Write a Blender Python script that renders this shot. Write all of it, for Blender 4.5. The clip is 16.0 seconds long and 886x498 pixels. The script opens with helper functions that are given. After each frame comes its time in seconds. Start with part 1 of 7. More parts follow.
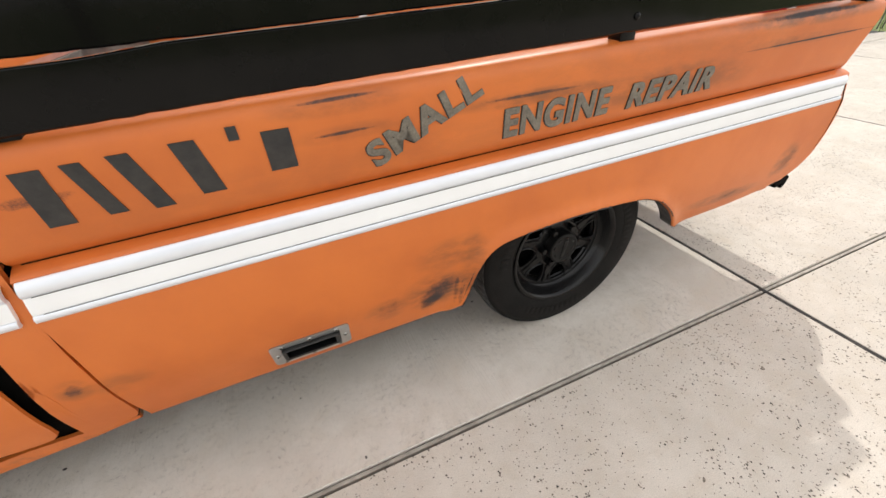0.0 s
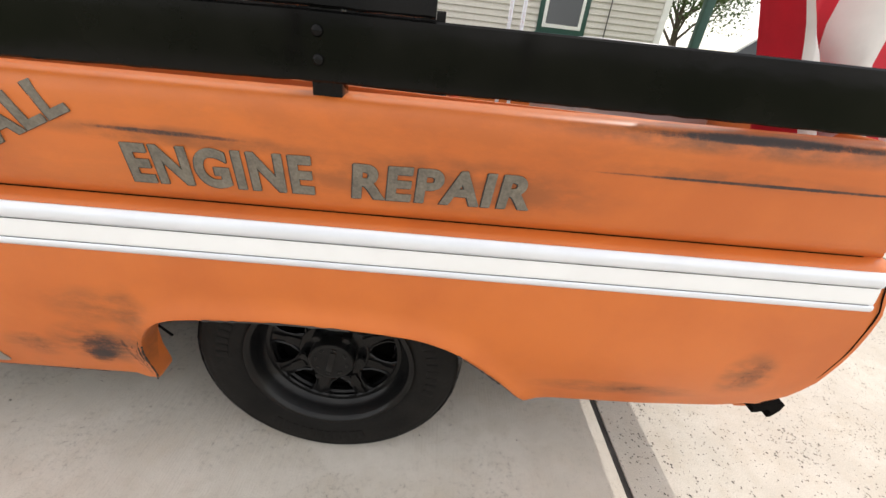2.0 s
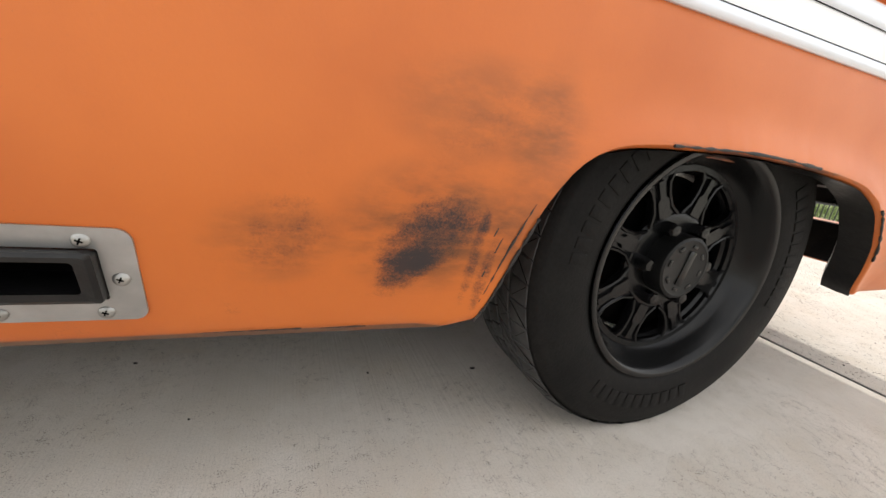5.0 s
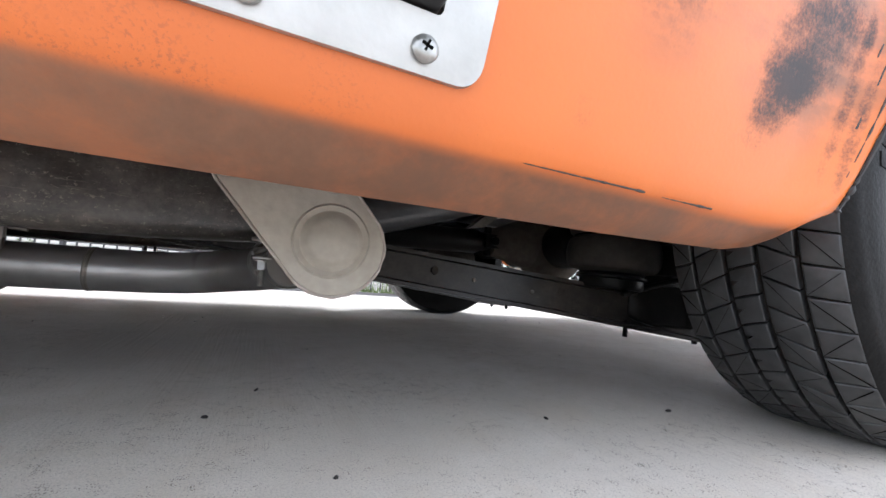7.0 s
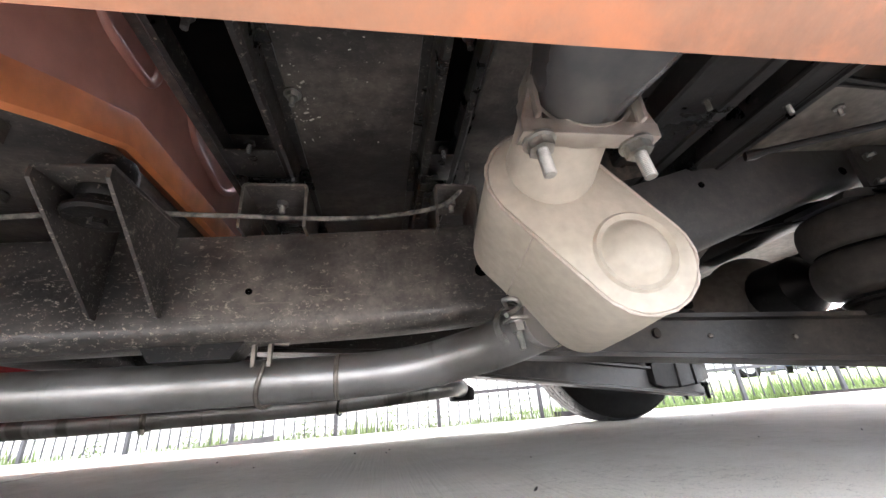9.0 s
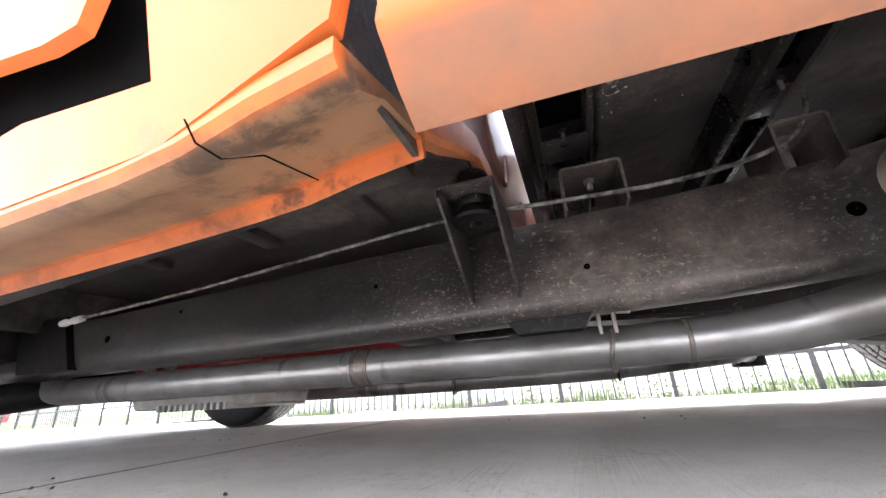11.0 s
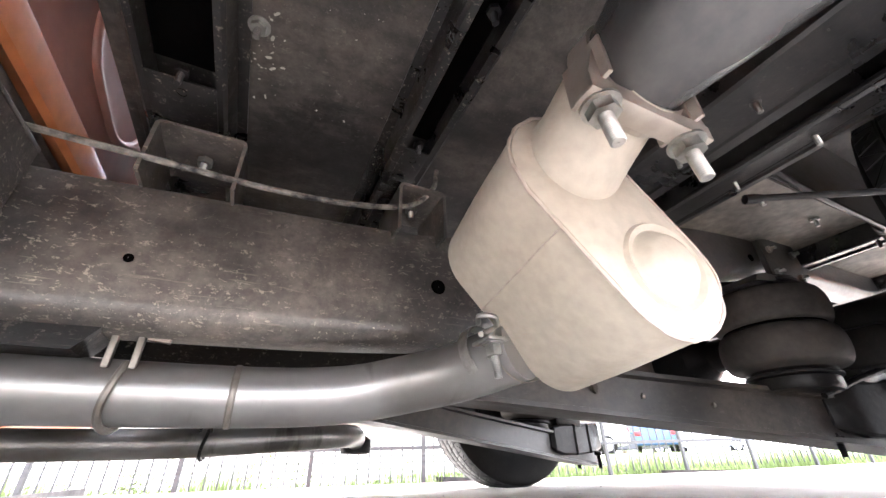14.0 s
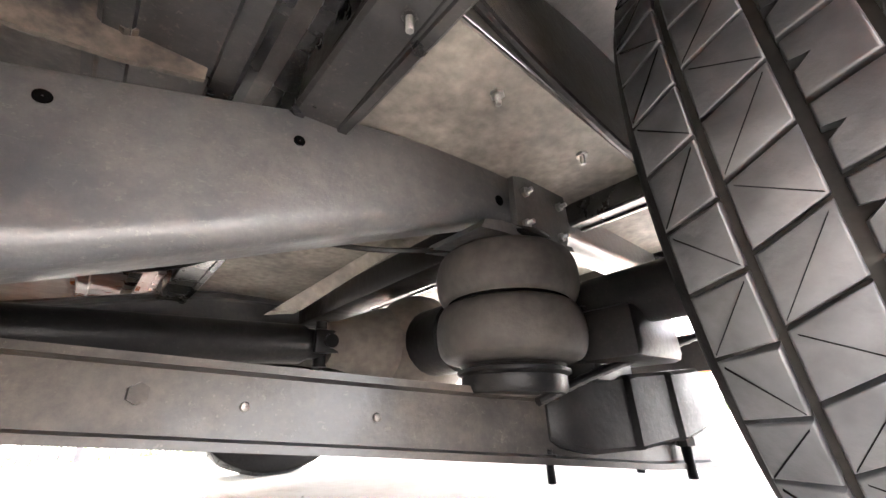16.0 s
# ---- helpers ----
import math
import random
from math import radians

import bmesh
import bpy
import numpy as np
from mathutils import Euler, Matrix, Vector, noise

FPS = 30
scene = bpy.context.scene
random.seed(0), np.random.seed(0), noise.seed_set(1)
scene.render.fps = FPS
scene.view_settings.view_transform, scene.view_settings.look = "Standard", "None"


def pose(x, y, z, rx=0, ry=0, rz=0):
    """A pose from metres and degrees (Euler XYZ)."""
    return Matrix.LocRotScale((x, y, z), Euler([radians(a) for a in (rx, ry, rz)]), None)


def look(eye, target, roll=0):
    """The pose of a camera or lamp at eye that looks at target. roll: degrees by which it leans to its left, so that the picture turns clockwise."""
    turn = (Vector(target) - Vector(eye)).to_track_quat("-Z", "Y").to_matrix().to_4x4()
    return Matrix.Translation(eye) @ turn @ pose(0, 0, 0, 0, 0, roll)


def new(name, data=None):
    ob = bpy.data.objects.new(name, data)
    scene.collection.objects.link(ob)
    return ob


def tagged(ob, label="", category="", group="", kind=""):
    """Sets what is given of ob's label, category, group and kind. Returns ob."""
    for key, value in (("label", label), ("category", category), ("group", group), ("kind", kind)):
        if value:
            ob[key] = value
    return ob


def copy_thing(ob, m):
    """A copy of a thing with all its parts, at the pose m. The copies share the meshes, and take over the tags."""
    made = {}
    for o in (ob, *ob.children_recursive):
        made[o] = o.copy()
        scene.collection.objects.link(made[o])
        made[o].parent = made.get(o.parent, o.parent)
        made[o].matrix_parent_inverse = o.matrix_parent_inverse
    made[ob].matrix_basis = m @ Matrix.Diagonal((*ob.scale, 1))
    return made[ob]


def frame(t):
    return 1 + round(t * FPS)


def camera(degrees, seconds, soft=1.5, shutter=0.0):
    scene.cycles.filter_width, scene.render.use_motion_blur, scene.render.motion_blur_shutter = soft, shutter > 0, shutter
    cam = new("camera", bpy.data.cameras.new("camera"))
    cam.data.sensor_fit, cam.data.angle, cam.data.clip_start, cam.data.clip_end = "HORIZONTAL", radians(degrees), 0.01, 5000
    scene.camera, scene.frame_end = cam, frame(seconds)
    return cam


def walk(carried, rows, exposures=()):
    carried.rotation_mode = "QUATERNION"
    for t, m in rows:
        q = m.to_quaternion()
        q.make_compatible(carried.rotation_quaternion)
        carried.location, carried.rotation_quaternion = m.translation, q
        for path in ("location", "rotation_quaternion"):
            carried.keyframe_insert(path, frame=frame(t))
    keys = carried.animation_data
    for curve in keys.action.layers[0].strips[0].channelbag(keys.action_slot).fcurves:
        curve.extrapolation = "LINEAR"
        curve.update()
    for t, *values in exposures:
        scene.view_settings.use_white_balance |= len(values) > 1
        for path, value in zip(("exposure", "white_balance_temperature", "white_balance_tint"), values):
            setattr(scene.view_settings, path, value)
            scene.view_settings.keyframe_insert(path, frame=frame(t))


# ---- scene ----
cam = camera(97.3, 16.0)
PATH = [
    (0, (-0.808, -0.78, 1.129), (-0.197, 0.738, -0.021), -3.5),
    (0.5, (-0.497, -0.779, 1.092), (0.086, 0.761, -0.043), -2.3),
    (1, (-0.151, -0.784, 1.074), (0.316, 0.816, -0.031), -0.4),
    (1.5, (0.125, -0.712, 1.112), (0.409, 0.969, 0.067), 2.6),
    (2, (0.208, -0.641, 1.08), (0.29, 1.111, 0.12), 6.8),
    (2.5, (0.106, -0.711, 0.975), (0.056, 1.112, 0.155), 10.5),
    (3, (-0.084, -0.713, 0.903), (0.02, 1.178, 0.26), 8.9),
    (3.5, (-0.243, -0.629, 0.841), (0.011, 1.283, 0.313), 8.1),
    (4, (-0.435, -0.46, 0.755), (-0.167, 1.418, 0.121), 5.4),
    (4.2, (-0.502, -0.419, 0.672), (-0.064, 1.408, -0.015), 5.3),
    (6.3, (-0.761, -0.25, 0.345), (0.157, 1.503, 0.052), 10.0),
    (6.5, (-0.788, -0.196, 0.288), (0.181, 1.536, 0.039), 10.5),
    (6.7, (-0.82, -0.146, 0.235), (0.176, 1.583, 0.095), 9.0),
    (7, (-0.864, -0.113, 0.18), (-0.024, 1.696, 0.327), 4.8),
    (7.5, (-0.911, -0.069, 0.12), (-0.301, 1.722, 0.768), -3.3),
    (8, (-0.948, -0.017, 0.098), (-0.317, 1.654, 0.998), -4.6),
    (8.5, (-0.98, 0.014, 0.096), (-0.468, 1.698, 1.046), -4.3),
    (9, (-1.022, 0.005, 0.091), (-0.701, 1.824, 0.858), -4.6),
    (9.5, (-1.052, 0.001, 0.085), (-0.934, 1.869, 0.788), -4.5),
    (10, (-1.104, -0.015, 0.092), (-1.229, 1.846, 0.814), -3.8),
    (10.2, (-1.134, -0.021, 0.097), (-1.359, 1.825, 0.833), -3.7),
    (12.3, (-1.36, -0.077, 0.082), (-2.27, 1.657, 0.489), -3.4),
    (12.5, (-1.371, -0.077, 0.077), (-2.292, 1.662, 0.436), -3.1),
    (13, (-1.361, -0.051, 0.085), (-1.896, 1.802, 0.614), -5.0),
    (13.5, (-1.207, 0.098, 0.08), (-0.837, 1.887, 0.894), -2.6),
    (14, (-1.069, 0.124, 0.077), (-0.313, 1.696, 1.056), -1.4),
    (14.5, (-0.915, 0.139, 0.087), (0.041, 1.597, 1.067), 0.4),
    (15, (-0.747, 0.141, 0.073), (0.292, 1.549, 1.043), 3.4),
    (15.5, (-0.647, 0.181, 0.121), (0.531, 1.548, 0.985), 0.7),
    (16, (-0.563, 0.195, 0.168), (0.682, 1.555, 0.942), -2.4),
]
LIGHT = [(0, 0.15, 6400, 10), (4.2, 0.15, 6400, 10), (6.3, 0.85, 5850, 10), (6.7, 1.05, 5600, 10), (7.0, 1.25, 5500, 11), (7.5, 1.7, 5250, 12), (8, 2.05, 5250, 13),
         (8.5, 2.5, 5500, 13), (9, 2.8, 5700, 12), (10, 3.05, 5700, 14), (10.2, 3.05, 5700, 14), (12.3, 1.65, 5500, 14), (12.5, 1.65, 5500, 14), (13, 2.12, 5600, 14),
         (13.5, 2.8, 5750, 13), (14, 3.5, 5750, 15), (14.5, 3.55, 5950, 13), (15, 3.6, 6100, 12), (15.5, 4.1, 6100, 12), (16, 4.75, 6000, 14)]
walk(cam, [(t, look(e, g, r)) for t, e, g, r in PATH], LIGHT)

# ---- light and air ----
world = bpy.data.worlds.new("sky_world")
scene.world = world
world.use_nodes = True
_wn = world.node_tree
_sky = _wn.nodes.new("ShaderNodeTexSky")
_sky.sky_type, _sky.sun_disc = "NISHITA", False
SUN_TO = Vector((0.60, 0.66, 1.0)).normalized()
_sky.sun_elevation = math.asin(SUN_TO.z)
_sky.sun_rotation = math.atan2(SUN_TO.x, SUN_TO.y)
_sky.air_density, _sky.dust_density, _sky.ozone_density = 1.0, 2.5, 1.0
# broken white cloud over the blue
_co = _wn.nodes.new("ShaderNodeTexCoord")
_cl = _wn.nodes.new("ShaderNodeTexNoise")
_cl.inputs["Scale"].default_value, _cl.inputs["Detail"].default_value, _cl.inputs["Roughness"].default_value = 2.2, 7, 0.6
_cr = _wn.nodes.new("ShaderNodeMapRange")
_cr.inputs[1].default_value, _cr.inputs[2].default_value, _cr.inputs[3].default_value, _cr.inputs[4].default_value = 0.34, 0.60, 0.35, 0.95
_cm = _wn.nodes.new("ShaderNodeMix")
_cm.data_type = "RGBA"
_cm.inputs["B"].default_value = (11.0, 10.6, 10.1, 1)
_wn.links.new(_co.outputs["Generated"], _cl.inputs["Vector"])
_wn.links.new(_cl.outputs["Fac"], _cr.inputs[0])
_wn.links.new(_cr.outputs[0], _cm.inputs["Factor"])
_wn.links.new(_sky.outputs[0], _cm.inputs["A"])
_wn.nodes["Background"].inputs["Strength"].default_value = 0.15
_wn.links.new(_cm.outputs["Result"], _wn.nodes["Background"].inputs["Color"])
sun = new("sun", bpy.data.lights.new("sun", "SUN"))
sun.data.energy, sun.data.angle, sun.data.color = 1.9, radians(0.8), (1.0, 0.95, 0.87)
sun.matrix_world = look(SUN_TO * 30, (0, 0, 0))

# ---- materials ----


def mat(name, color, rough=0.5, metal=0.0, noise_scale=0.0, noise_amt=0.0, color2=None, bump=0.0, bump_scale=80.0,
        fine_scale=0.0, fine_amt=0.0, spec=0.5, rough_var=0.0):
    """A surface with two scales of colour variation and fine relief."""
    m = bpy.data.materials.new(name)
    m.use_nodes = True
    nt, b = m.node_tree, m.node_tree.nodes["Principled BSDF"]
    b.inputs["Roughness"].default_value, b.inputs["Metallic"].default_value = rough, metal
    b.inputs["Specular IOR Level"].default_value = spec
    b.inputs["Base Color"].default_value = (*color, 1)
    tc = nt.nodes.new("ShaderNodeTexCoord")
    out = None
    if noise_scale:
        n = nt.nodes.new("ShaderNodeTexNoise")
        n.inputs["Scale"].default_value, n.inputs["Detail"].default_value = noise_scale, 8
        n.inputs["Roughness"].default_value = 0.62
        nt.links.new(tc.outputs["Object"], n.inputs["Vector"])
        r = nt.nodes.new("ShaderNodeMapRange")
        r.inputs[1].default_value, r.inputs[2].default_value = 0.36, 0.66
        nt.links.new(n.outputs["Fac"], r.inputs[0])
        mx = nt.nodes.new("ShaderNodeMix")
        mx.data_type = "RGBA"
        c2 = color2 or tuple(c * (1 - noise_amt) for c in color)
        mx.inputs["A"].default_value, mx.inputs["B"].default_value = (*color, 1), (*c2, 1)
        nt.links.new(r.outputs[0], mx.inputs["Factor"])
        out = mx.outputs["Result"]
        if rough_var:
            rr = nt.nodes.new("ShaderNodeMapRange")
            rr.inputs[3].default_value, rr.inputs[4].default_value = rough - rough_var, min(1, rough + rough_var)
            nt.links.new(n.outputs["Fac"], rr.inputs[0])
            nt.links.new(rr.outputs[0], b.inputs["Roughness"])
    if fine_scale:
        f = nt.nodes.new("ShaderNodeTexNoise")
        f.inputs["Scale"].default_value, f.inputs["Detail"].default_value = fine_scale, 4
        nt.links.new(tc.outputs["Object"], f.inputs["Vector"])
        r2 = nt.nodes.new("ShaderNodeMapRange")
        r2.inputs[1].default_value, r2.inputs[2].default_value = 0.3, 0.7
        r2.inputs[3].default_value, r2.inputs[4].default_value = 1 - fine_amt, 1 + fine_amt
        nt.links.new(f.outputs["Fac"], r2.inputs[0])
        sc = nt.nodes.new("ShaderNodeVectorMath")
        sc.operation = "SCALE"
        if out is not None:
            nt.links.new(out, sc.inputs[0])
        else:
            sc.inputs[0].default_value = color
        nt.links.new(r2.outputs[0], sc.inputs["Scale"])
        out = sc.outputs[0]
    if out is not None:
        nt.links.new(out, b.inputs["Base Color"])
    if bump:
        bn = nt.nodes.new("ShaderNodeTexNoise")
        bn.inputs["Scale"].default_value, bn.inputs["Detail"].default_value = bump_scale, 6
        nt.links.new(tc.outputs["Object"], bn.inputs["Vector"])
        bp = nt.nodes.new("ShaderNodeBump")
        bp.inputs["Strength"].default_value, bp.inputs["Distance"].default_value = bump, 0.002
        nt.links.new(bn.outputs["Fac"], bp.inputs["Height"])
        nt.links.new(bp.outputs[0], b.inputs["Normal"])
    return m


class Nodes:
    """Short calls for building node chains."""

    def __init__(self, m):
        self.nt = m.node_tree
        self.pos = self.nt.nodes.new("ShaderNodeTexCoord").outputs["Object"]

    def put(self, socket, v):
        if hasattr(v, "is_output"):
            self.nt.links.new(v, socket)
        else:
            socket.default_value = v

    def math(self, op, a, b=0.0, clamp=False):
        n = self.nt.nodes.new("ShaderNodeMath")
        n.operation, n.use_clamp = op, clamp
        self.put(n.inputs[0], a)
        self.put(n.inputs[1], b)
        return n.outputs[0]

    def noise(self, scale, detail=5.0, vec=None, rough=0.55):
        n = self.nt.nodes.new("ShaderNodeTexNoise")
        n.inputs["Scale"].default_value, n.inputs["Detail"].default_value, n.inputs["Roughness"].default_value = scale, detail, rough
        self.put(n.inputs["Vector"], vec if vec is not None else self.pos)
        return n.outputs["Fac"]

    def span(self, v, a, b, c=0.0, d=1.0):
        n = self.nt.nodes.new("ShaderNodeMapRange")
        n.interpolation_type = "SMOOTHSTEP"
        self.put(n.inputs[0], v)
        for i, q in zip((1, 2, 3, 4), (a, b, c, d)):
            n.inputs[i].default_value = q
        return n.outputs[0]

    def mix(self, f, a, b):
        n = self.nt.nodes.new("ShaderNodeMix")
        n.data_type = "RGBA"
        self.put(n.inputs["Factor"], f)
        self.put(n.inputs["A"], (*a, 1) if isinstance(a, tuple) else a)
        self.put(n.inputs["B"], (*b, 1) if isinstance(b, tuple) else b)
        return n.outputs["Result"]

    def axes(self):
        n = self.nt.nodes.new("ShaderNodeSeparateXYZ")
        self.nt.links.new(self.pos, n.inputs[0])
        return n.outputs

    def stretched(self, sx, sy, sz):
        n = self.nt.nodes.new("ShaderNodeMapping")
        n.inputs["Scale"].default_value = (sx, sy, sz)
        self.nt.links.new(self.pos, n.inputs["Vector"])
        return n.outputs[0]


# rubbed-through scuffs: x, z, half length, half height, lean, amount
WEAR = [(-0.508, 0.376, 0.050, 0.046, 0.4, 0.85), (-0.448, 0.352, 0.007, 0.06, 0.0, 0.60), (-0.432, 0.33, 0.007, 0.05, 0.0, 0.6), (-0.655, 0.372, 0.042, 0.040, 0.2, 0.36), (-0.47, 0.50, 0.05, 0.035, 0.5, 0.26), (-0.53, 0.33, 0.03, 0.03, 0.6, 0.45),
        (0.74, 0.381, 0.06, 0.012, 0.22, 0.5), (0.975, 0.47, 0.030, 0.045, 0.8, 0.55), (0.80, 0.910, 0.27, 0.0028, 0.02, 1.1), (0.76, 0.981, 0.20, 0.0065, 0.02, 1.2),
        (-0.24, 0.892, 0.12, 0.004, 0.0, 0.9), (-0.69, 0.948, 0.070, 0.0035, 0.02, 0.95), (-0.685, 0.883, 0.055, 0.0035, 0.02, 0.9), (-1.353, 0.446, 0.016, 0.017, 0.3, 0.75),
        (-0.705, 0.283, 0.010, 0.012, 0.0, 0.35), (-0.05, 0.518, 0.17, 0.0035, 0.0, 0.9), (-1.2, 0.862, 0.05, 0.01, 0.0, 0.7)]
# soft smoky patina round them: x, z, half length, half height, amount
SMOKE = [(-0.505, 0.385, 0.10, 0.075, 0.85), (-0.465, 0.515, 0.11, 0.05, 0.42), (-0.40, 0.45, 0.04, 0.12, 0.40), (-0.665, 0.365, 0.06, 0.045, 0.50), (0.70, 0.375, 0.20, 0.030, 0.55),
         (0.965, 0.470, 0.06, 0.075, 0.60), (0.73, 0.974, 0.34, 0.022, 0.75), (0.24, 0.852, 0.30, 0.048, 0.55), (-0.22, 0.886, 0.22, 0.018, 0.60), (-0.69, 0.94, 0.14, 0.022, 0.38), (-1.353, 0.446, 0.032, 0.034, 0.55), (-1.272, 0.43, 0.06, 0.034, 0.40),
         (-0.67, 0.882, 0.12, 0.018, 0.34), (0.25, 0.93, 0.70, 0.05, 0.20), (-0.45, 0.80, 0.9, 0.06, 0.16), (0.75, 0.915, 0.25, 0.014, 0.35)]


def worn_paint(name):
    """Flat orange paint, rubbed through to dark primer in places, chalky towards the sills."""
    m = bpy.data.materials.new(name)
    m.use_nodes = True
    k, b = Nodes(m), m.node_tree.nodes["Principled BSDF"]
    x, y, z = k.axes()
    tone = k.noise(3.0, 6)
    base = k.mix(k.span(tone, 0.35, 0.68), (0.62, 0.160, 0.026), (0.53, 0.128, 0.021))
    fine = k.noise(260.0, 3)
    ragged = k.noise(55.0, 6, rough=0.75)
    streaky = k.noise(1.0, 8, k.stretched(9, 30, 48), 0.72)
    total = None
    for wx, wz, rx, rz, lean, amount in WEAR:
        dx = k.math("SUBTRACT", x, wx)
        dz = k.math("SUBTRACT", k.math("SUBTRACT", z, wz), k.math("MULTIPLY", dx, lean))
        d = k.math("ADD", k.math("POWER", k.math("ABSOLUTE", k.math("DIVIDE", dx, rx * 1.5)), 2.0), k.math("POWER", k.math("ABSOLUTE", k.math("DIVIDE", dz, rz * 1.5)), 2.0))
        s = k.span(d, 0.0, 1.0, amount, 0.0)
        total = s if total is None else k.math("ADD", total, s)
    total = k.math("MULTIPLY", total, k.math("LESS_THAN", y, 0.6))
    powder = k.noise(430.0, 3, rough=0.6)
    grain = k.math("ADD", k.math("ADD", k.math("MULTIPLY", ragged, 0.80), k.math("MULTIPLY", streaky, 0.75)), k.math("MULTIPLY", powder, 0.50))
    worn = k.span(k.math("ADD", total, k.math("MULTIPLY", k.math("SUBTRACT", grain, 1.03), 1.6)), 0.15, 1.15)
    worn = k.math("MULTIPLY", worn, k.math("MINIMUM", k.math("MULTIPLY", total, 2.4), 1.0))
    smoke = None
    cloudy = k.span(k.noise(1.0, 7, k.stretched(12, 20, 30), 0.66), 0.30, 0.66, 0.12, 1.0)
    for wx, wz, rx, rz, amount in SMOKE:
        d = k.math("ADD", k.math("POWER", k.math("ABSOLUTE", k.math("DIVIDE", k.math("SUBTRACT", x, wx), rx * 1.25)), 2.0), k.math("POWER", k.math("ABSOLUTE", k.math("DIVIDE", k.math("SUBTRACT", z, wz), rz * 1.25)), 2.0))
        s = k.span(d, 0.0, 1.0, amount, 0.0)
        smoke = s if smoke is None else k.math("ADD", smoke, s)
    smoke = k.math("MULTIPLY", k.math("MULTIPLY", smoke, k.math("LESS_THAN", y, 0.05)), cloudy, True)
    base = k.mix(smoke, base, (0.115, 0.052, 0.022))
    col = k.mix(k.math("MULTIPLY", worn, 0.95), base, (0.020, 0.021, 0.024))
    specks = k.span(k.noise(900.0, 2), 0.70, 0.76)
    low = k.math("MULTIPLY", k.span(z, 0.245, 0.285, 1.0, 0.0), k.math("MULTIPLY", k.span(z, 0.243, 0.250), k.span(k.math("ABSOLUTE", k.math("SUBTRACT", x, -0.905)), 0.03, 0.13, 1.0, 0.0)))
    col = k.mix(k.math("MULTIPLY", k.math("MULTIPLY", k.span(k.noise(520.0, 4, rough=0.7), 0.52, 0.62), k.math("MULTIPLY", low, k.span(k.noise(18.0, 4), 0.35, 0.6))), 0.6), col, (0.13, 0.045, 0.030))
    col = k.mix(k.math("MULTIPLY", specks, 0.35), col, (0.12, 0.05, 0.03))
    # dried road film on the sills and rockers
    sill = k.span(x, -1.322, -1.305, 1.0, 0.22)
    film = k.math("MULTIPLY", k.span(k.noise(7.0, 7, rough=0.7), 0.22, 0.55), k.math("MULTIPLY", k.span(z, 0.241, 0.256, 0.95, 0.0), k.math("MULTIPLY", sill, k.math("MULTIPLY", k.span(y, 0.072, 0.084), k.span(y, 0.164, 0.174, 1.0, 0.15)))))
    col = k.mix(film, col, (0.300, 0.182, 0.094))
    mud = k.math("MULTIPLY", k.math("MULTIPLY", k.span(x, -1.322, -1.305, 1.0, 0.0), k.math("MULTIPLY", k.span(y, 0.072, 0.084), k.span(y, 0.164, 0.174, 1.0, 0.15))), k.math("MULTIPLY", k.span(z, 0.285, 0.31, 1.0, 0.0), k.span(k.noise(9.0, 7, rough=0.7), 0.20, 0.58, 0.45, 0.95)))
    col = k.mix(k.math("MULTIPLY", mud, k.math("LESS_THAN", y, 0.25)), col, (0.260, 0.158, 0.082))
    chalk = k.math("MULTIPLY", k.span(k.noise(9.0, 8, rough=0.72), 0.28, 0.64, 0.50, 0.95), k.math("MULTIPLY", k.span(z, 0.243, 0.250, 1.0, 0.0), k.span(x, -1.315, -1.290)))
    col = k.mix(chalk, col, k.mix(k.span(k.math("ADD", x, k.math("MULTIPLY", k.noise(14.0, 6, rough=0.7), 0.5)), -0.78, -0.50), (0.225, 0.118, 0.067), (0.140, 0.072, 0.040)))
    grime = k.math("MULTIPLY", k.span(k.noise(11.0, 7, rough=0.72), 0.48, 0.66, 0.0, 0.55), k.math("MULTIPLY", k.span(z, 0.246, 0.256, 1.0, 0.0), k.span(y, 0.075, 0.125)))
    col = k.mix(grime, col, (0.11, 0.055, 0.032))
    # sooty smudges low on the sills
    soot_and_shade = k.math("MULTIPLY", k.span(k.noise(26.0, 7, rough=0.75), 0.44, 0.70), k.math("MULTIPLY", k.span(z, 0.240, 0.256, 0.40, 0.0), sill))
    col = k.mix(soot_and_shade, col, (0.085, 0.052, 0.034))
    rust = k.math("MULTIPLY", k.span(k.noise(17.0, 7, rough=0.75), 0.47, 0.62), k.math("MULTIPLY", k.span(x, -1.62, -1.46, 0.12, 0.80), k.math("MULTIPLY", k.span(x, -1.318, -1.300, 1.0, 0.0), k.math("MULTIPLY", k.span(z, 0.250, 0.285, 1.0, 0.0), k.span(y, 0.070, 0.082)))))
    col = k.mix(rust, col, (0.055, 0.036, 0.026))
    m.node_tree.links.new(col, b.inputs["Base Color"])
    m.node_tree.links.new(k.math("ADD", k.span(tone, 0.3, 0.7, 0.40, 0.50), k.math("MULTIPLY", worn, 0.2)), b.inputs["Roughness"])
    b.inputs["Specular IOR Level"].default_value = 0.5
    bp = m.node_tree.nodes.new("ShaderNodeBump")
    bp.inputs["Strength"].default_value, bp.inputs["Distance"].default_value = 0.10, 0.001
    m.node_tree.links.new(k.math("ADD", fine, k.math("MULTIPLY", ragged, worn)), bp.inputs["Height"])
    m.node_tree.links.new(bp.outputs[0], b.inputs["Normal"])
    return m


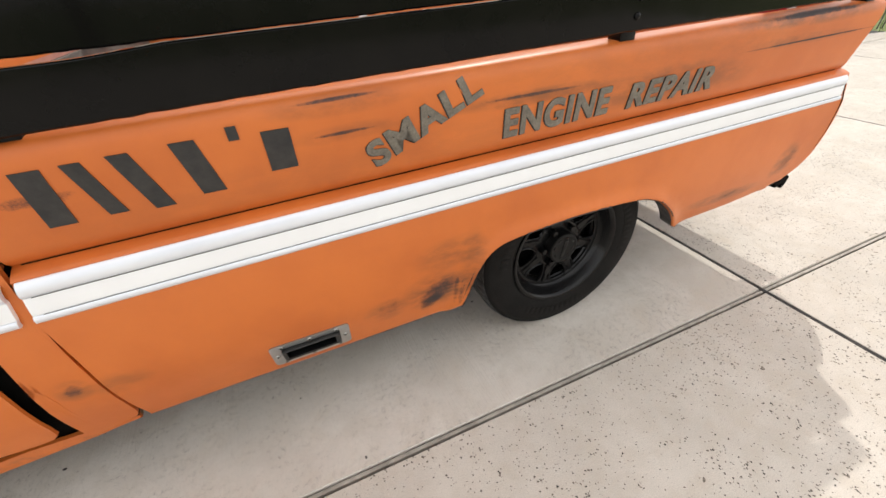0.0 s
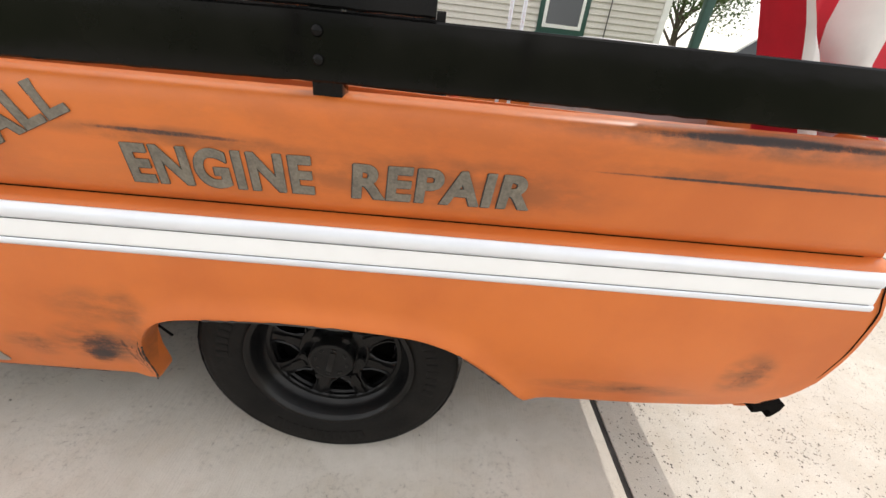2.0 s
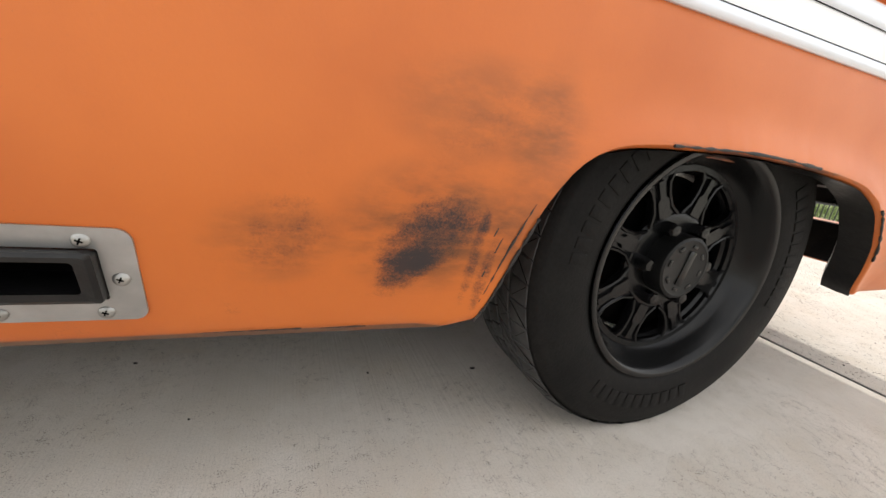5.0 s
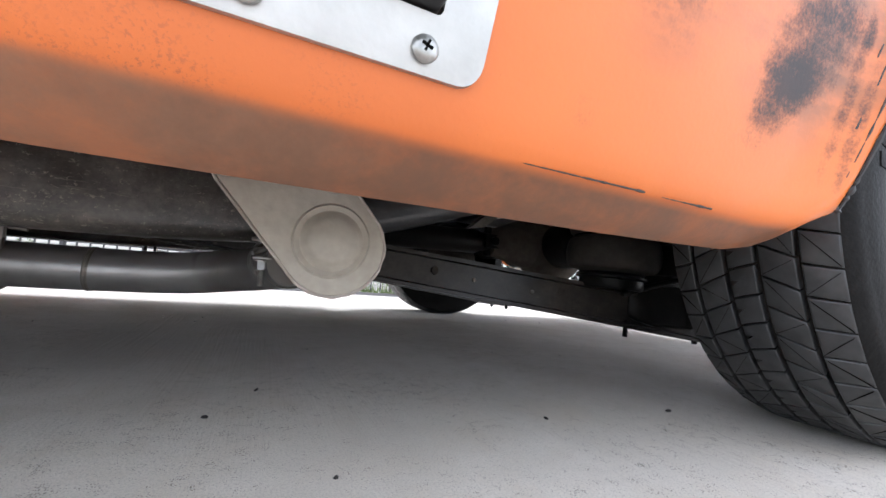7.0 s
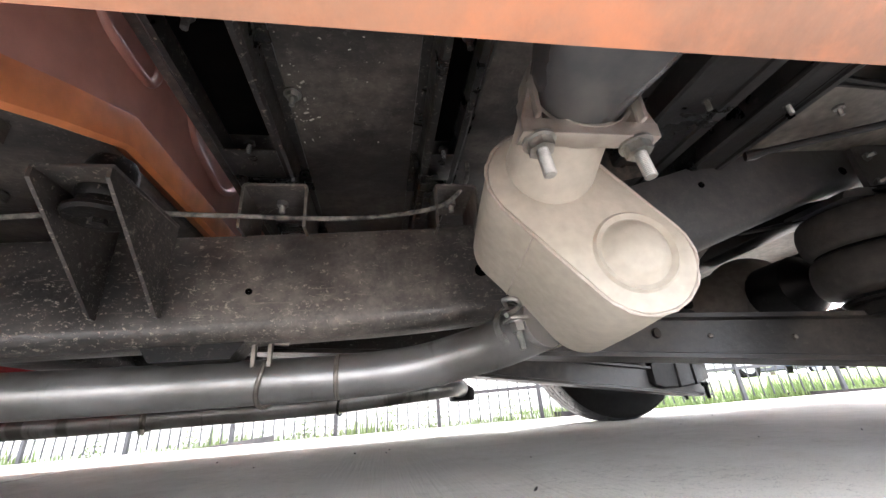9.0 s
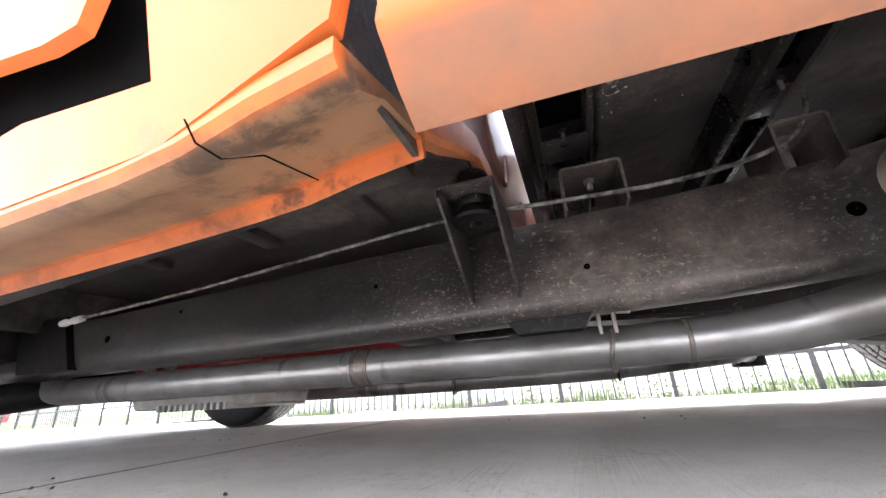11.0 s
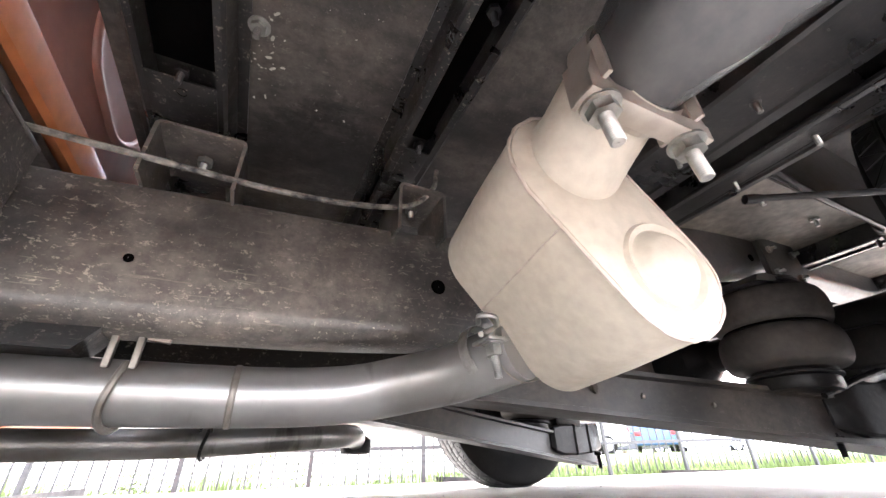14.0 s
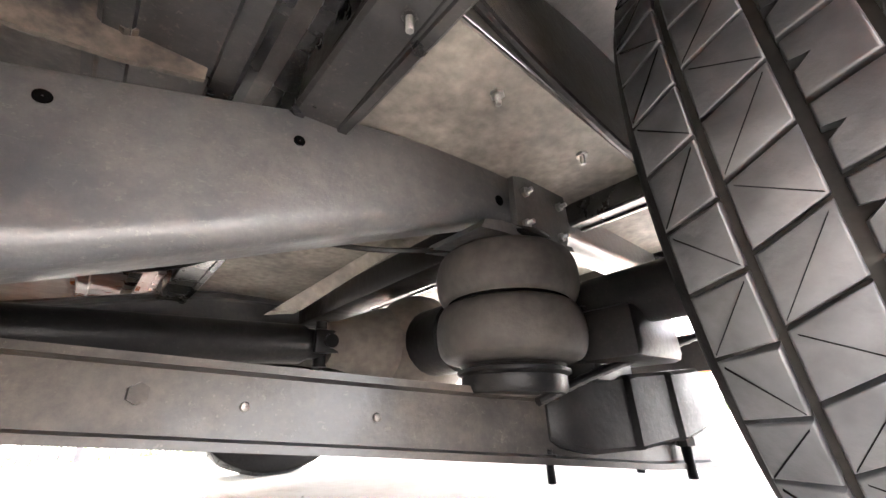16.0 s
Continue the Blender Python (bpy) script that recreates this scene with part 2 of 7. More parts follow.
def chassis_black(name, base=(0.022, 0.022, 0.023), fleck=0.5, rough=0.45, dirt=(0.150, 0.136, 0.118), shine=0.4, amount=0.75, zoned=False, curls=0.3):
    """Black undercoat with scuffs, dust and bright chips; zoned also paints in a sheen at the rear."""
    m = bpy.data.materials.new(name)
    m.use_nodes = True
    k, b = Nodes(m), m.node_tree.nodes["Principled BSDF"]
    x = k.axes()[0]
    cloud = k.span(k.noise(3.5, 6, k.stretched(0.8, 2.0, 1.5), 0.66), 0.40, 0.64)
    mottle = k.span(k.noise(38.0, 7, rough=0.78), 0.30, 0.70)
    dust = k.math("ADD", k.math("ADD", k.math("MULTIPLY", cloud, 0.35), 0.10), k.math("MULTIPLY", k.math("MULTIPLY", mottle, k.math("ADD", cloud, 0.35)), 0.55))
    if zoned:
        dust = k.math("MULTIPLY", dust, k.math("MULTIPLY", k.span(x, -1.55, -1.05, 0.22, 1.0), k.span(x, -0.90, -0.62, 1.0, 0.42)))
        # the rail's rear sheen is put into a lighter, bluish base colour
        base = k.mix(k.span(x, -0.80, -0.55), base, (0.046, 0.048, 0.052))
    col = k.mix(k.math("MULTIPLY", dust, amount), base, dirt)
    patch = k.span(k.noise(5.0, 5), 0.38, 0.56)
    chips = k.math("MULTIPLY", k.span(k.noise(1.0, 5, k.stretched(85, 100, 120), 0.76), 0.605, 0.645), patch)
    dots = k.math("MULTIPLY", k.span(k.noise(210.0, 2), 0.655, 0.70), k.span(k.noise(7.0, 4), 0.46, 0.60))
    scores = k.math("MULTIPLY", k.span(k.noise(1.0, 3, k.stretched(14, 150, 230), 0.6), 0.66, 0.70), k.span(k.noise(3.0, 3), 0.48, 0.58))
    curl = k.span(k.math("ABSOLUTE", k.math("SUBTRACT", k.noise(1.0, 3, k.stretched(62, 110, 175), 0.6), 0.5)), 0.010, 0.034, 0.8, 0.0)
    curl = k.math("MULTIPLY", k.math("MULTIPLY", curl, k.span(k.noise(1.0, 3, k.stretched(85, 130, 170), 0.6), 0.54, 0.64)), k.span(k.noise(6.0, 4), 0.42, 0.58, 0.0, curls))
    chips = k.math("MAXIMUM", k.math("MAXIMUM", k.math("MULTIPLY", chips, 0.8), curl), k.math("MAXIMUM", k.math("MULTIPLY", dots, 0.7), k.math("MULTIPLY", scores, 0.25)))
    chips = k.math("MULTIPLY", chips, k.math("MULTIPLY", k.span(x, -0.98, -0.72, 1.0, 0.12), k.span(x, -1.80, -1.35, 0.15, 1.0)))
    col = k.mix(k.math("MULTIPLY", chips, fleck), col, (0.42, 0.375, 0.30))
    m.node_tree.links.new(col, b.inputs["Base Color"])
    m.node_tree.links.new(k.span(cloud, 0.0, 1.0, rough - 0.04, rough + 0.14), b.inputs["Roughness"])
    b.inputs["Specular IOR Level"].default_value = shine
    bp = m.node_tree.nodes.new("ShaderNodeBump")
    bp.inputs["Strength"].default_value, bp.inputs["Distance"].default_value = 0.4, 0.002
    m.node_tree.links.new(k.math("ADD", k.noise(70.0, 6), chips), bp.inputs["Height"])
    m.node_tree.links.new(bp.outputs[0], b.inputs["Normal"])
    return m


def concrete(name, base, dark, specks, speck_scale, broom=0.0):
    m = bpy.data.materials.new(name)
    m.use_nodes = True
    k, b = Nodes(m), m.node_tree.nodes["Principled BSDF"]
    info = m.node_tree.nodes.new("ShaderNodeObjectInfo")
    col = k.mix(k.span(k.noise(2.2, 8, rough=0.65), 0.34, 0.68), base, dark)
    col = k.mix(k.math("MULTIPLY", k.span(k.noise(14.0, 6), 0.42, 0.66), 0.45), col, (base[0] * 0.82, base[1] * 0.79, base[2] * 0.74))
    col = k.mix(k.math("MULTIPLY", k.span(k.noise(5.0, 7, rough=0.7), 0.50, 0.70), 0.5), col, (base[0] * 0.80, base[1] * 0.75, base[2] * 0.67))
    col = k.mix(k.math("MULTIPLY", k.span(k.noise(480.0, 5, rough=0.8), 0.47, 0.60), 0.7), col, tuple(c * 0.60 for c in base))
    col = k.mix(k.math("MULTIPLY", info.outputs["Random"], 0.12), col, tuple(c * 0.8 for c in dark))
    v = m.node_tree.nodes.new("ShaderNodeTexVoronoi")
    v.inputs["Scale"].default_value = speck_scale
    warp = m.node_tree.nodes.new("ShaderNodeTexNoise")
    warp.inputs["Scale"].default_value, warp.inputs["Detail"].default_value = 160.0, 3
    m.node_tree.links.new(k.pos, warp.inputs["Vector"])
    bend = m.node_tree.nodes.new("ShaderNodeVectorMath")
    bend.operation = "MULTIPLY_ADD"
    m.node_tree.links.new(warp.outputs["Color"], bend.inputs[0])
    bend.inputs[1].default_value = (0.9 / speck_scale,) * 3
    m.node_tree.links.new(k.pos, bend.inputs[2])
    m.node_tree.links.new(bend.outputs[0], v.inputs["Vector"])
    size = k.math("MULTIPLY", k.span(k.noise(3.5, 6, rough=0.7), 0.36, 0.66, 0.40, 1.0), k.math("MULTIPLY", k.span(k.noise(60.0, 3), 0.30, 0.70), 0.60))
    spot = k.math("LESS_THAN", v.outputs["Distance"], size)
    pick = m.node_tree.nodes.new("ShaderNodeSeparateColor")
    m.node_tree.links.new(v.outputs["Color"], pick.inputs[0])
    spot = k.math("MULTIPLY", spot, k.math("GREATER_THAN", pick.outputs[0], 0.48))
    col = k.mix(k.math("MULTIPLY", spot, specks), col, k.mix(pick.outputs[1], (0.035, 0.032, 0.030), (0.20, 0.17, 0.14)))
    m.node_tree.links.new(col, b.inputs["Base Color"])
    b.inputs["Roughness"].default_value = 0.9
    b.inputs["Specular IOR Level"].default_value = 0.25
    h = k.math("ADD", k.noise(220.0, 5), k.math("MULTIPLY", spot, -1.2))
    if broom:
        h = k.math("ADD", h, k.math("MULTIPLY", k.noise(1.0, 3, k.stretched(160, 4, 4)), broom))
    bp = m.node_tree.nodes.new("ShaderNodeBump")
    bp.inputs["Strength"].default_value, bp.inputs["Distance"].default_value = 0.5, 0.0025
    m.node_tree.links.new(h, bp.inputs["Height"])
    m.node_tree.links.new(bp.outputs[0], b.inputs["Normal"])
    return m


def bare_pipe(name):
    """Welded steel exhaust tube with heat marks."""
    m = bpy.data.materials.new(name)
    m.use_nodes = True
    k, b = Nodes(m), m.node_tree.nodes["Principled BSDF"]
    col = k.mix(k.span(k.noise(6.0, 5), 0.38, 0.64), (0.37, 0.362, 0.352), (0.235, 0.225, 0.213))
    col = k.mix(k.math("MULTIPLY", k.span(k.noise(1.0, 4, k.stretched(16, 4, 4)), 0.60, 0.68), 0.6), col, (0.07, 0.062, 0.055))
    m.node_tree.links.new(col, b.inputs["Base Color"])
    b.inputs["Metallic"].default_value = 0.8
    m.node_tree.links.new(k.span(k.noise(20.0, 5), 0.3, 0.7, 0.32, 0.46), b.inputs["Roughness"])
    return m


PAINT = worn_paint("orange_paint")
RUBBER = mat("tyre_rubber", (0.0065, 0.0062, 0.006), 0.62, noise_scale=9, color2=(0.013, 0.012, 0.011), bump=0.35, bump_scale=240, fine_scale=160, fine_amt=0.2, spec=0.12)
CAB_BACK = mat("faded_orange_red", (0.74, 0.27, 0.10), 0.36, noise_scale=7, color2=(0.58, 0.195, 0.080), bump=0.15, bump_scale=60, fine_scale=30, fine_amt=0.12)
CAB_MAUVE = mat("mauve_red", (0.60, 0.300, 0.245), 0.28, noise_scale=5, color2=(0.48, 0.220, 0.175), bump=0.10, bump_scale=60, fine_scale=24, fine_amt=0.10, spec=0.7)
DIFF_DUST = mat("dusty_casting", (0.145, 0.122, 0.100), 0.7, noise_scale=9, color2=(0.075, 0.063, 0.052), bump=0.4, bump_scale=110, fine_scale=50, fine_amt=0.2)
FLAKE = mat("splashed_paint", (0.62, 0.60, 0.54), 0.5, noise_scale=30, color2=(0.40, 0.38, 0.33))
TREAD = mat("tread_rubber", (0.020, 0.0205, 0.022), 0.44, noise_scale=9, color2=(0.044, 0.043, 0.042), bump=0.3, bump_scale=120, fine_scale=60, fine_amt=0.3, spec=0.55, rough_var=0.08)
SLOT_BLACK = mat("slot_lip_black", (0.006, 0.006, 0.0065), 0.28, noise_scale=25, color2=(0.014, 0.0135, 0.013), bump=0.15, bump_scale=200, spec=0.4)
RIM_BLACK = mat("satin_black_wheel", (0.0035, 0.0035, 0.0039), 0.24, noise_scale=12, color2=(0.006, 0.006, 0.006), bump=0.05, bump_scale=260, spec=0.30)
CAP_BLACK = mat("cap_black", (0.005, 0.005, 0.0052), 0.35, noise_scale=30, color2=(0.009, 0.009, 0.009), spec=0.2)
BOARD = mat("black_board_paint", (0.003, 0.003, 0.0033), 0.10, noise_scale=6, color2=(0.006, 0.0056, 0.0052), bump=0.16, bump_scale=14, rough_var=0.06, spec=0.14)
FRAME = chassis_black("frame_undercoat", (0.0095, 0.0097, 0.0105), 0.85, 0.32, (0.215, 0.190, 0.165), 0.65, 0.90, True, 1.0)
FRAME_REAR = chassis_black("frame_paint", (0.016, 0.017, 0.019), 0.3, 0.32, (0.10, 0.09, 0.078), 0.7, 0.6)
UNDER = chassis_black("bed_underside_black", (0.0085, 0.0086, 0.0095), 0.22, 0.40, (0.150, 0.131, 0.112), 0.5, 0.75)
CHASSIS = chassis_black("chassis_black", (0.0045, 0.0045, 0.0052), 0.35, 0.38, (0.022, 0.0198, 0.0175), 0.20, 0.7)
GROOVE = mat("dusty_groove_rubber", (0.016, 0.0145, 0.013), 0.7, noise_scale=12, color2=(0.036, 0.032, 0.027), bump=0.3, bump_scale=120, fine_scale=70, fine_amt=0.3, spec=0.2)
SILL_BLACK = chassis_black("sill_black", (0.0050, 0.0051, 0.0060), 1.0, 0.30, (0.040, 0.036, 0.032), 0.75, 0.6)
DUSTY = chassis_black("dusty_arm", (0.0075, 0.0072, 0.0070), 0.7, 0.38, (0.074, 0.060, 0.048), 0.42, 0.75)
TUB = mat("wheelhouse_grey", (0.29, 0.26, 0.218), 0.6, noise_scale=5, color2=(0.125, 0.112, 0.097), bump=0.3, bump_scale=90, fine_scale=60, fine_amt=0.25)
PIPE = bare_pipe("exhaust_steel")
MUFFLER = mat("dull_silver_coating", (0.435, 0.397, 0.330), 0.60, 0.08, noise_scale=5, color2=(0.37, 0.330, 0.266), bump=0.25, bump_scale=150, fine_scale=90, fine_amt=0.08)
WELD = mat("weld_bead", (0.36, 0.31, 0.26), 0.6, 0.2, noise_scale=60, color2=(0.48, 0.42, 0.37), bump=0.6, bump_scale=180)
ZINC = mat("zinc_plated", (0.46, 0.455, 0.43), 0.30, 0.80, noise_scale=40, color2=(0.22, 0.215, 0.20))
SADDLE = mat("bright_saddle_steel", (0.50, 0.455, 0.405), 0.42, 0.6, noise_scale=14, color2=(0.30, 0.265, 0.23), bump=0.15)
CLAMP_STEEL = mat("saddle_steel", (0.29, 0.265, 0.235), 0.48, 0.7, noise_scale=14, color2=(0.14, 0.122, 0.105), bump=0.2)
PLATE = mat("brushed_aluminium", (0.54, 0.54, 0.53), 0.42, 0.8, noise_scale=9, color2=(0.42, 0.42, 0.41), bump=0.06, bump_scale=300, fine_scale=40, fine_amt=0.08)
DUCT = mat("black_outlet_tube", (0.035, 0.035, 0.037), 0.27, noise_scale=12, color2=(0.07, 0.068, 0.066), bump=0.08, spec=0.8)
# near-black that mostly stands for shade in holes, slits and hollows
DEEP_BLACK = mat("soot_and_shade", (0.0012, 0.0012, 0.0012), 0.95, noise_scale=30, color2=(0.003, 0.0027, 0.0025), spec=0.02)
CHROME = mat("bright_trim", (0.80, 0.83, 0.88), 0.34, 0.35, noise_scale=5, color2=(0.74, 0.77, 0.83))
WHITE = mat("white_trim_paint", (0.87, 0.88, 0.885), 0.45, noise_scale=4, color2=(0.83, 0.835, 0.84), bump=0.05)
LETTER_GREY = mat("letter_grey", (0.185, 0.163, 0.128), 0.6, noise_scale=40, color2=(0.12, 0.105, 0.085), fine_scale=200, fine_amt=0.2)
LETTER_DARK = mat("letter_charcoal", (0.014, 0.014, 0.0145), 0.55, noise_scale=30, color2=(0.035, 0.032, 0.03))
# near-black for seams; also stands for the shade in open gaps
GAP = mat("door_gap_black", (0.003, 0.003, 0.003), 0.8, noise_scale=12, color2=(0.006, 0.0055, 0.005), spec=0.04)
RED = mat("red_metal", (0.35, 0.012, 0.02), 0.4, noise_scale=10, color2=(0.22, 0.01, 0.012))
CAST = mat("cast_aluminium", (0.55, 0.54, 0.52), 0.5, 0.6, noise_scale=16, color2=(0.34, 0.33, 0.31), bump=0.4)
RUST = mat("rusty_bracket", (0.100, 0.078, 0.058), 0.7, noise_scale=34, color2=(0.016, 0.014, 0.013), bump=0.5, fine_scale=90, fine_amt=0.3)
BAG = mat("airspring_rubber", (0.038, 0.034, 0.030), 0.65, noise_scale=10, color2=(0.074, 0.066, 0.057), bump=0.3, bump_scale=120, fine_scale=60, fine_amt=0.2, spec=0.3)
SLAB = concrete("smooth_concrete", (0.71, 0.66, 0.59), (0.56, 0.515, 0.45), 0.70, 560.0, broom=1.6)
AGG = concrete("aggregate_concrete", (0.65, 0.60, 0.53), (0.53, 0.485, 0.425), 0.95, 120.0)
JOINT = mat("joint_filler", (0.018, 0.016, 0.015), 0.9, noise_scale=12, color2=(0.05, 0.044, 0.04), bump=0.5)
GRASS = mat("lawn", (0.165, 0.200, 0.050), 0.9, noise_scale=2.0, color2=(0.115, 0.150, 0.038), bump=0.8, bump_scale=60, fine_scale=35, fine_amt=0.35)
BLADE = mat("grass_blade", (0.150, 0.200, 0.060), 0.8, noise_scale=3.0, color2=(0.095, 0.140, 0.040))
IRON = mat("black_fence_paint", (0.028, 0.028, 0.030), 0.5, noise_scale=20, color2=(0.045, 0.045, 0.045), spec=0.4)
GRAVEL = mat("pale_gravel", (0.34, 0.32, 0.285), 0.9, noise_scale=3, color2=(0.25, 0.235, 0.21), bump=0.8, bump_scale=60, fine_scale=45, fine_amt=0.3)
CHIP = mat("bare_primer_chip", (0.020, 0.020, 0.022), 0.6, noise_scale=90, color2=(0.055, 0.040, 0.030), bump=0.3)
LINE = mat("chipped_line_coat", (0.010, 0.010, 0.011), 0.4, noise_scale=55, color2=(0.34, 0.32, 0.28))
SIDING = mat("cream_siding", (0.56, 0.535, 0.48), 0.55, noise_scale=1.5, color2=(0.50, 0.475, 0.425), fine_scale=20, fine_amt=0.05)
TRIM_WHITE = mat("white_trim", (0.80, 0.80, 0.78), 0.5, noise_scale=5, color2=(0.72, 0.72, 0.70))
TRIM_GREEN = mat("dark_green_trim", (0.012, 0.055, 0.042), 0.45, noise_scale=6, color2=(0.02, 0.07, 0.055))
GLASS = mat("window_glass", (0.02, 0.025, 0.03), 0.06, spec=0.8)
ROOF = mat("asphalt_shingle", (0.085, 0.08, 0.078), 0.9, noise_scale=9, color2=(0.05, 0.048, 0.047), bump=0.8, bump_scale=40)
CAR_WHITE = mat("white_car_paint", (0.78, 0.79, 0.80), 0.22, noise_scale=2, color2=(0.74, 0.75, 0.76))
CAR_DARK = mat("dark_car_paint", (0.02, 0.022, 0.026), 0.2, noise_scale=2, color2=(0.025, 0.027, 0.03))
CAR_BLUE = mat("blue_car_paint", (0.03, 0.07, 0.16), 0.22, noise_scale=2, color2=(0.04, 0.08, 0.17))
ASPHALT = mat("asphalt", (0.10, 0.10, 0.10), 0.9, noise_scale=3, color2=(0.075, 0.075, 0.076), bump=0.6, bump_scale=140, fine_scale=120, fine_amt=0.3)
BARK = mat("bark", (0.11, 0.085, 0.062), 0.9, noise_scale=10, color2=(0.055, 0.042, 0.032), bump=0.9, bump_scale=30)
LEAF = mat("leaf", (0.055, 0.105, 0.026), 0.65, noise_scale=2.0, color2=(0.09, 0.14, 0.04))
FLAG_RED = mat("red_cloth", (0.55, 0.012, 0.03), 0.8, noise_scale=8, color2=(0.42, 0.01, 0.022))
FLAG_WHITE = mat("white_cloth", (0.80, 0.78, 0.76), 0.8, noise_scale=8, color2=(0.72, 0.70, 0.68))
BIKE_RED = mat("orange_red_frame", (0.62, 0.075, 0.02), 0.3, noise_scale=6, color2=(0.52, 0.055, 0.016))
GALV = mat("galvanised_sheet", (0.50, 0.51, 0.52), 0.4, 0.7, noise_scale=14, color2=(0.40, 0.41, 0.42))
WOODGREY = mat("grey_wood", (0.42, 0.39, 0.34), 0.85, noise_scale=6, color2=(0.26, 0.24, 0.205), bump=0.5, fine_scale=40, fine_amt=0.2)
PLASTIC_WHITE = mat("white_plastic", (0.8, 0.8, 0.78), 0.4, noise_scale=20, color2=(0.7, 0.7, 0.68))

# ---- shaping helpers ----


def mesh_of(name, verts, faces, smooth=True):
    me = bpy.data.meshes.new(name)
    me.from_pydata([tuple(v) for v in verts], [], faces)
    me.update()
    if smooth:
        for p in me.polygons:
            p.use_smooth = True
    return me


def part(name, shape, material, parent, label="", kind="", smooth_angle=35.0):
    """Links a bmesh or mesh as one object under a thing or a part."""
    if isinstance(shape, bmesh.types.BMesh):
        me = bpy.data.meshes.new(name)
        bmesh.ops.recalc_face_normals(shape, faces=shape.faces[:])
        for f in shape.faces:
            f.smooth = True
        for e in shape.edges:
            if len(e.link_faces) == 2 and e.calc_face_angle(0.0) > radians(smooth_angle):
                e.smooth = False
        shape.to_mesh(me)
        shape.free()
    else:
        me = shape
    for m in material if isinstance(material, (list, tuple)) else (material,):
        me.materials.append(m)
    ob = new(name, me)
    if parent is not None:
        ob.parent = parent
    return tagged(ob, label=label, kind=kind)


def thing(name, label, category, group="", kind="", at=None):
    ob = new(name)
    ob.empty_display_size = 0.1
    if at is not None:
        ob.matrix_basis = at
    return tagged(ob, label, category, group, kind)


def add_box(bm, lo, hi, bevel=0.0, m=None):
    """A box between two corners, with its edges eased."""
    r = bmesh.ops.create_cube(bm, size=1.0)
    vs = r["verts"]
    for v in vs:
        v.co = Vector([lo[i] + (v.co[i] + 0.5) * (hi[i] - lo[i]) for i in range(3)])
    if bevel:
        es = list({e for v in vs for e in v.link_edges})
        g = bmesh.ops.bevel(bm, geom=es, offset=bevel, segments=2, affect="EDGES", profile=0.5)
        vs = list({v for f in g["faces"] for v in f.verts} | {v for v in vs if v.is_valid})
    if m is not None:
        bmesh.ops.transform(bm, matrix=m, verts=vs)
    return vs


def box(lo, hi, bevel=0.0):
    bm = bmesh.new()
    add_box(bm, lo, hi, bevel)
    return bm


def smooth_path(points, steps=8):
    """A Catmull-Rom path through points."""
    p = [Vector(q) for q in points]
    p = [p[0] * 2 - p[1]] + p + [p[-1] * 2 - p[-2]]
    out = []
    for i in range(1, len(p) - 2):
        for s in range(steps):
            t = s / steps
            a, b, c, d = p[i - 1], p[i], p[i + 1], p[i + 2]
            out.append(0.5 * ((2 * b) + (c - a) * t + (2 * a - 5 * b + 4 * c - d) * t * t + (3 * b - a - 3 * c + d) * t ** 3))
    out.append(p[-2])
    return out


def add_tube(bm, path, r, sides=16, cap=True, radii=None):
    """A round tube along a path."""
    path = [Vector(q) for q in path]
    ring, up = [], None
    for i, q in enumerate(path):
        d = (path[min(i + 1, len(path) - 1)] - path[max(i - 1, 0)]).normalized()
        if up is None:
            up = d.orthogonal().normalized()
        up = (up - d * up.dot(d)).normalized()
        side, rr = d.cross(up), radii[i] if radii else r
        ring.append([bm.verts.new(q + rr * (math.cos(a) * up + math.sin(a) * side)) for a in [2 * math.pi * s / sides for s in range(sides)]])
    for a, b in zip(ring, ring[1:]):
        for s in range(sides):
            bm.faces.new((a[s], a[(s + 1) % sides], b[(s + 1) % sides], b[s]))
    if cap:
        bm.faces.new(ring[0][::-1])
        bm.faces.new(ring[-1])
    return ring


def tube(path, r, sides=16, cap=True, radii=None):
    bm = bmesh.new()
    add_tube(bm, path, r, sides, cap, radii)
    return bm


def rod(a, b, r, sides=10):
    return tube([a, b], r, sides)


def add_lathe(bm, profile, sides, m, closed=False):
    """A profile of (radius, height) turned about the z axis, then laid out by the matrix m."""
    rings = []
    for r, h in profile:
        rings.append([bm.verts.new(m @ Vector((r * math.cos(2 * math.pi * s / sides), r * math.sin(2 * math.pi * s / sides), h))) for s in range(sides)])
    pairs = list(zip(rings, rings[1:])) + ([(rings[-1], rings[0])] if closed else [])
    for a, b in pairs:
        for s in range(sides):
            bm.faces.new((a[s], a[(s + 1) % sides], b[(s + 1) % sides], b[s]))
    return rings


def lathe(profile, sides, m, closed=False, caps=True):
    bm = bmesh.new()
    rings = add_lathe(bm, profile, sides, m, closed)
    if caps and not closed:
        bm.faces.new(rings[0][::-1])
        bm.faces.new(rings[-1])
    return bm


def add_slab(bm, outline, depth, m=None):
    """A flat outline given as (x, z), standing in the xz plane, thick by depth along y."""
    a = [bm.verts.new((x, 0, z)) for x, z in outline]
    b = [bm.verts.new((x, depth, z)) for x, z in outline]
    bm.faces.new(a)
    bm.faces.new(b[::-1])
    for i in range(len(a)):
        j = (i + 1) % len(a)
        bm.faces.new((a[i], b[i], b[j], a[j]))
    if m is not None:
        bmesh.ops.transform(bm, matrix=m, verts=a + b)
    return a + b


def slab(outline, depth, m=None):
    bm = bmesh.new()
    add_slab(bm, outline, depth, m)
    return bm


def interp(x, table):
    return float(np.interp(x, [t[0] for t in table], [t[1] for t in table]))


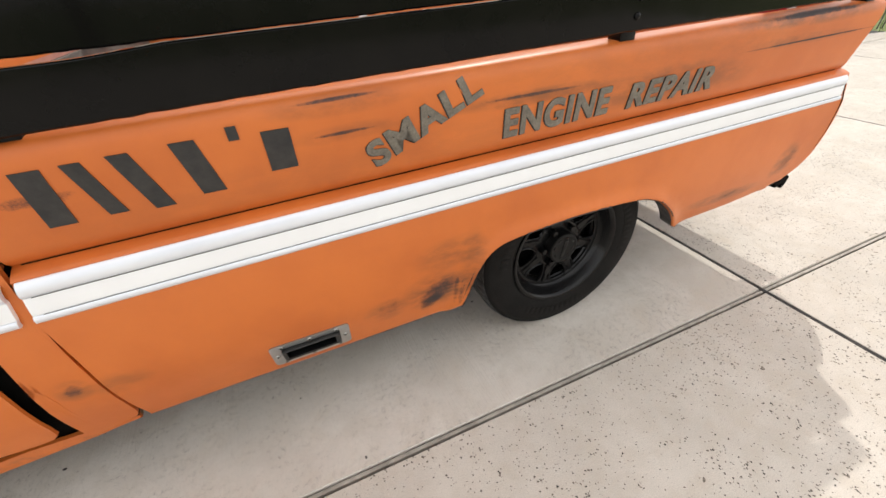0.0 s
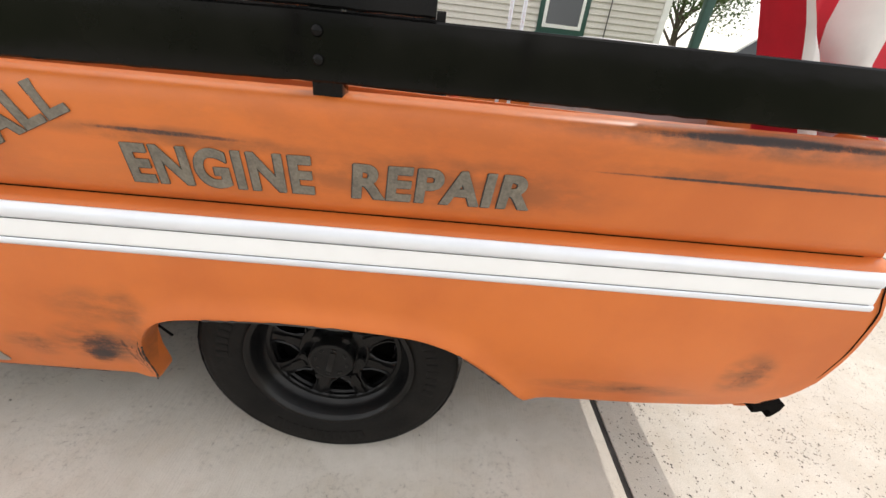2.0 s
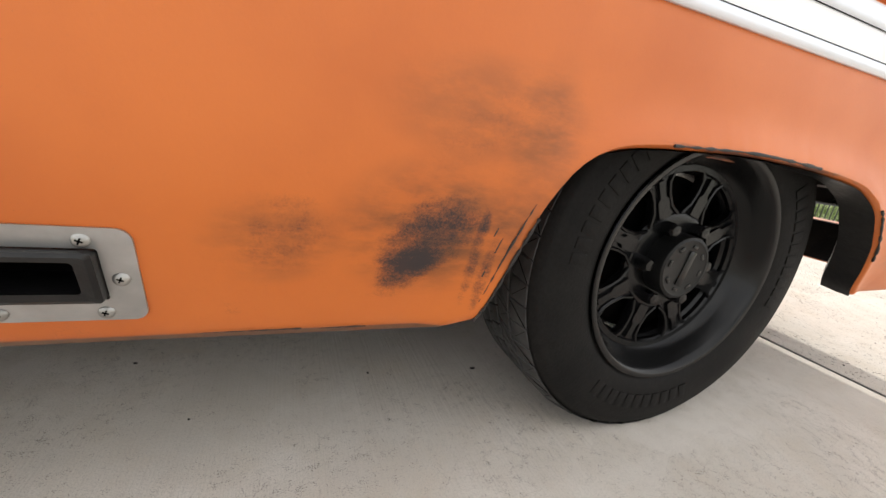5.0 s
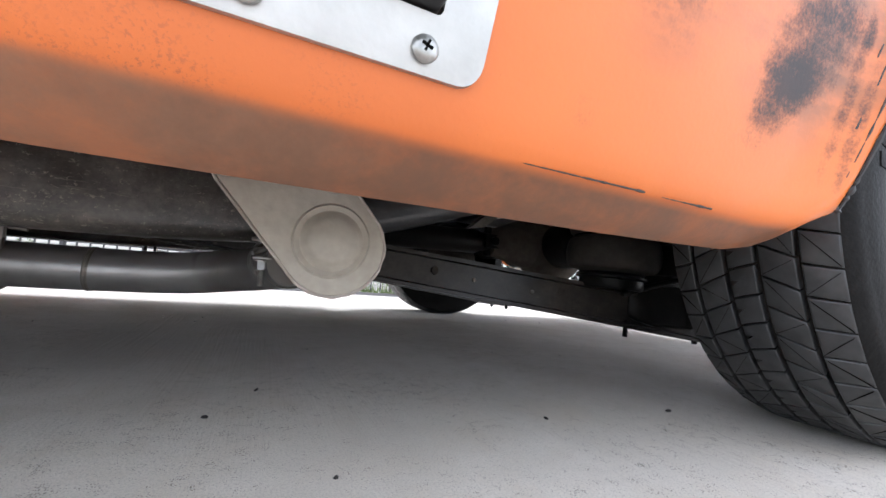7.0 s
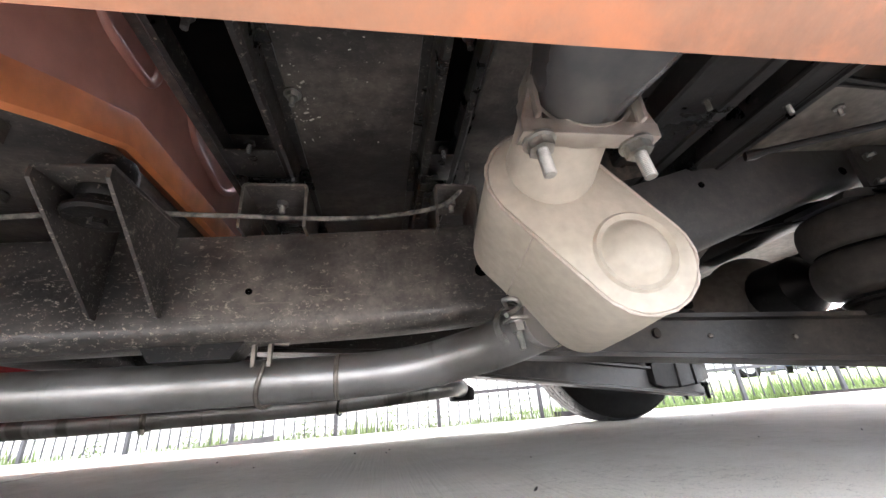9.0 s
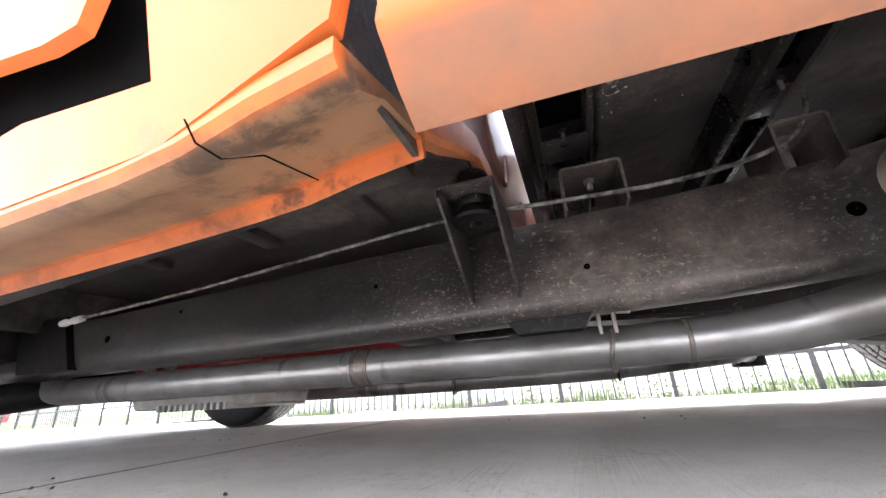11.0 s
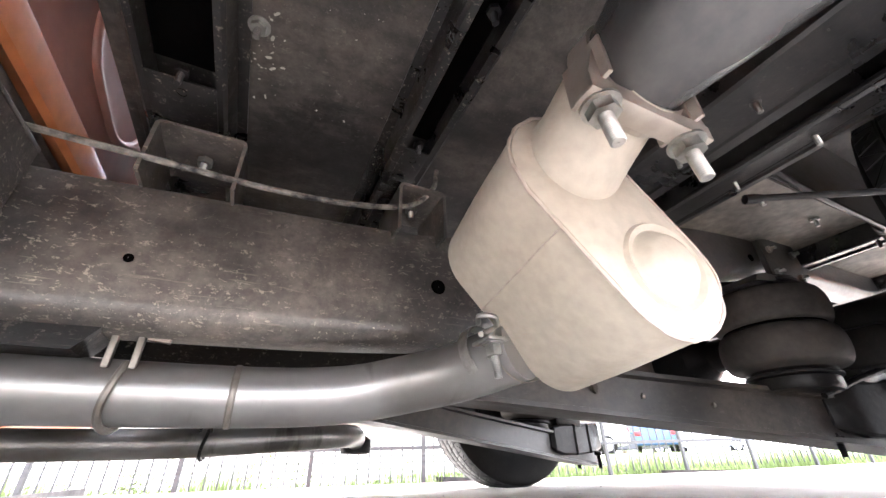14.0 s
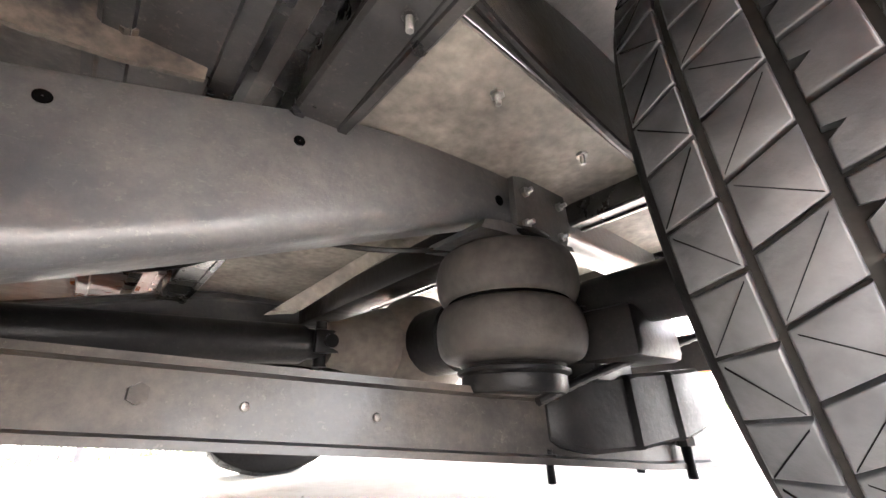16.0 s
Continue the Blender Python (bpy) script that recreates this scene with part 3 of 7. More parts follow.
def hexnut(bm, at, axis, r, h, bore=0.0):
    m = Matrix.Translation(at) @ Vector(axis).to_track_quat("Z", "Y").to_matrix().to_4x4()
    add = bmesh.ops.create_cone(bm, cap_ends=True, segments=6, radius1=r, radius2=r, depth=h)
    bmesh.ops.transform(bm, matrix=m @ Matrix.Translation((0, 0, h / 2)), verts=add["verts"])


def stud(bm, at, axis, r, h, sides=12, thread=True):
    """A bolt shank with thread ridges."""
    m = Matrix.Translation(at) @ Vector(axis).to_track_quat("Z", "Y").to_matrix().to_4x4()
    prof = [(0.0005, 0)]
    n = max(2, int(h / 0.0016)) if thread else 1
    for i in range(n):
        prof += [(r * 0.86, h * i / n), (r, h * (i + 0.5) / n)]
    prof += [(r * 0.8, h), (0.0005, h)]
    add_lathe(bm, prof, sides, m)


# ---- plan of the truck: x to its tail, y to its far side, the rear axle at x = 0 ----
RAKE = 0.016
YC = 0.97
PROFILE = [(0.250, 0.069), (0.262, 0.065), (0.30, 0.052), (0.352, 0.034), (0.40, 0.019), (0.46, 0.007), (0.54, 0.001), (0.62, -0.001), (0.652, 0.001),
           (0.665, 0.004), (0.70, 0.007), (0.742, 0.012), (0.747, 0.0105), (0.752, 0.0145), (0.758, 0.026), (0.762, 0.0365), (0.7645, 0.040), (0.767, 0.0375),
           (0.775, 0.0285), (0.787, 0.0205), (0.80, 0.0165), (0.82, 0.0135), (0.84, 0.011), (0.88, 0.006),
           (0.92, 0.001), (0.945, 0.000), (0.962, 0.004), (0.972, 0.012)]
ARCH = [(-0.438, 0.2495), (-0.427, 0.256), (-0.419, 0.272), (-0.412, 0.30), (-0.404, 0.36), (-0.393, 0.41), (-0.378, 0.448), (-0.355, 0.478), (-0.32, 0.498), (-0.27, 0.508),
        (-0.20, 0.514), (-0.10, 0.520), (0.0, 0.520), (0.10, 0.516), (0.19, 0.508), (0.24, 0.496), (0.29, 0.475), (0.34, 0.438), (0.385, 0.398), (0.43, 0.350),
        (0.462, 0.310), (0.49, 0.287)]
ARCH = [(p.x, p.z) for p in smooth_path([(x, 0, z) for x, z in ARCH], 8)]
SILL = [(-1.29, 0.247), (-0.95, 0.245), (-0.42, 0.249), (0.49, 0.287), (0.80, 0.298), (1.02, 0.322), (1.09, 0.345)]
TAIL = [(0.345, 1.075), (0.38, 1.11), (0.45, 1.135), (0.55, 1.150), (0.66, 1.148), (0.76, 1.118), (0.782, 1.088), (0.80, 1.082), (0.85, 1.092), (0.92, 1.112), (0.97, 1.112), (1.0, 1.10)]
FRONT = [(0.24, -1.293), (0.35, -1.299), (0.45, -1.300), (0.55, -1.302), (0.62, -1.307), (0.66, -1.312), (0.70, -1.311), (0.74, -1.306), (0.78, -1.302), (1.0, -1.287)]


def side_y(x, z):
    """Where the bed's side stands at x and height z."""
    zb = z - RAKE * x
    y = interp(zb, [(a, b) for a, b in PROFILE])
    if -0.62 < x < 0.68 and z < 0.72:
        d = min(math.hypot(x - ax, z - az) for ax, az in ARCH)
        y -= 0.017 * math.exp(-(d / 0.029) ** 2)
    return y


def build_bed_side():
    """The pressed side of the bed, with its wheel arch, rolled sill, beltline and top rail."""
    xs = sorted(set([round(v, 4) for v in np.linspace(0, 1, 70)] + [round(0.365 + 0.37 * v, 5) for v in np.linspace(0, 1, 74)] + [0.13719, 0.20868]))
    rows_low = [0, 0.03, 0.07, 0.12, 0.2, 0.3, 0.42, 0.55, 0.7, 0.85]
    rows_up = [0.612, 0.64, 0.652, 0.665, 0.70, 0.742, 0.747, 0.752, 0.755, 0.758, 0.762, 0.7645, 0.767, 0.771, 0.775, 0.781, 0.787, 0.80, 0.82, 0.84, 0.86, 0.88, 0.90, 0.92, 0.935, 0.948, 0.957, 0.964, 0.969, 0.972]
    verts, faces, cols = [], [], []
    for u in xs:
        xm = -1.30 + u * 2.42
        inside = ARCH[0][0] < xm < ARCH[-1][0]
        low = interp(xm, ARCH) if inside else interp(xm, SILL)
        knee = 0.612 + RAKE * xm
        zs = [low + (knee - low) * r for r in rows_low] + [z + RAKE * xm for z in rows_up]
        col = []

        def at(z):
            front, back = interp(z - RAKE * xm, FRONT), interp(z - RAKE * 1.1, TAIL)
            if u < 0.15:
                return xm + (front + 1.30) * (1 - u / 0.15)
            if u > 0.80:
                return xm + (back - 1.12) * ((u - 0.80) / 0.20) ** 2
            return xm

        y0 = side_y(xm, low)
        if inside:
            under = [(y0 + 0.055, low + 0.004), (y0 + 0.030, low + 0.001), (y0 + 0.010, low - 0.001), (y0 + 0.002, low + 0.002)]
        else:
            lip = interp(xm, [(-1.1, 0.108), (-0.80, 0.106), (-0.60, 0.101), (-0.50, 0.098), (-0.43, 0.090), (0.49, 0.10), (0.7, 0.124)])  # the sill's return hangs inward and down
            sag = interp(xm, [(-0.62, 0.024), (-0.47, 0.022), (-0.43, 0.004), (0.5, 0.002)])
            under = [(lip, low - sag), (y0 + (lip - y0) * 0.5, low - 0.002 - sag * 0.5), (y0 + 0.008, low - 0.003), (y0 + 0.003, low)]
        for y, z in under:
            col.append((at(low), y, z))
        for z in zs:
            col.append((at(z), side_y(xm, z) if z > low + 0.004 else y0, z if z > low + 0.004 else low + 0.004))
        ztop = 0.972 + RAKE * xm
        for y, dz in ((0.02, 0.0045), (0.032, 0.0055), (0.075, 0.0055), (0.082, 0.003), (0.085, -0.01), (0.085, -0.06)):
            col.append((at(ztop), y, ztop + dz))
        cols.append(col)
    n = len(cols[0])
    # rolled tail edge
    last = cols[-1]
    cols.append([(x + 0.006, y + 0.010, z) for x, y, z in last])
    cols.append([(x - 0.002, y + 0.045, z) for x, y, z in last])
    cols.insert(0, [(x - 0.004, y + 0.012 * (j > 4), z) for j, (x, y, z) in enumerate(cols[0])])
    cols.insert(0, [(x, y + 0.05 * (j > 4), z) for j, (x, y, z) in enumerate(cols[0])])
    for c in cols:
        verts += c
    for i in range(len(cols) - 1):
        for j in range(n - 1):
            a = i * n + j
            mid = [sum(verts[q][w] for q in (a, a + n, a + n + 1, a + 1)) / 4 for w in (0, 2)]
            if not (-0.9685 < mid[0] < -0.790 and 0.289 < mid[1] < 0.362):  # left open for the exhaust outlet
                faces.append((a, a + n, a + n + 1, a + 1))
    bm = bmesh.new()
    bm.from_mesh(mesh_of("bed_side", verts, faces))
    return bm


truck = thing("pickup_truck", "old orange pickup truck with worn flat paint and black stake sides", "pickup truck")
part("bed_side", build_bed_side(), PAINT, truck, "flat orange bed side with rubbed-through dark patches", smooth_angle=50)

# seam near the tail, and a black line painted for the shadow groove above the belt trim
bm = bmesh.new()
add_tube(bm, [(interp(z, TAIL) - 0.022 + 0.010 * (z < 0.74), side_y(1.1, z) - 0.0005, z + 0.016) for z in np.linspace(0.36, 0.74, 16)], 0.0016, 6)
part("tail_seam", bm, GAP, truck)
bm = bmesh.new()
add_tube(bm, [(x, 0.0385, 0.7645 + RAKE * x) for x in np.linspace(-1.29, 1.07, 20)], 0.0013, 6)
part("belt_seam", bm, GAP, truck, "black line drawn for the shade at the foot of the upper panel")


def trim_strip(z0, z1, y0, y1, bulge, x0, x1, cut):
    """A length of bright moulding between two heights on the bed side, its faces eased at both edges."""
    verts, faces, n = [], [], 11
    xs = np.linspace(x0, x1, 40)
    for i, x in enumerate(xs):
        for j in range(n):
            v = j / (n - 1)
            z = z0 + (z1 - z0) * v
            y = y0 + (y1 - y0) * v - bulge * math.sin(math.pi * v) ** 0.6
            xx = x + (cut * (z - 0.70) if i == len(xs) - 1 else 0.10 * (z - 0.70) if i == 0 else 0)
            verts.append((xx, y, z + RAKE * x))
    for i in range(len(xs) - 1):
        for j in range(n - 1):
            a = i * n + j
            faces.append((a, a + 1, a + n + 1, a + n))
    bm = bmesh.new()
    bm.from_mesh(mesh_of("trim", verts, faces))
    g = bmesh.ops.extrude_face_region(bm, geom=bm.faces[:])
    bmesh.ops.translate(bm, vec=(0, 0.010, 0), verts=[v for v in g["geom"] if isinstance(v, bmesh.types.BMVert)])
    return bm


for x0, x1, cut in ((-1.305, 1.108, -0.10), (-2.55, -1.328, 0.12)):
    part("upper_moulding", trim_strip(0.7150, 0.7465, 0.0030, 0.0080, 0.0065, x0, x1, cut), CHROME, truck, "bright anodised trim moulding")
    part("white_insert", trim_strip(0.6772, 0.7146, -0.0005, 0.0030, 0.0008, x0, x1, cut), WHITE, truck, "white painted trim insert")
    part("lower_moulding", trim_strip(0.6605, 0.6766, -0.0005, -0.0015, 0.0035, x0, x1, cut), CHROME, truck, "bright anodised trim moulding")

bm = bmesh.new()
for z, y in ((0.6769, -0.0018), (0.7148, 0.0016)):
    add_tube(bm, [(x, y, z + RAKE * x) for x in np.linspace(-1.29, 1.10, 20)], 0.0006, 6)
part("moulding_seam", bm, GAP, truck, "thin dark seams between the mouldings")
# paint chipped off along the lip of the wheel arch
rng = np.random.default_rng(12)
for x0, x1 in ((-0.425, -0.392), (-0.24, 0.07), (0.29, 0.41)):
    edge = [(x, z) for x, z in ARCH if x0 < x < x1]
    part("chipped_edge", tube([(x, side_y(x, z + 0.004) - 0.0010, z + 0.0035) for x, z in edge], 0.001, 6, radii=[float(r) for r in rng.uniform(0.0005, 0.0028, len(edge))]), LETTER_DARK, truck, "dark chipped lip of the wheel arch")

# strokes rubbed through beside the arch and along the sill
for gap_, x0, x1, seed in ((0.012, -0.416, -0.386, 3), (0.024, -0.417, -0.398, 5), (0.034, -0.414, -0.396, 9)):
    rng = np.random.default_rng(seed)
    edge = [(x, z) for x, z in ARCH if x0 < x < x1]
    pts = []
    for (xa, za), (xb, zb_) in zip(edge, edge[1:]):
        ln = max(1e-6, math.hypot(xb - xa, zb_ - za))
        x, z = xa - gap_ * (zb_ - za) / ln, za + gap_ * (xb - xa) / ln
        pts.append((x, side_y(x, z) + 0.0008, z))
    part("paint_chip", tube(pts, 0.001, 6, radii=[float(r) * math.sin(math.pi * (i + 0.5) / len(pts)) ** 0.5 for i, r in enumerate(rng.uniform(0.0006, 0.0022, len(pts)))]), CHIP, truck, "dark stroke where the paint is rubbed through")
for x0, x1, seed in ((-0.735, -0.634, 1), (-0.616, -0.560, 2)):
    rng = np.random.default_rng(seed)
    xs = np.linspace(x0, x1, 22)
    part("paint_chip", tube([(x, side_y(x, 0.2485) + 0.0006, 0.2485 + 0.006 * (x - x0)) for x in xs], 0.001, 6, radii=[float(r) * (0.3 + 0.7 * i / 21) for i, r in enumerate(rng.uniform(0.0005, 0.0013, 22))]), CHIP, truck, "dark chip along the sill's edge")

# ---- lettering on the side ----


def word(text, size, thick):
    cu = bpy.data.curves.new("word", "FONT")
    cu.body, cu.size, cu.extrude, cu.offset, cu.space_character = text, size, thick, size * 0.040, 1.12
    ob = new("word", cu)
    me = bpy.data.meshes.new_from_object(ob.evaluated_get(bpy.context.evaluated_depsgraph_get()))
    bpy.data.objects.remove(ob)
    return me


def set_word(text, x0, z0, x1, z1, height, tilt, parent, lean=0.0):
    """Sets a word on the upper side panel from (x0, z0), to the given width and letter height, along its tilt."""
    me = word(text, 1.0, 0.0)
    co = np.array([v.co[:] for v in me.vertices])
    w, h = co[:, 0].max() - co[:, 0].min(), co[:, 1].max() - co[:, 1].min()
    length = math.hypot(x1 - x0, z1 - z0)
    c, s = math.cos(tilt), math.sin(tilt)
    for v in me.vertices:
        a = (v.co.x - co[:, 0].min()) / w * length
        b = (v.co.y - co[:, 1].min()) / h * height
        a += b * lean
        x, z = x0 + c * a - s * b, z0 + s * a + c * b
        v.co = (x, side_y(x, z) - 0.0034, z)
    bm = bmesh.new()
    bm.from_mesh(me)
    g = bmesh.ops.extrude_face_region(bm, geom=bm.faces[:])
    bmesh.ops.translate(bm, vec=(0, 0.0030, 0), verts=[v for v in g["geom"] if isinstance(v, bmesh.types.BMVert)])
    shade = bm.copy()
    bmesh.ops.translate(shade, vec=(-0.0022, 0.0010, -0.0014), verts=shade.verts[:])
    word_part = part("lettering", bm, LETTER_GREY, parent, "grey painted capital letters")
    part("letter_edge", shade, LETTER_DARK, word_part, "charcoal edge behind the letters")
    return word_part


set_word("ENGINE", -0.314, 0.797, 0.001, 0.806, 0.073, math.atan2(0.009, 0.315), truck)
set_word("REPAIR", 0.066, 0.808, 0.384, 0.818, 0.066, math.atan2(0.010, 0.318), truck, 0.10)
set_word("SMALL", -0.628, 0.790, -0.375, 0.912, 0.062, math.atan2(0.122, 0.253), truck)
for x0, x1, z0, z1, lean in ((-1.205, -1.165, 0.810, 0.912, 0.0), (-1.128, -1.100, 0.812, 0.913, 0.012), (-1.062, -1.030, 0.806, 0.915, 0.015), (-0.975, -0.935, 0.815, 0.918, 0.010),
                             (-0.892, -0.874, 0.905, 0.930, 0.0), (-0.838, -0.788, 0.833, 0.912, 0.0)):
    bm = slab([(x0 - lean, z1), (x1 - lean, z1), (x1 + lean, z0), (x0 + lean, z0)], 0.0016)
    bmesh.ops.subdivide_edges(bm, edges=bm.edges[:], cuts=4, use_grid_fill=True)
    for v in bm.verts:
        v.co.y += side_y(v.co.x, v.co.z) - 0.0022
    part("lettering_bar", bm, LETTER_DARK, truck, "charcoal painted bar of lettering")

# ---- stake sides ----


BOARD_SAG = [(-1.26, -0.0325), (-0.47, -0.0120), (0.0, 0.0015), (1.1, 0.0160)]


def board(x0, x1, z0, z1, y0, y1, slant=0.0, dip=0.0):
    """A painted plank with eased, slightly uneven edges."""
    bm = bmesh.new()
    n = 90
    rows = [(y0, z0 + 0.003), (y0, z1 - 0.003), (y0 + 0.003, z1), (y1 - 0.003, z1), (y1, z1 - 0.003), (y1, z0 + 0.003), (y1 - 0.003, z0), (y0 + 0.003, z0)]
    rings = []
    for i in range(n):
        x = x0 + (x1 - x0) * i / (n - 1)
        end = slant * (i == n - 1)
        ring = []
        for y, z in rows:
            w = 0.0012 * noise.noise(Vector((x * 4, z0 * 9, 0)))
            if z < z0 + 0.004:
                w += 0.0016 * noise.noise(Vector((x * 31, z0 * 9, 4))) + 0.0010 * noise.noise(Vector((x * 90, z0, 7)))
            elif z > z1 - 0.004:
                w -= dip * max(0.0, min(1.0, (-0.93 - x) / 0.12))
            ring.append(bm.verts.new((x + end * ((z - z0) / (z1 - z0) - 1), y, z + interp(x, BOARD_SAG) + w)))
        rings.append(ring)
    for a, b in zip(rings, rings[1:]):
        for j in range(8):
            bm.faces.new((a[j], a[(j + 1) % 8], b[(j + 1) % 8], b[j]))
    bm.faces.new(rings[0])
    bm.faces.new(rings[-1][::-1])
    return bm


def stake_side(y_out, y_in, outward):
    """Boards, posts and bolts of one stake side."""
    lower = part("lower_board", board(-1.25, 1.092, 0.995, 1.0905, y_out, y_in, 0.03, 0.007), BOARD, truck, "glossy black painted stake board")
    upper = part("upper_board", board(-1.25, 0.19, 1.0935, 1.188, y_out, y_in), BOARD, truck, "glossy black painted stake board")
    for x in (-1.19, 0.028, 1.035):
        top = 1.21 if x < 0.5 else 1.085
        bm = box((x - 0.024, min(y_in, y_in + 0.042 * outward), 0.972 + RAKE * x), (x + 0.024, max(y_in, y_in + 0.042 * outward), top), 0.003)
        part("stake_post", bm, BOARD, truck, "black painted stake post")
        for board_part, z in ((lower, 1.026), (lower, 1.064), (upper, 1.122), (upper, 1.160)):
            if board_part is upper and x > 0.5:
                continue
            m = Matrix.Translation((x - 0.006, y_out, z + interp(x, BOARD_SAG))) @ Matrix.Rotation(radians(90 * outward), 4, "X")
            part("bolt_head", lathe([(0.0085, -0.001), (0.0085, 0.002), (0.007, 0.0045), (0.004, 0.006), (0.0005, 0.0065)], 14, m), BOARD, board_part, "black carriage bolt head")


stake_side(-0.004, 0.016, 1)
stake_side(1.944, 1.924, -1)

# far side of the bed, bed walls, floor and tailgate
verts, faces = [], []
xs = list(np.linspace(-1.30, 1.10, 49))
for x in xs:
    low = interp(x, ARCH) if ARCH[0][0] < x < ARCH[-1][0] else interp(x, SILL)
    for zz in (0, 0.1, 0.25, 0.5, 0.75, 1.0):
        z = low + (0.97 + RAKE * x - low) * zz
        verts.append((x, 2 * YC - side_y(x, z), z))
    verts.append((x, 2 * YC - 0.085, 0.975 + RAKE * x))
    verts.append((x, 2 * YC - 0.085, 0.90 + RAKE * x))
for i in range(len(xs) - 1):
    for j in range(7):
        a = i * 8 + j
        faces.append((a, a + 1, a + 9, a + 8))
part("far_bed_side", mesh_of("far_bed_side", verts, faces), PAINT, truck, "flat orange bed side")
for y0, y1 in ((0.0855, 0.091), (1.849, 1.8545)):
    part("bed_inner_wall", box((-1.28, y0, 0.515), (1.08, y1, 0.985), 0.001), PAINT, truck)
for xa, xb in ((-1.29, -0.44), (0.50, 1.08)):
    bm, prev = bmesh.new(), None
    for x in np.linspace(xa, xb, 12):
        low = interp(x, SILL)
        cur = [bm.verts.new((x, 2 * YC - y, z)) for y, z in ((0.070, low), (0.10, low - 0.020), (0.115, low - 0.022), (0.24, low + 0.020), (0.245, low + 0.07))]
        if prev:
            for j in range(4):
                bm.faces.new((prev[j], prev[j + 1], cur[j + 1], cur[j]))
        prev = cur
    part("far_sill_return", bm, TUB, truck, "dusty grey underside of the far bed sill")
part("bed_front_wall", box((-1.290, 0.05, 0.5045), (-1.2762, 1.89, 1.0), 0.003), UNDER, truck, "black bed front panel")
part("tailgate", box((1.075, 0.09, 0.50), (1.10, 1.85, 0.985), 0.006), PAINT, truck, "flat orange tailgate")
WELL = (-0.40, 0.46)
for y0, y1, wells in ((0.36, 1.58, False), (0.09, 0.36, True), (1.58, 1.85, True)):
    for x0, x1 in (((-1.277, WELL[0]), (WELL[1], 1.075)) if wells else ((-1.277, 1.075),)):
        part("bed_floor", box((x0, y0, 0.506), (x1, y1, 0.514)), UNDER, truck, "black painted bed floor")

# ---- wheels ----
R_TYRE = 0.333


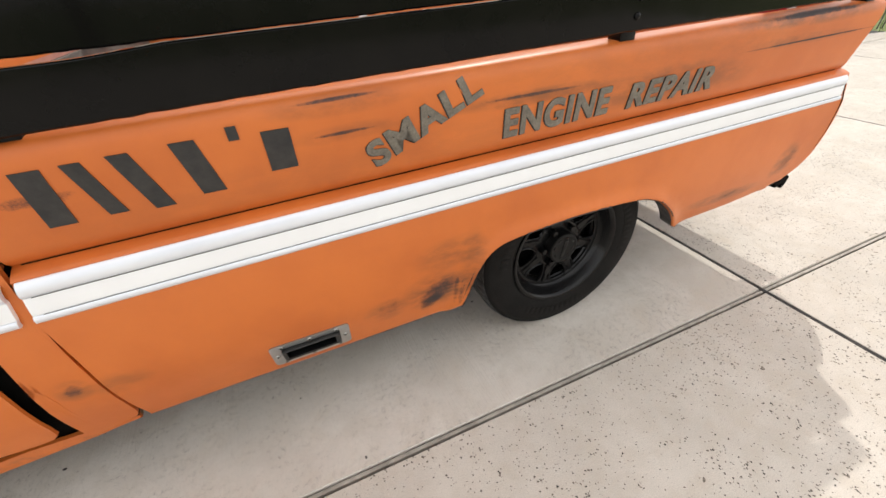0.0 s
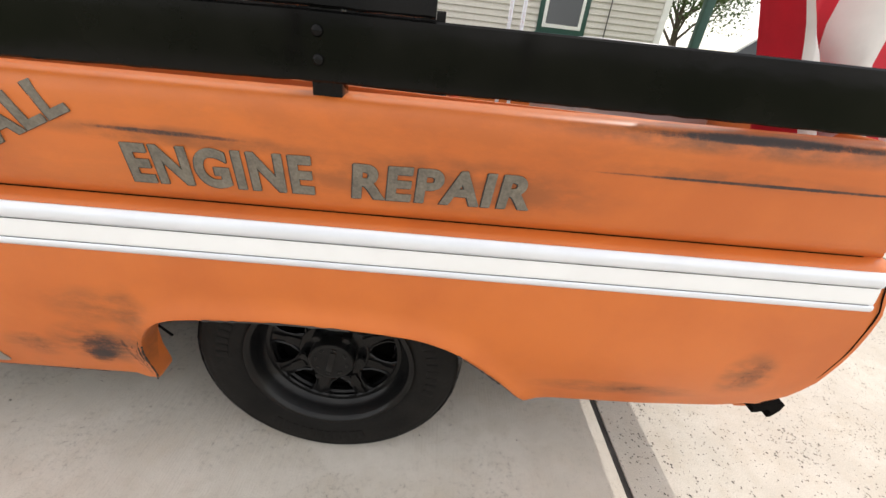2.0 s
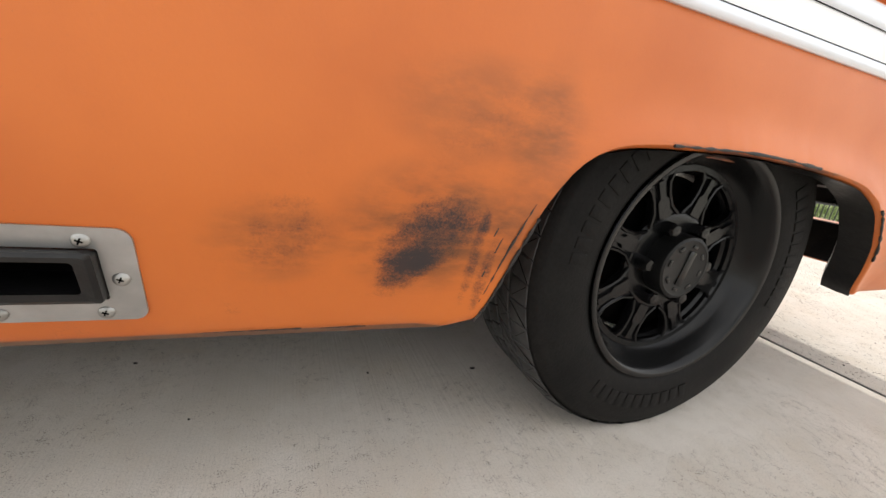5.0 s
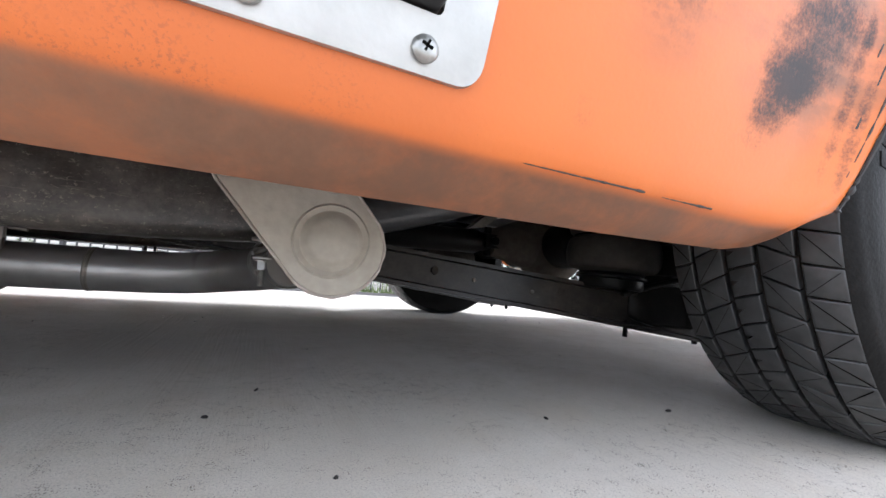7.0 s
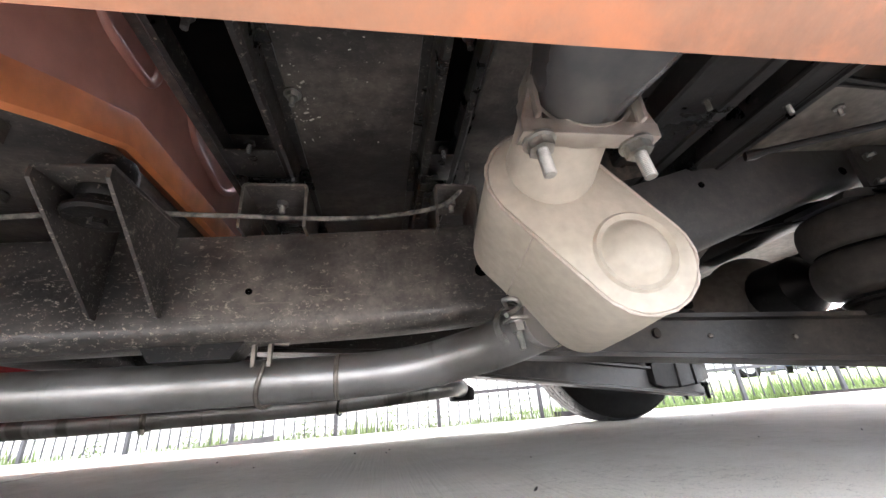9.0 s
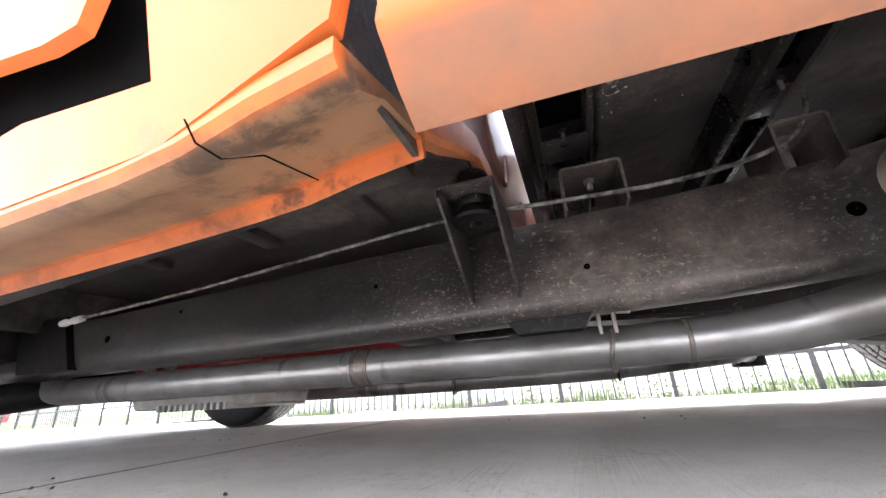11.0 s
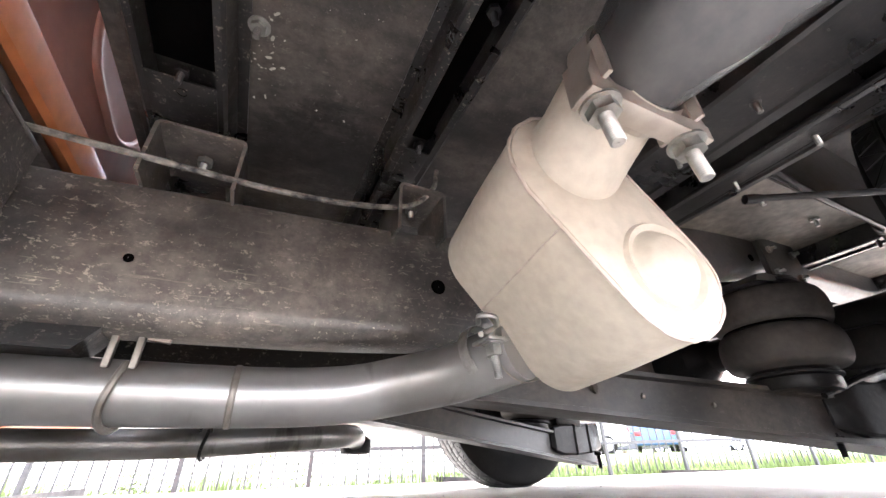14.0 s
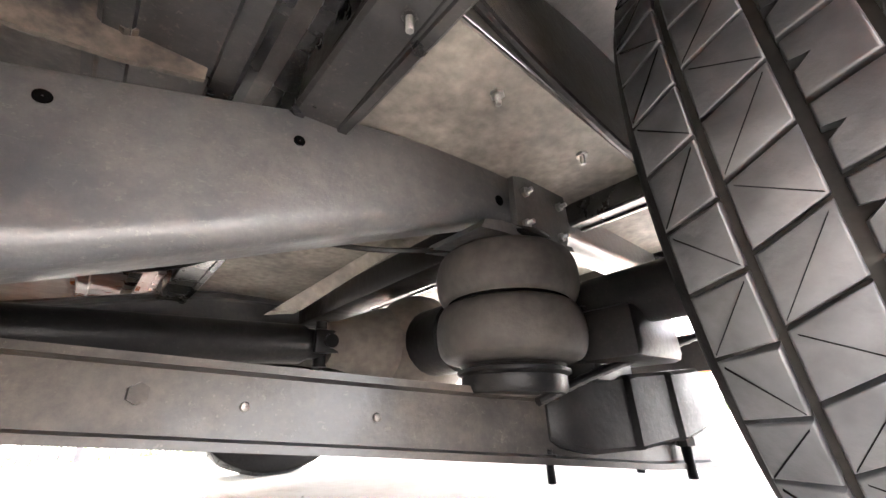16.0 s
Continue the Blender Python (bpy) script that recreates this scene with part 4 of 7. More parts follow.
def build_wheel(name):
    """A wheel with its axle along y, its outer face towards -y, centred on the tread."""
    w = new(name)
    turn = Matrix.Rotation(radians(90), 4, "X")  # profile height runs to -y
    tyre = part("tyre", lathe([(0.203, 0.086), (0.210, 0.096), (0.220, 0.102), (0.240, 0.1065), (0.268, 0.108), (0.292, 0.1055), (0.299, 0.1025), (0.304, 0.1025), (0.310, 0.099), (0.317, 0.093),
                               (0.322, 0.086), (0.3225, 0.076), (0.3225, -0.076), (0.322, -0.086), (0.317, -0.093), (0.310, -0.099), (0.292, -0.1055), (0.268, -0.108), (0.240, -0.1065),
                               (0.218, -0.101), (0.203, -0.090), (0.196, -0.084), (0.19, 0.0)], 112, turn, closed=True), RUBBER, w, "black rubber road tyre")
    # tread: five ribs of sliced blocks with open grooves between them
    ribs = [(-0.092, -0.0605, 54, 0.22, 0, True), (-0.0555, -0.0205, 54, 0.42, 1, True), (-0.0145, 0.0145, 54, -0.2, 0, False), (0.0205, 0.0555, 54, -0.42, 1, True), (0.0605, 0.092, 54, -0.22, 0, True)]
    verts, faces, slits, slit_faces = [], [], [], []

    def prism(outline):
        base, n = len(verts), len(outline)
        cy, ca = sum(o[0] for o in outline) / n, sum(o[1] for o in outline) / n
        wy, wa = max(o[0] for o in outline) - min(o[0] for o in outline), (max(o[1] for o in outline) - min(o[1] for o in outline)) * R_TYRE
        for r, cut in ((R_TYRE - 0.011, 0.0), (R_TYRE - 0.0016, 0.0), (R_TYRE - 0.0004, 0.0007), (R_TYRE, 0.0018)):
            for yy, aa in outline:
                rr = r - (0.009 * max(0.0, (abs(yy) - 0.06) / 0.031) ** 2 if r > R_TYRE - 0.005 else 0.0)
                ang = ca + (aa - ca) * (1 - 2 * cut / wa)
                verts.append((rr * math.sin(ang), cy + (yy - cy) * (1 - 2 * cut / wy), rr * math.cos(ang)))
        faces.append(tuple(base + 3 * n + k for k in range(n)))
        for lay in (0, n, 2 * n):
            for k in range(n):
                faces.append((base + lay + k, base + lay + (k + 1) % n, base + lay + n + (k + 1) % n, base + lay + n + k))

    for y0, y1, count, skew, phase, sliced in ribs:
        step = 2 * math.pi / count
        for i in range(count):
            a0 = step * (i + 0.5 * phase)
            g = 0.034 * step if sliced else 0.04 * step

            def corner(yy, aa):
                return yy, aa + skew * step * ((yy - (y0 + y1) / 2) / (y1 - y0))

            c00, c10, c11, c01 = corner(y0, a0 + g), corner(y1, a0 + g), corner(y1, a0 + step - g), corner(y0, a0 + step - g)
            if not sliced:
                notch = corner(y1 - 0.009, a0 + step * 0.55)
                prism([c00, c10, corner(y1, a0 + step * 0.42), notch, corner(y1, a0 + step * 0.62), c11, c01])
                continue
            if i % 2:
                c00, c10, c11, c01 = c10, c00, c01, c11
            prism([c00, c10, c11, c01])
            # a thin raised black sliver stands for a shaded slit along part of the diagonal
            p0, p1 = Vector(c00).lerp(Vector(c11), 0.05), Vector(c00).lerp(Vector(c11), 0.90)
            base = len(slits)
            for (yy, aa), da in ((p0, -1), (p1, -1), (p1, 1), (p0, 1)):
                rr = R_TYRE + 0.0002 - 0.009 * max(0.0, (abs(yy) - 0.06) / 0.031) ** 2
                for r in (rr, rr - 0.003):
                    slits.append((r * math.sin(aa + da * 0.0011), yy, r * math.cos(aa + da * 0.0011)))
            slit_faces.append((base, base + 2, base + 4, base + 6))
            slit_faces.extend((base + a, base + b, base + b + 1, base + a + 1) for a, b in ((0, 2), (2, 4), (4, 6), (6, 0)))
    me = mesh_of("tread", verts, faces, smooth=False)
    bm = bmesh.new()
    bm.from_mesh(me)
    part("tread", bm, TREAD, tyre, "dusty tread blocks", kind="stuff", smooth_angle=50)
    bm = bmesh.new()
    bm.from_mesh(mesh_of("tread_slit", slits, slit_faces, smooth=False))
    part("tread_slit", bm, DEEP_BLACK, tyre, "thin black slivers standing in for shaded slits in the blocks", kind="stuff")
    part("groove_base", lathe([(0.3215, 0.0865), (0.3234, 0.076), (0.3234, -0.076), (0.3215, -0.0865)], 112, turn, caps=False), GROOVE, tyre, "dusty bottoms of the tread grooves")
    # raised bars where the sidewall carries its moulded marks
    mark = bmesh.new()
    add_box(mark, (-0.0085, -0.0010, -0.014), (0.0085, 0.002, 0.014), 0.0006)
    first = None
    for a0, a1 in ((40, 96), (150, 205), (262, 318)):
        for a in np.arange(a0, a1, 5.2):
            ob = part("sidewall_mark", mark, RUBBER, tyre) if first is None else new("sidewall_mark", first.data)
            first = first or ob
            ob.parent = tyre
            ob.matrix_basis = Matrix.Rotation(radians(float(a)), 4, "Y") @ Matrix.Translation((0, -0.1078, 0.258))
    rim = part("rim", lathe([(0.196, 0.082), (0.205, 0.094), (0.2115, 0.1005), (0.2115, 0.1032), (0.2095, 0.1045), (0.203, 0.1040), (0.199, 0.1015), (0.1945, 0.092), (0.186, 0.072), (0.180, 0.057), (0.170, 0.048), (0.162, 0.042),
                             (0.168, 0.0), (0.18, -0.08), (0.196, -0.092), (0.196, -0.098), (0.188, -0.098), (0.175, -0.08), (0.160, 0.0), (0.158, 0.036), (0.162, 0.042)], 96, turn, caps=False), RIM_BLACK, w, "satin black steel rim")
    part("spoke_ring", lathe([(0.162, 0.034), (0.162, 0.050), (0.165, 0.054), (0.175, 0.054), (0.179, 0.048), (0.179, 0.034)], 72, turn, closed=True), RIM_BLACK, rim)
    for k in range(8):
        a = Matrix.Rotation(radians(45 * k + 4), 4, "Y")
        bm = bmesh.new()
        add_slab(bm, [(-0.029, 0.088), (0.029, 0.088), (0.020, 0.108), (0.0185, 0.130), (0.021, 0.150), (0.029, 0.164), (-0.029, 0.164), (-0.021, 0.150), (-0.0185, 0.130), (-0.020, 0.108)], 0.014, a @ Matrix.Translation((0, -0.050, 0)))
        for s in (-1, 1):  # rolled lips of the windows on either side
            add_tube(bm, [a @ Vector((s * x, -0.0515, z)) for x, z in ((0.031, 0.086), (0.0195, 0.107), (0.0175, 0.130), (0.020, 0.150), (0.031, 0.1635), (0.046, 0.160))], 0.0036, 6)
        add_slab(bm, [(-0.012, 0.090), (0.012, 0.090), (0.012, 0.124), (0.006, 0.130), (0.006, 0.160), (-0.006, 0.160), (-0.006, 0.130), (-0.012, 0.124)], 0.006, a @ Matrix.Translation((0, -0.0555, 0)))
        part("spoke", bm, RIM_BLACK, rim)
    part("hub_disc", lathe([(0.0005, 0.052), (0.055, 0.052), (0.078, 0.054), (0.090, 0.052), (0.096, 0.046), (0.096, 0.036), (0.0005, 0.036)], 48, turn, caps=False), RIM_BLACK, rim)
    part("brake_drum", lathe([(0.0005, 0.020), (0.14, 0.020), (0.152, 0.014), (0.152, -0.05), (0.0005, -0.05)], 48, turn, caps=False), DEEP_BLACK, rim)
    for k in range(6):
        a = radians(60 * k + 18)
        bm = bmesh.new()
        at = Vector((0.073 * math.sin(a), -0.053, 0.073 * math.cos(a)))
        hexnut(bm, at, (0, -1, 0), 0.0125, 0.020)
        add_lathe(bm, [(0.0125, 0.020), (0.010, 0.025), (0.0005, 0.026)], 6, Matrix.Translation(at) @ turn)
        part("lug_nut", bm, RIM_BLACK, rim)
    cap = part("centre_cap", lathe([(0.058, 0.050), (0.058, 0.082), (0.056, 0.087), (0.051, 0.0885), (0.048, 0.0875), (0.0005, 0.089)], 48, turn, caps=False), CAP_BLACK, rim, "black centre cap")
    bm = bmesh.new()
    for k in range(8):
        m = Matrix.Rotation(radians(45 * k), 4, "Y") @ Matrix.Translation((0, -0.088, 0.040))
        add_box(bm, (-0.006, -0.001, -0.003), (0.006, 0.001, 0.003), 0.0005, m)
    part("cap_mark", bm, RIM_BLACK, cap, "raised plain bars on the cap", kind="stuff")
    part("cap_bar", box((-0.008, -0.0905, -0.032), (0.008, -0.088, 0.032), 0.0010), RIM_BLACK, cap, "black raised plain bar on the cap")
    return w


rear_wheel = build_wheel("wheel")
rear_wheel.parent = truck
rear_wheel.matrix_basis = pose(-0.006, 0.170, 0.3275, 0, 12, 0)
for x, y, turned, spin in ((0.0, 2 * YC - 0.180, 180, 40), (-2.93, 0.215, 0, 70), (-2.93, 2 * YC - 0.215, 180, 25)):
    copy_thing(rear_wheel, pose(x, y, 0.329, 0, spin, turned))

# ---- frame ----
RAIL_Y = [(-3.3, 0.58), (-2.3, 0.575), (-0.85, 0.566), (-0.70, 0.560), (-0.45, 0.532), (-0.16, 0.506), (0.05, 0.500), (1.05, 0.500)]
RAIL_TOP = [(-3.3, 0.30), (-2.25, 0.322), (-1.95, 0.334), (-1.57, 0.350), (-1.28, 0.356), (-1.08, 0.362), (-0.90, 0.370), (-0.76, 0.392), (-0.63, 0.426), (-0.51, 0.458), (-0.42, 0.484), (-0.33, 0.498), (-0.25, 0.5035), (-0.18, 0.5045), (1.05, 0.5045)]
RAIL_BOT = [(-3.3, 0.18), (-2.25, 0.192), (-1.8, 0.191), (-1.3, 0.196), (-1.0, 0.204), (-0.86, 0.214), (-0.72, 0.236), (-0.60, 0.272), (-0.50, 0.306), (-0.42, 0.334), (-0.33, 0.366), (-0.25, 0.394), (-0.19, 0.415), (-0.1, 0.43), (1.05, 0.43)]


def rail(far):
    """A pressed C-section rail that rises over the axle."""
    xs = list(np.linspace(-3.3, -0.95, 30)) + list(np.linspace(-0.9, -0.1, 36)) + [0.0, 0.2, 0.6, 1.05]
    bm, rings = bmesh.new(), []
    for x in xs:
        y, zt, zb = interp(x, RAIL_Y), interp(x, RAIL_TOP), interp(x, RAIL_BOT)
        sec = [(y + 0.055, zt), (y + 0.010, zt), (y + 0.004, zt - 0.002), (y, zt - 0.008), (y, zb + 0.026), (y + 0.0015, zb + 0.017), (y + 0.0065, zb + 0.0085), (y + 0.015, zb + 0.0025), (y + 0.025, zb), (y + 0.055, zb),
               (y + 0.055, zb + 0.005), (y + 0.025, zb + 0.006), (y + 0.012, zb + 0.012), (y + 0.005, zb + 0.026), (y + 0.005, zt - 0.012), (y + 0.010, zt - 0.006), (y + 0.055, zt - 0.005)]
        rings.append([bm.verts.new((x, 2 * YC - yy if far else yy, z)) for yy, z in sec])
    n = len(rings[0])
    for a, b in zip(rings, rings[1:]):
        for j in range(n):
            bm.faces.new((a[j], a[(j + 1) % n], b[(j + 1) % n], b[j]))
    bm.faces.new(rings[0])
    bm.faces.new(rings[-1][::-1])
    return bm


near_rail = part("frame_rail", rail(False), FRAME, truck, "black undercoated frame rail with chipped dirt")
part("frame_rail", rail(True), FRAME, truck, "black undercoated frame rail with chipped dirt")
# drilled holes in the web, flat black discs standing for their shade
for hx, hz, r in ((-1.205, 0.267, 0.0048), (-0.865, 0.291, 0.0105), (-1.569, 0.288, 0.004), (-2.27, 0.262, 0.008), (-0.708, 0.319, 0.008), (-0.631, 0.395, 0.006), (-0.449, 0.432, 0.006), (-0.163, 0.451, 0.008), (-2.05, 0.30, 0.004)):
    y = interp(hx, RAIL_Y)
    part("hole", lathe([(r, -0.0008), (r * 0.95, 0.0012), (0.0005, 0.0012)], 16, Matrix.Translation((hx, y - 0.0004, hz)) @ Matrix.Rotation(radians(90), 4, "X"), caps=False), DEEP_BLACK, near_rail)
# welded notch plate over the axle, with its studs
notch = part("notch_plate", slab([(-0.154, 0.396), (-0.151, 0.488), (-0.12, 0.496), (-0.013, 0.500), (-0.010, 0.44), (-0.035, 0.391)], 0.010, Matrix.Translation((0, 0.486, 0))), FRAME_REAR, truck, "black welded frame plate")
for x, z in ((-0.128, 0.467), (-0.037, 0.472), (-0.045, 0.415), (-0.135, 0.412)):
    bm = bmesh.new()
    hexnut(bm, (x, 0.486, z), (0, -1, 0), 0.008, 0.006)
    stud(bm, (x, 0.480, z), (0, -1, 0), 0.004, 0.010, 8)
    part("stud", bm, ZINC, notch)
part("spring_seat", slab([(-0.235, 0.378), (-0.225, 0.392), (-0.19, 0.400), (-0.02, 0.404), (-0.015, 0.396), (-0.12, 0.389), (-0.20, 0.382)], 0.11, Matrix.Translation((0, 0.482, 0))), FRAME_REAR, truck, "black upper air spring bracket")

# cab mount bracket, with its two gussets and rubber
mount = new("cab_mount")
mount.parent = truck
for x in (-1.389, -1.313):
    bm = bmesh.new()
    a = [(x - 0.002, 0.412, 0.366), (x - 0.002, 0.565, 0.366), (x - 0.002, 0.565, 0.232), (x - 0.002, 0.555, 0.232), (x - 0.002, 0.412, 0.352)]
    v0 = [bm.verts.new(q) for q in a]
    v1 = [bm.verts.new((q[0] + 0.0045, q[1], q[2])) for q in a]
    bm.faces.new(v0)
    bm.faces.new(v1[::-1])
    for i in range(5):
        bm.faces.new((v0[i], v0[(i + 1) % 5], v1[(i + 1) % 5], v1[i]))
    part("gusset", bm, FRAME, mount)
part("mount_plate", box((-1.391, 0.411, 0.364), (-1.309, 0.565, 0.369), 0.001), FRAME, mount)
part("rubber_biscuit", lathe([(0.0005, 0.0), (0.034, 0.0), (0.037, 0.004), (0.036, 0.009), (0.028, 0.013), (0.026, 0.022), (0.030, 0.028), (0.030, 0.036), (0.0005, 0.036)], 28, Matrix.Translation((-1.350, 0.47, 0.330)), caps=False), CHASSIS, mount, "black rubber body mount")
part("rubber_biscuit", lathe([(0.0005, 0.0), (0.029, 0.0), (0.029, 0.025), (0.024, 0.04), (0.0005, 0.04)], 28, Matrix.Translation((-1.350, 0.47, 0.369)), caps=False), CHASSIS, mount, "black rubber body mount")
bm = bmesh.new()
hexnut(bm, (-1.350, 0.47, 0.331), (0, 0, -1), 0.010, 0.008)
part("nut", bm, CHASSIS, mount)

# bed brackets on the rail: folded straps
for x0, x1, zt in ((-1.222, -1.128, 0.425), (-0.935, -0.865, 0.428)):
    y0 = 0.535
    bm = slab([(x0, 0.352), (x0, zt - 0.006), (x0 + 0.002, zt - 0.002), (x0 + 0.006, zt), (x1 - 0.006, zt), (x1 - 0.002, zt - 0.002), (x1, zt - 0.006), (x1, 0.352),
               (x1 - 0.004, 0.352), (x1 - 0.004, zt - 0.006), (x1 - 0.007, zt - 0.004), (x0 + 0.007, zt - 0.004), (x0 + 0.004, zt - 0.006), (x0 + 0.004, 0.352)], 0.10, Matrix.Translation((0, y0, 0)))
    b = part("bed_bracket", bm, FRAME, truck, "black folded bed mount strap")
    bm = bmesh.new()
    hexnut(bm, ((x0 + x1) / 2, y0 + 0.05, zt - 0.004), (0, 0, -1), 0.009, 0.008)
    stud(bm, ((x0 + x1) / 2, y0 + 0.05, zt - 0.012), (0, 0, -1), 0.005, 0.012, 8)
    part("nut", bm, ZINC, b)
bm = bmesh.new()
add_slab(bm, [(-0.672, 0.425), (-0.668, 0.478), (-0.62, 0.496), (-0.56, 0.503), (-0.540, 0.500), (-0.540, 0.452), (-0.60, 0.436)], 0.005, Matrix.Translation((0, 0.527, 0)))
add_slab(bm, [(-0.668, 0.474), (-0.668, 0.478), (-0.62, 0.496), (-0.56, 0.503), (-0.540, 0.500), (-0.56, 0.498), (-0.62, 0.491)], 0.06, Matrix.Translation((0, 0.527, 0)))
br = part("rusty_bracket", bm, RUST, truck, "rusty bed mount bracket")
bm = bmesh.new()
hexnut(bm, (-0.60, 0.527, 0.470), (0, -1, 0), 0.010, 0.007)
part("nut", bm, RUST, br)

# ---- bed cross sills, underside ----


def hat_sill(x0, x1, y0=0.10, y1=1.84, z0=0.462, z1=0.5055, hollow=0.030, wide=0.5):
    """A folded hat-section cross sill."""
    c, w = (x0 + x1) / 2, (x1 - x0) / 2
    out = [(-w - 0.016, z1), (-w - 0.016, z1 - 0.003), (-w - 0.003, z1 - 0.003), (-w, z0 + 0.004), (-w + 0.004, z0), (-w * (wide + 0.02), z0), (-w * (wide - 0.02), z0 + hollow), (w * (wide - 0.02), z0 + hollow), (w * (wide + 0.02), z0), (w - 0.004, z0), (w, z0 + 0.004), (w + 0.003, z1 - 0.003), (w + 0.016, z1 - 0.003), (w + 0.016, z1)]
    return slab([(c + a, b) for a, b in out], y1 - y0, Matrix.Translation((0, y0, 0)))


for x0, x1 in ((-1.252, -1.160), (-0.952, -0.892), (-0.618, -0.512), (-0.462, -0.396), (0.02, 0.07), (0.40, 0.46), (0.80, 0.86)):
    inset = 0.36 if WELL[0] < (x0 + x1) / 2 < WELL[1] else 0.10
    wide = 0.74 if x0 < -1 else 0.56
    sill = part("cross_sill", hat_sill(x0, x1, inset, 2 * YC - inset, 0.462, 0.5055, 0.030 if x0 < -0.7 else 0.004, wide), SILL_BLACK, truck, "black folded cross sill")
    c, w = (x0 + x1) / 2, (x1 - x0) / 2
    if x0 < -0.7:
        part("sill_end", box((c - w * (wide + 0.04), 0.505, 0.4605), (c + w * (wide + 0.04), 0.575, 0.4645), 0.0015), SILL_BLACK, sill)
        # the hollow's shade is painted as a black strip
        part("sill_shade", box((c - w * (wide - 0.03), inset + 0.002, 0.4885), (c + w * (wide - 0.03), 0.504, 0.4915)), DEEP_BLACK, sill, "black strip standing in for the shade in the sill's hollow")
        part("hole", lathe([(0.0055, -0.0008), (0.005, 0.0012), (0.0005, 0.0012)], 14, Matrix.Translation((c, 0.522, 0.4600)), caps=False), DEEP_BLACK, sill)
    for y in ((0.26, 0.37) if x0 > -0.7 else (0.30, 0.5)):
        if y > inset:
            bm = bmesh.new()
            hexnut(bm, ((x0 + x1) / 2, y, 0.472), (0, 0, -1), 0.0075, 0.006)
            stud(bm, ((x0 + x1) / 2, y, 0.466), (0, 0, -1), 0.0038, 0.016, 8)
            part("bolt", bm, SILL_BLACK if x0 < -0.7 else ZINC, sill)
for x, y in ((-1.136, 0.434), (-0.282, 0.40), (-0.10, 0.40)):
    bm = bmesh.new()
    add_lathe(bm, [(0.0005, -0.002), (0.012, -0.002), (0.0115, 0.0), (0.0005, 0.001)], 18, Matrix.Translation((x, y, 0.504)))
    hexnut(bm, (x, y, 0.503), (0, 0, -1), 0.0085, 0.007)
    stud(bm, (x, y, 0.497), (0, 0, -1), 0.004, 0.014, 8)
    part("floor_bolt", bm, ZINC, truck, "zinc-plated floor bolt and washer")
# pale paint splashes on the floor near the front bolt
rng = np.random.default_rng(31)
bm = bmesh.new()
for i in range(90):
    x, y = (-1.135 + rng.normal(0, 0.020), 0.47 + rng.normal(0, 0.06)) if i < 50 else (rng.uniform(-1.14, -0.97), rng.uniform(0.2, 0.55))
    r = (0.0005 + 0.0016 * rng.random() ** 2) * (1.0 if i < 50 else 0.6)
    bmesh.ops.create_icosphere(bm, subdivisions=1, radius=r, matrix=Matrix.Translation((x, y, 0.5058)) @ Matrix.Rotation(rng.uniform(0, 3.1), 4, "Z") @ Matrix.Diagonal((rng.uniform(0.6, 1.2), rng.uniform(0.8, 2.6), 0.4, 1)))
part("paint_splash", bm, FLAKE, truck, "pale paint splashes on the floor's underside", kind="stuff")
# longitudinal braces above the wheel: two thin rods with a spacer
for dx in (0.0, 0.045):
    part("brace_rod", tube([(-0.47 + dx, 0.10, 0.470), (-0.455 + dx, 0.52, 0.470)], 0.0045, 8), CHASSIS, truck, "thin black brace rod")
for y in (0.16, 0.30):
    part("rod_spacer", tube([(-0.468, y, 0.470), (-0.420, y, 0.470)], 0.003, 6), CHASSIS, truck)
part("stay_rod", tube([(-0.662, 0.279, 0.302), (-0.655, 0.275, 0.302), (-0.648, 0.270, 0.302), (-0.45, 0.158, 0.300)], 0.0035, 10, radii=[0.005, 0.0055, 0.0035, 0.0035]), CHASSIS, truck, "thin black stay rod")

# wheelhouse over the tyre: floor edge flange, inner wall and crown
bm = bmesh.new()
prev = None
for i in range(25):
    a = math.pi * i / 24
    x, z = 0.03 - 0.43 * math.cos(a), 0.506 + 0.20 * math.sin(a)
    cur = [bm.verts.new((x, y, z)) for y in (0.075, 0.20, 0.355)]
    low = bm.verts.new((x, 0.356, 0.500))
    if prev:
        for j in range(2):
            bm.faces.new((prev[0][j], prev[0][j + 1], cur[j + 1], cur[j]))
        bm.faces.new((prev[0][2], prev[1], low, cur[2]))
    prev = (cur, low)
# black inner skin behind the arch
inner, cols = bmesh.new(), []
for x, z in [(-0.47, 0.262), (-0.44, 0.262)] + ARCH[::2] + [(0.53, 0.302)]:
    cols.append([inner.verts.new((x, side_y(x, z + dz) + off, z + dz)) for dz, off in ((0.012, 0.012), (0.05, 0.014), (0.11, 0.016), (0.17, 0.016))])
for c0, c1 in zip(cols, cols[1:]):
    for j in range(3):
        inner.faces.new((c0[j], c1[j], c1[j + 1], c0[j + 1]))
part("inner_skin", inner, CHASSIS, truck, "black undercoated inside of the bed side")
liner, prev = bmesh.new(), None
for x, z in [p for p in ARCH[::2] if p[0] > -0.33]:
    y = side_y(x, z)
    cur = [liner.verts.new((x, y + dy, z + dz)) for dy, dz in ((0.007, -0.0030), (0.030, -0.0022), (0.060, 0.0015), (0.062, 0.020))]
    if prev:
        for j in range(3):
            liner.faces.new((prev[j], cur[j], cur[j + 1], prev[j + 1]))
    prev = cur
part("arch_liner", liner, CHASSIS, truck, "black underside of the wheel arch lip")
part("wheelhouse", bm, UNDER, truck, "black wheel tub inside the bed")
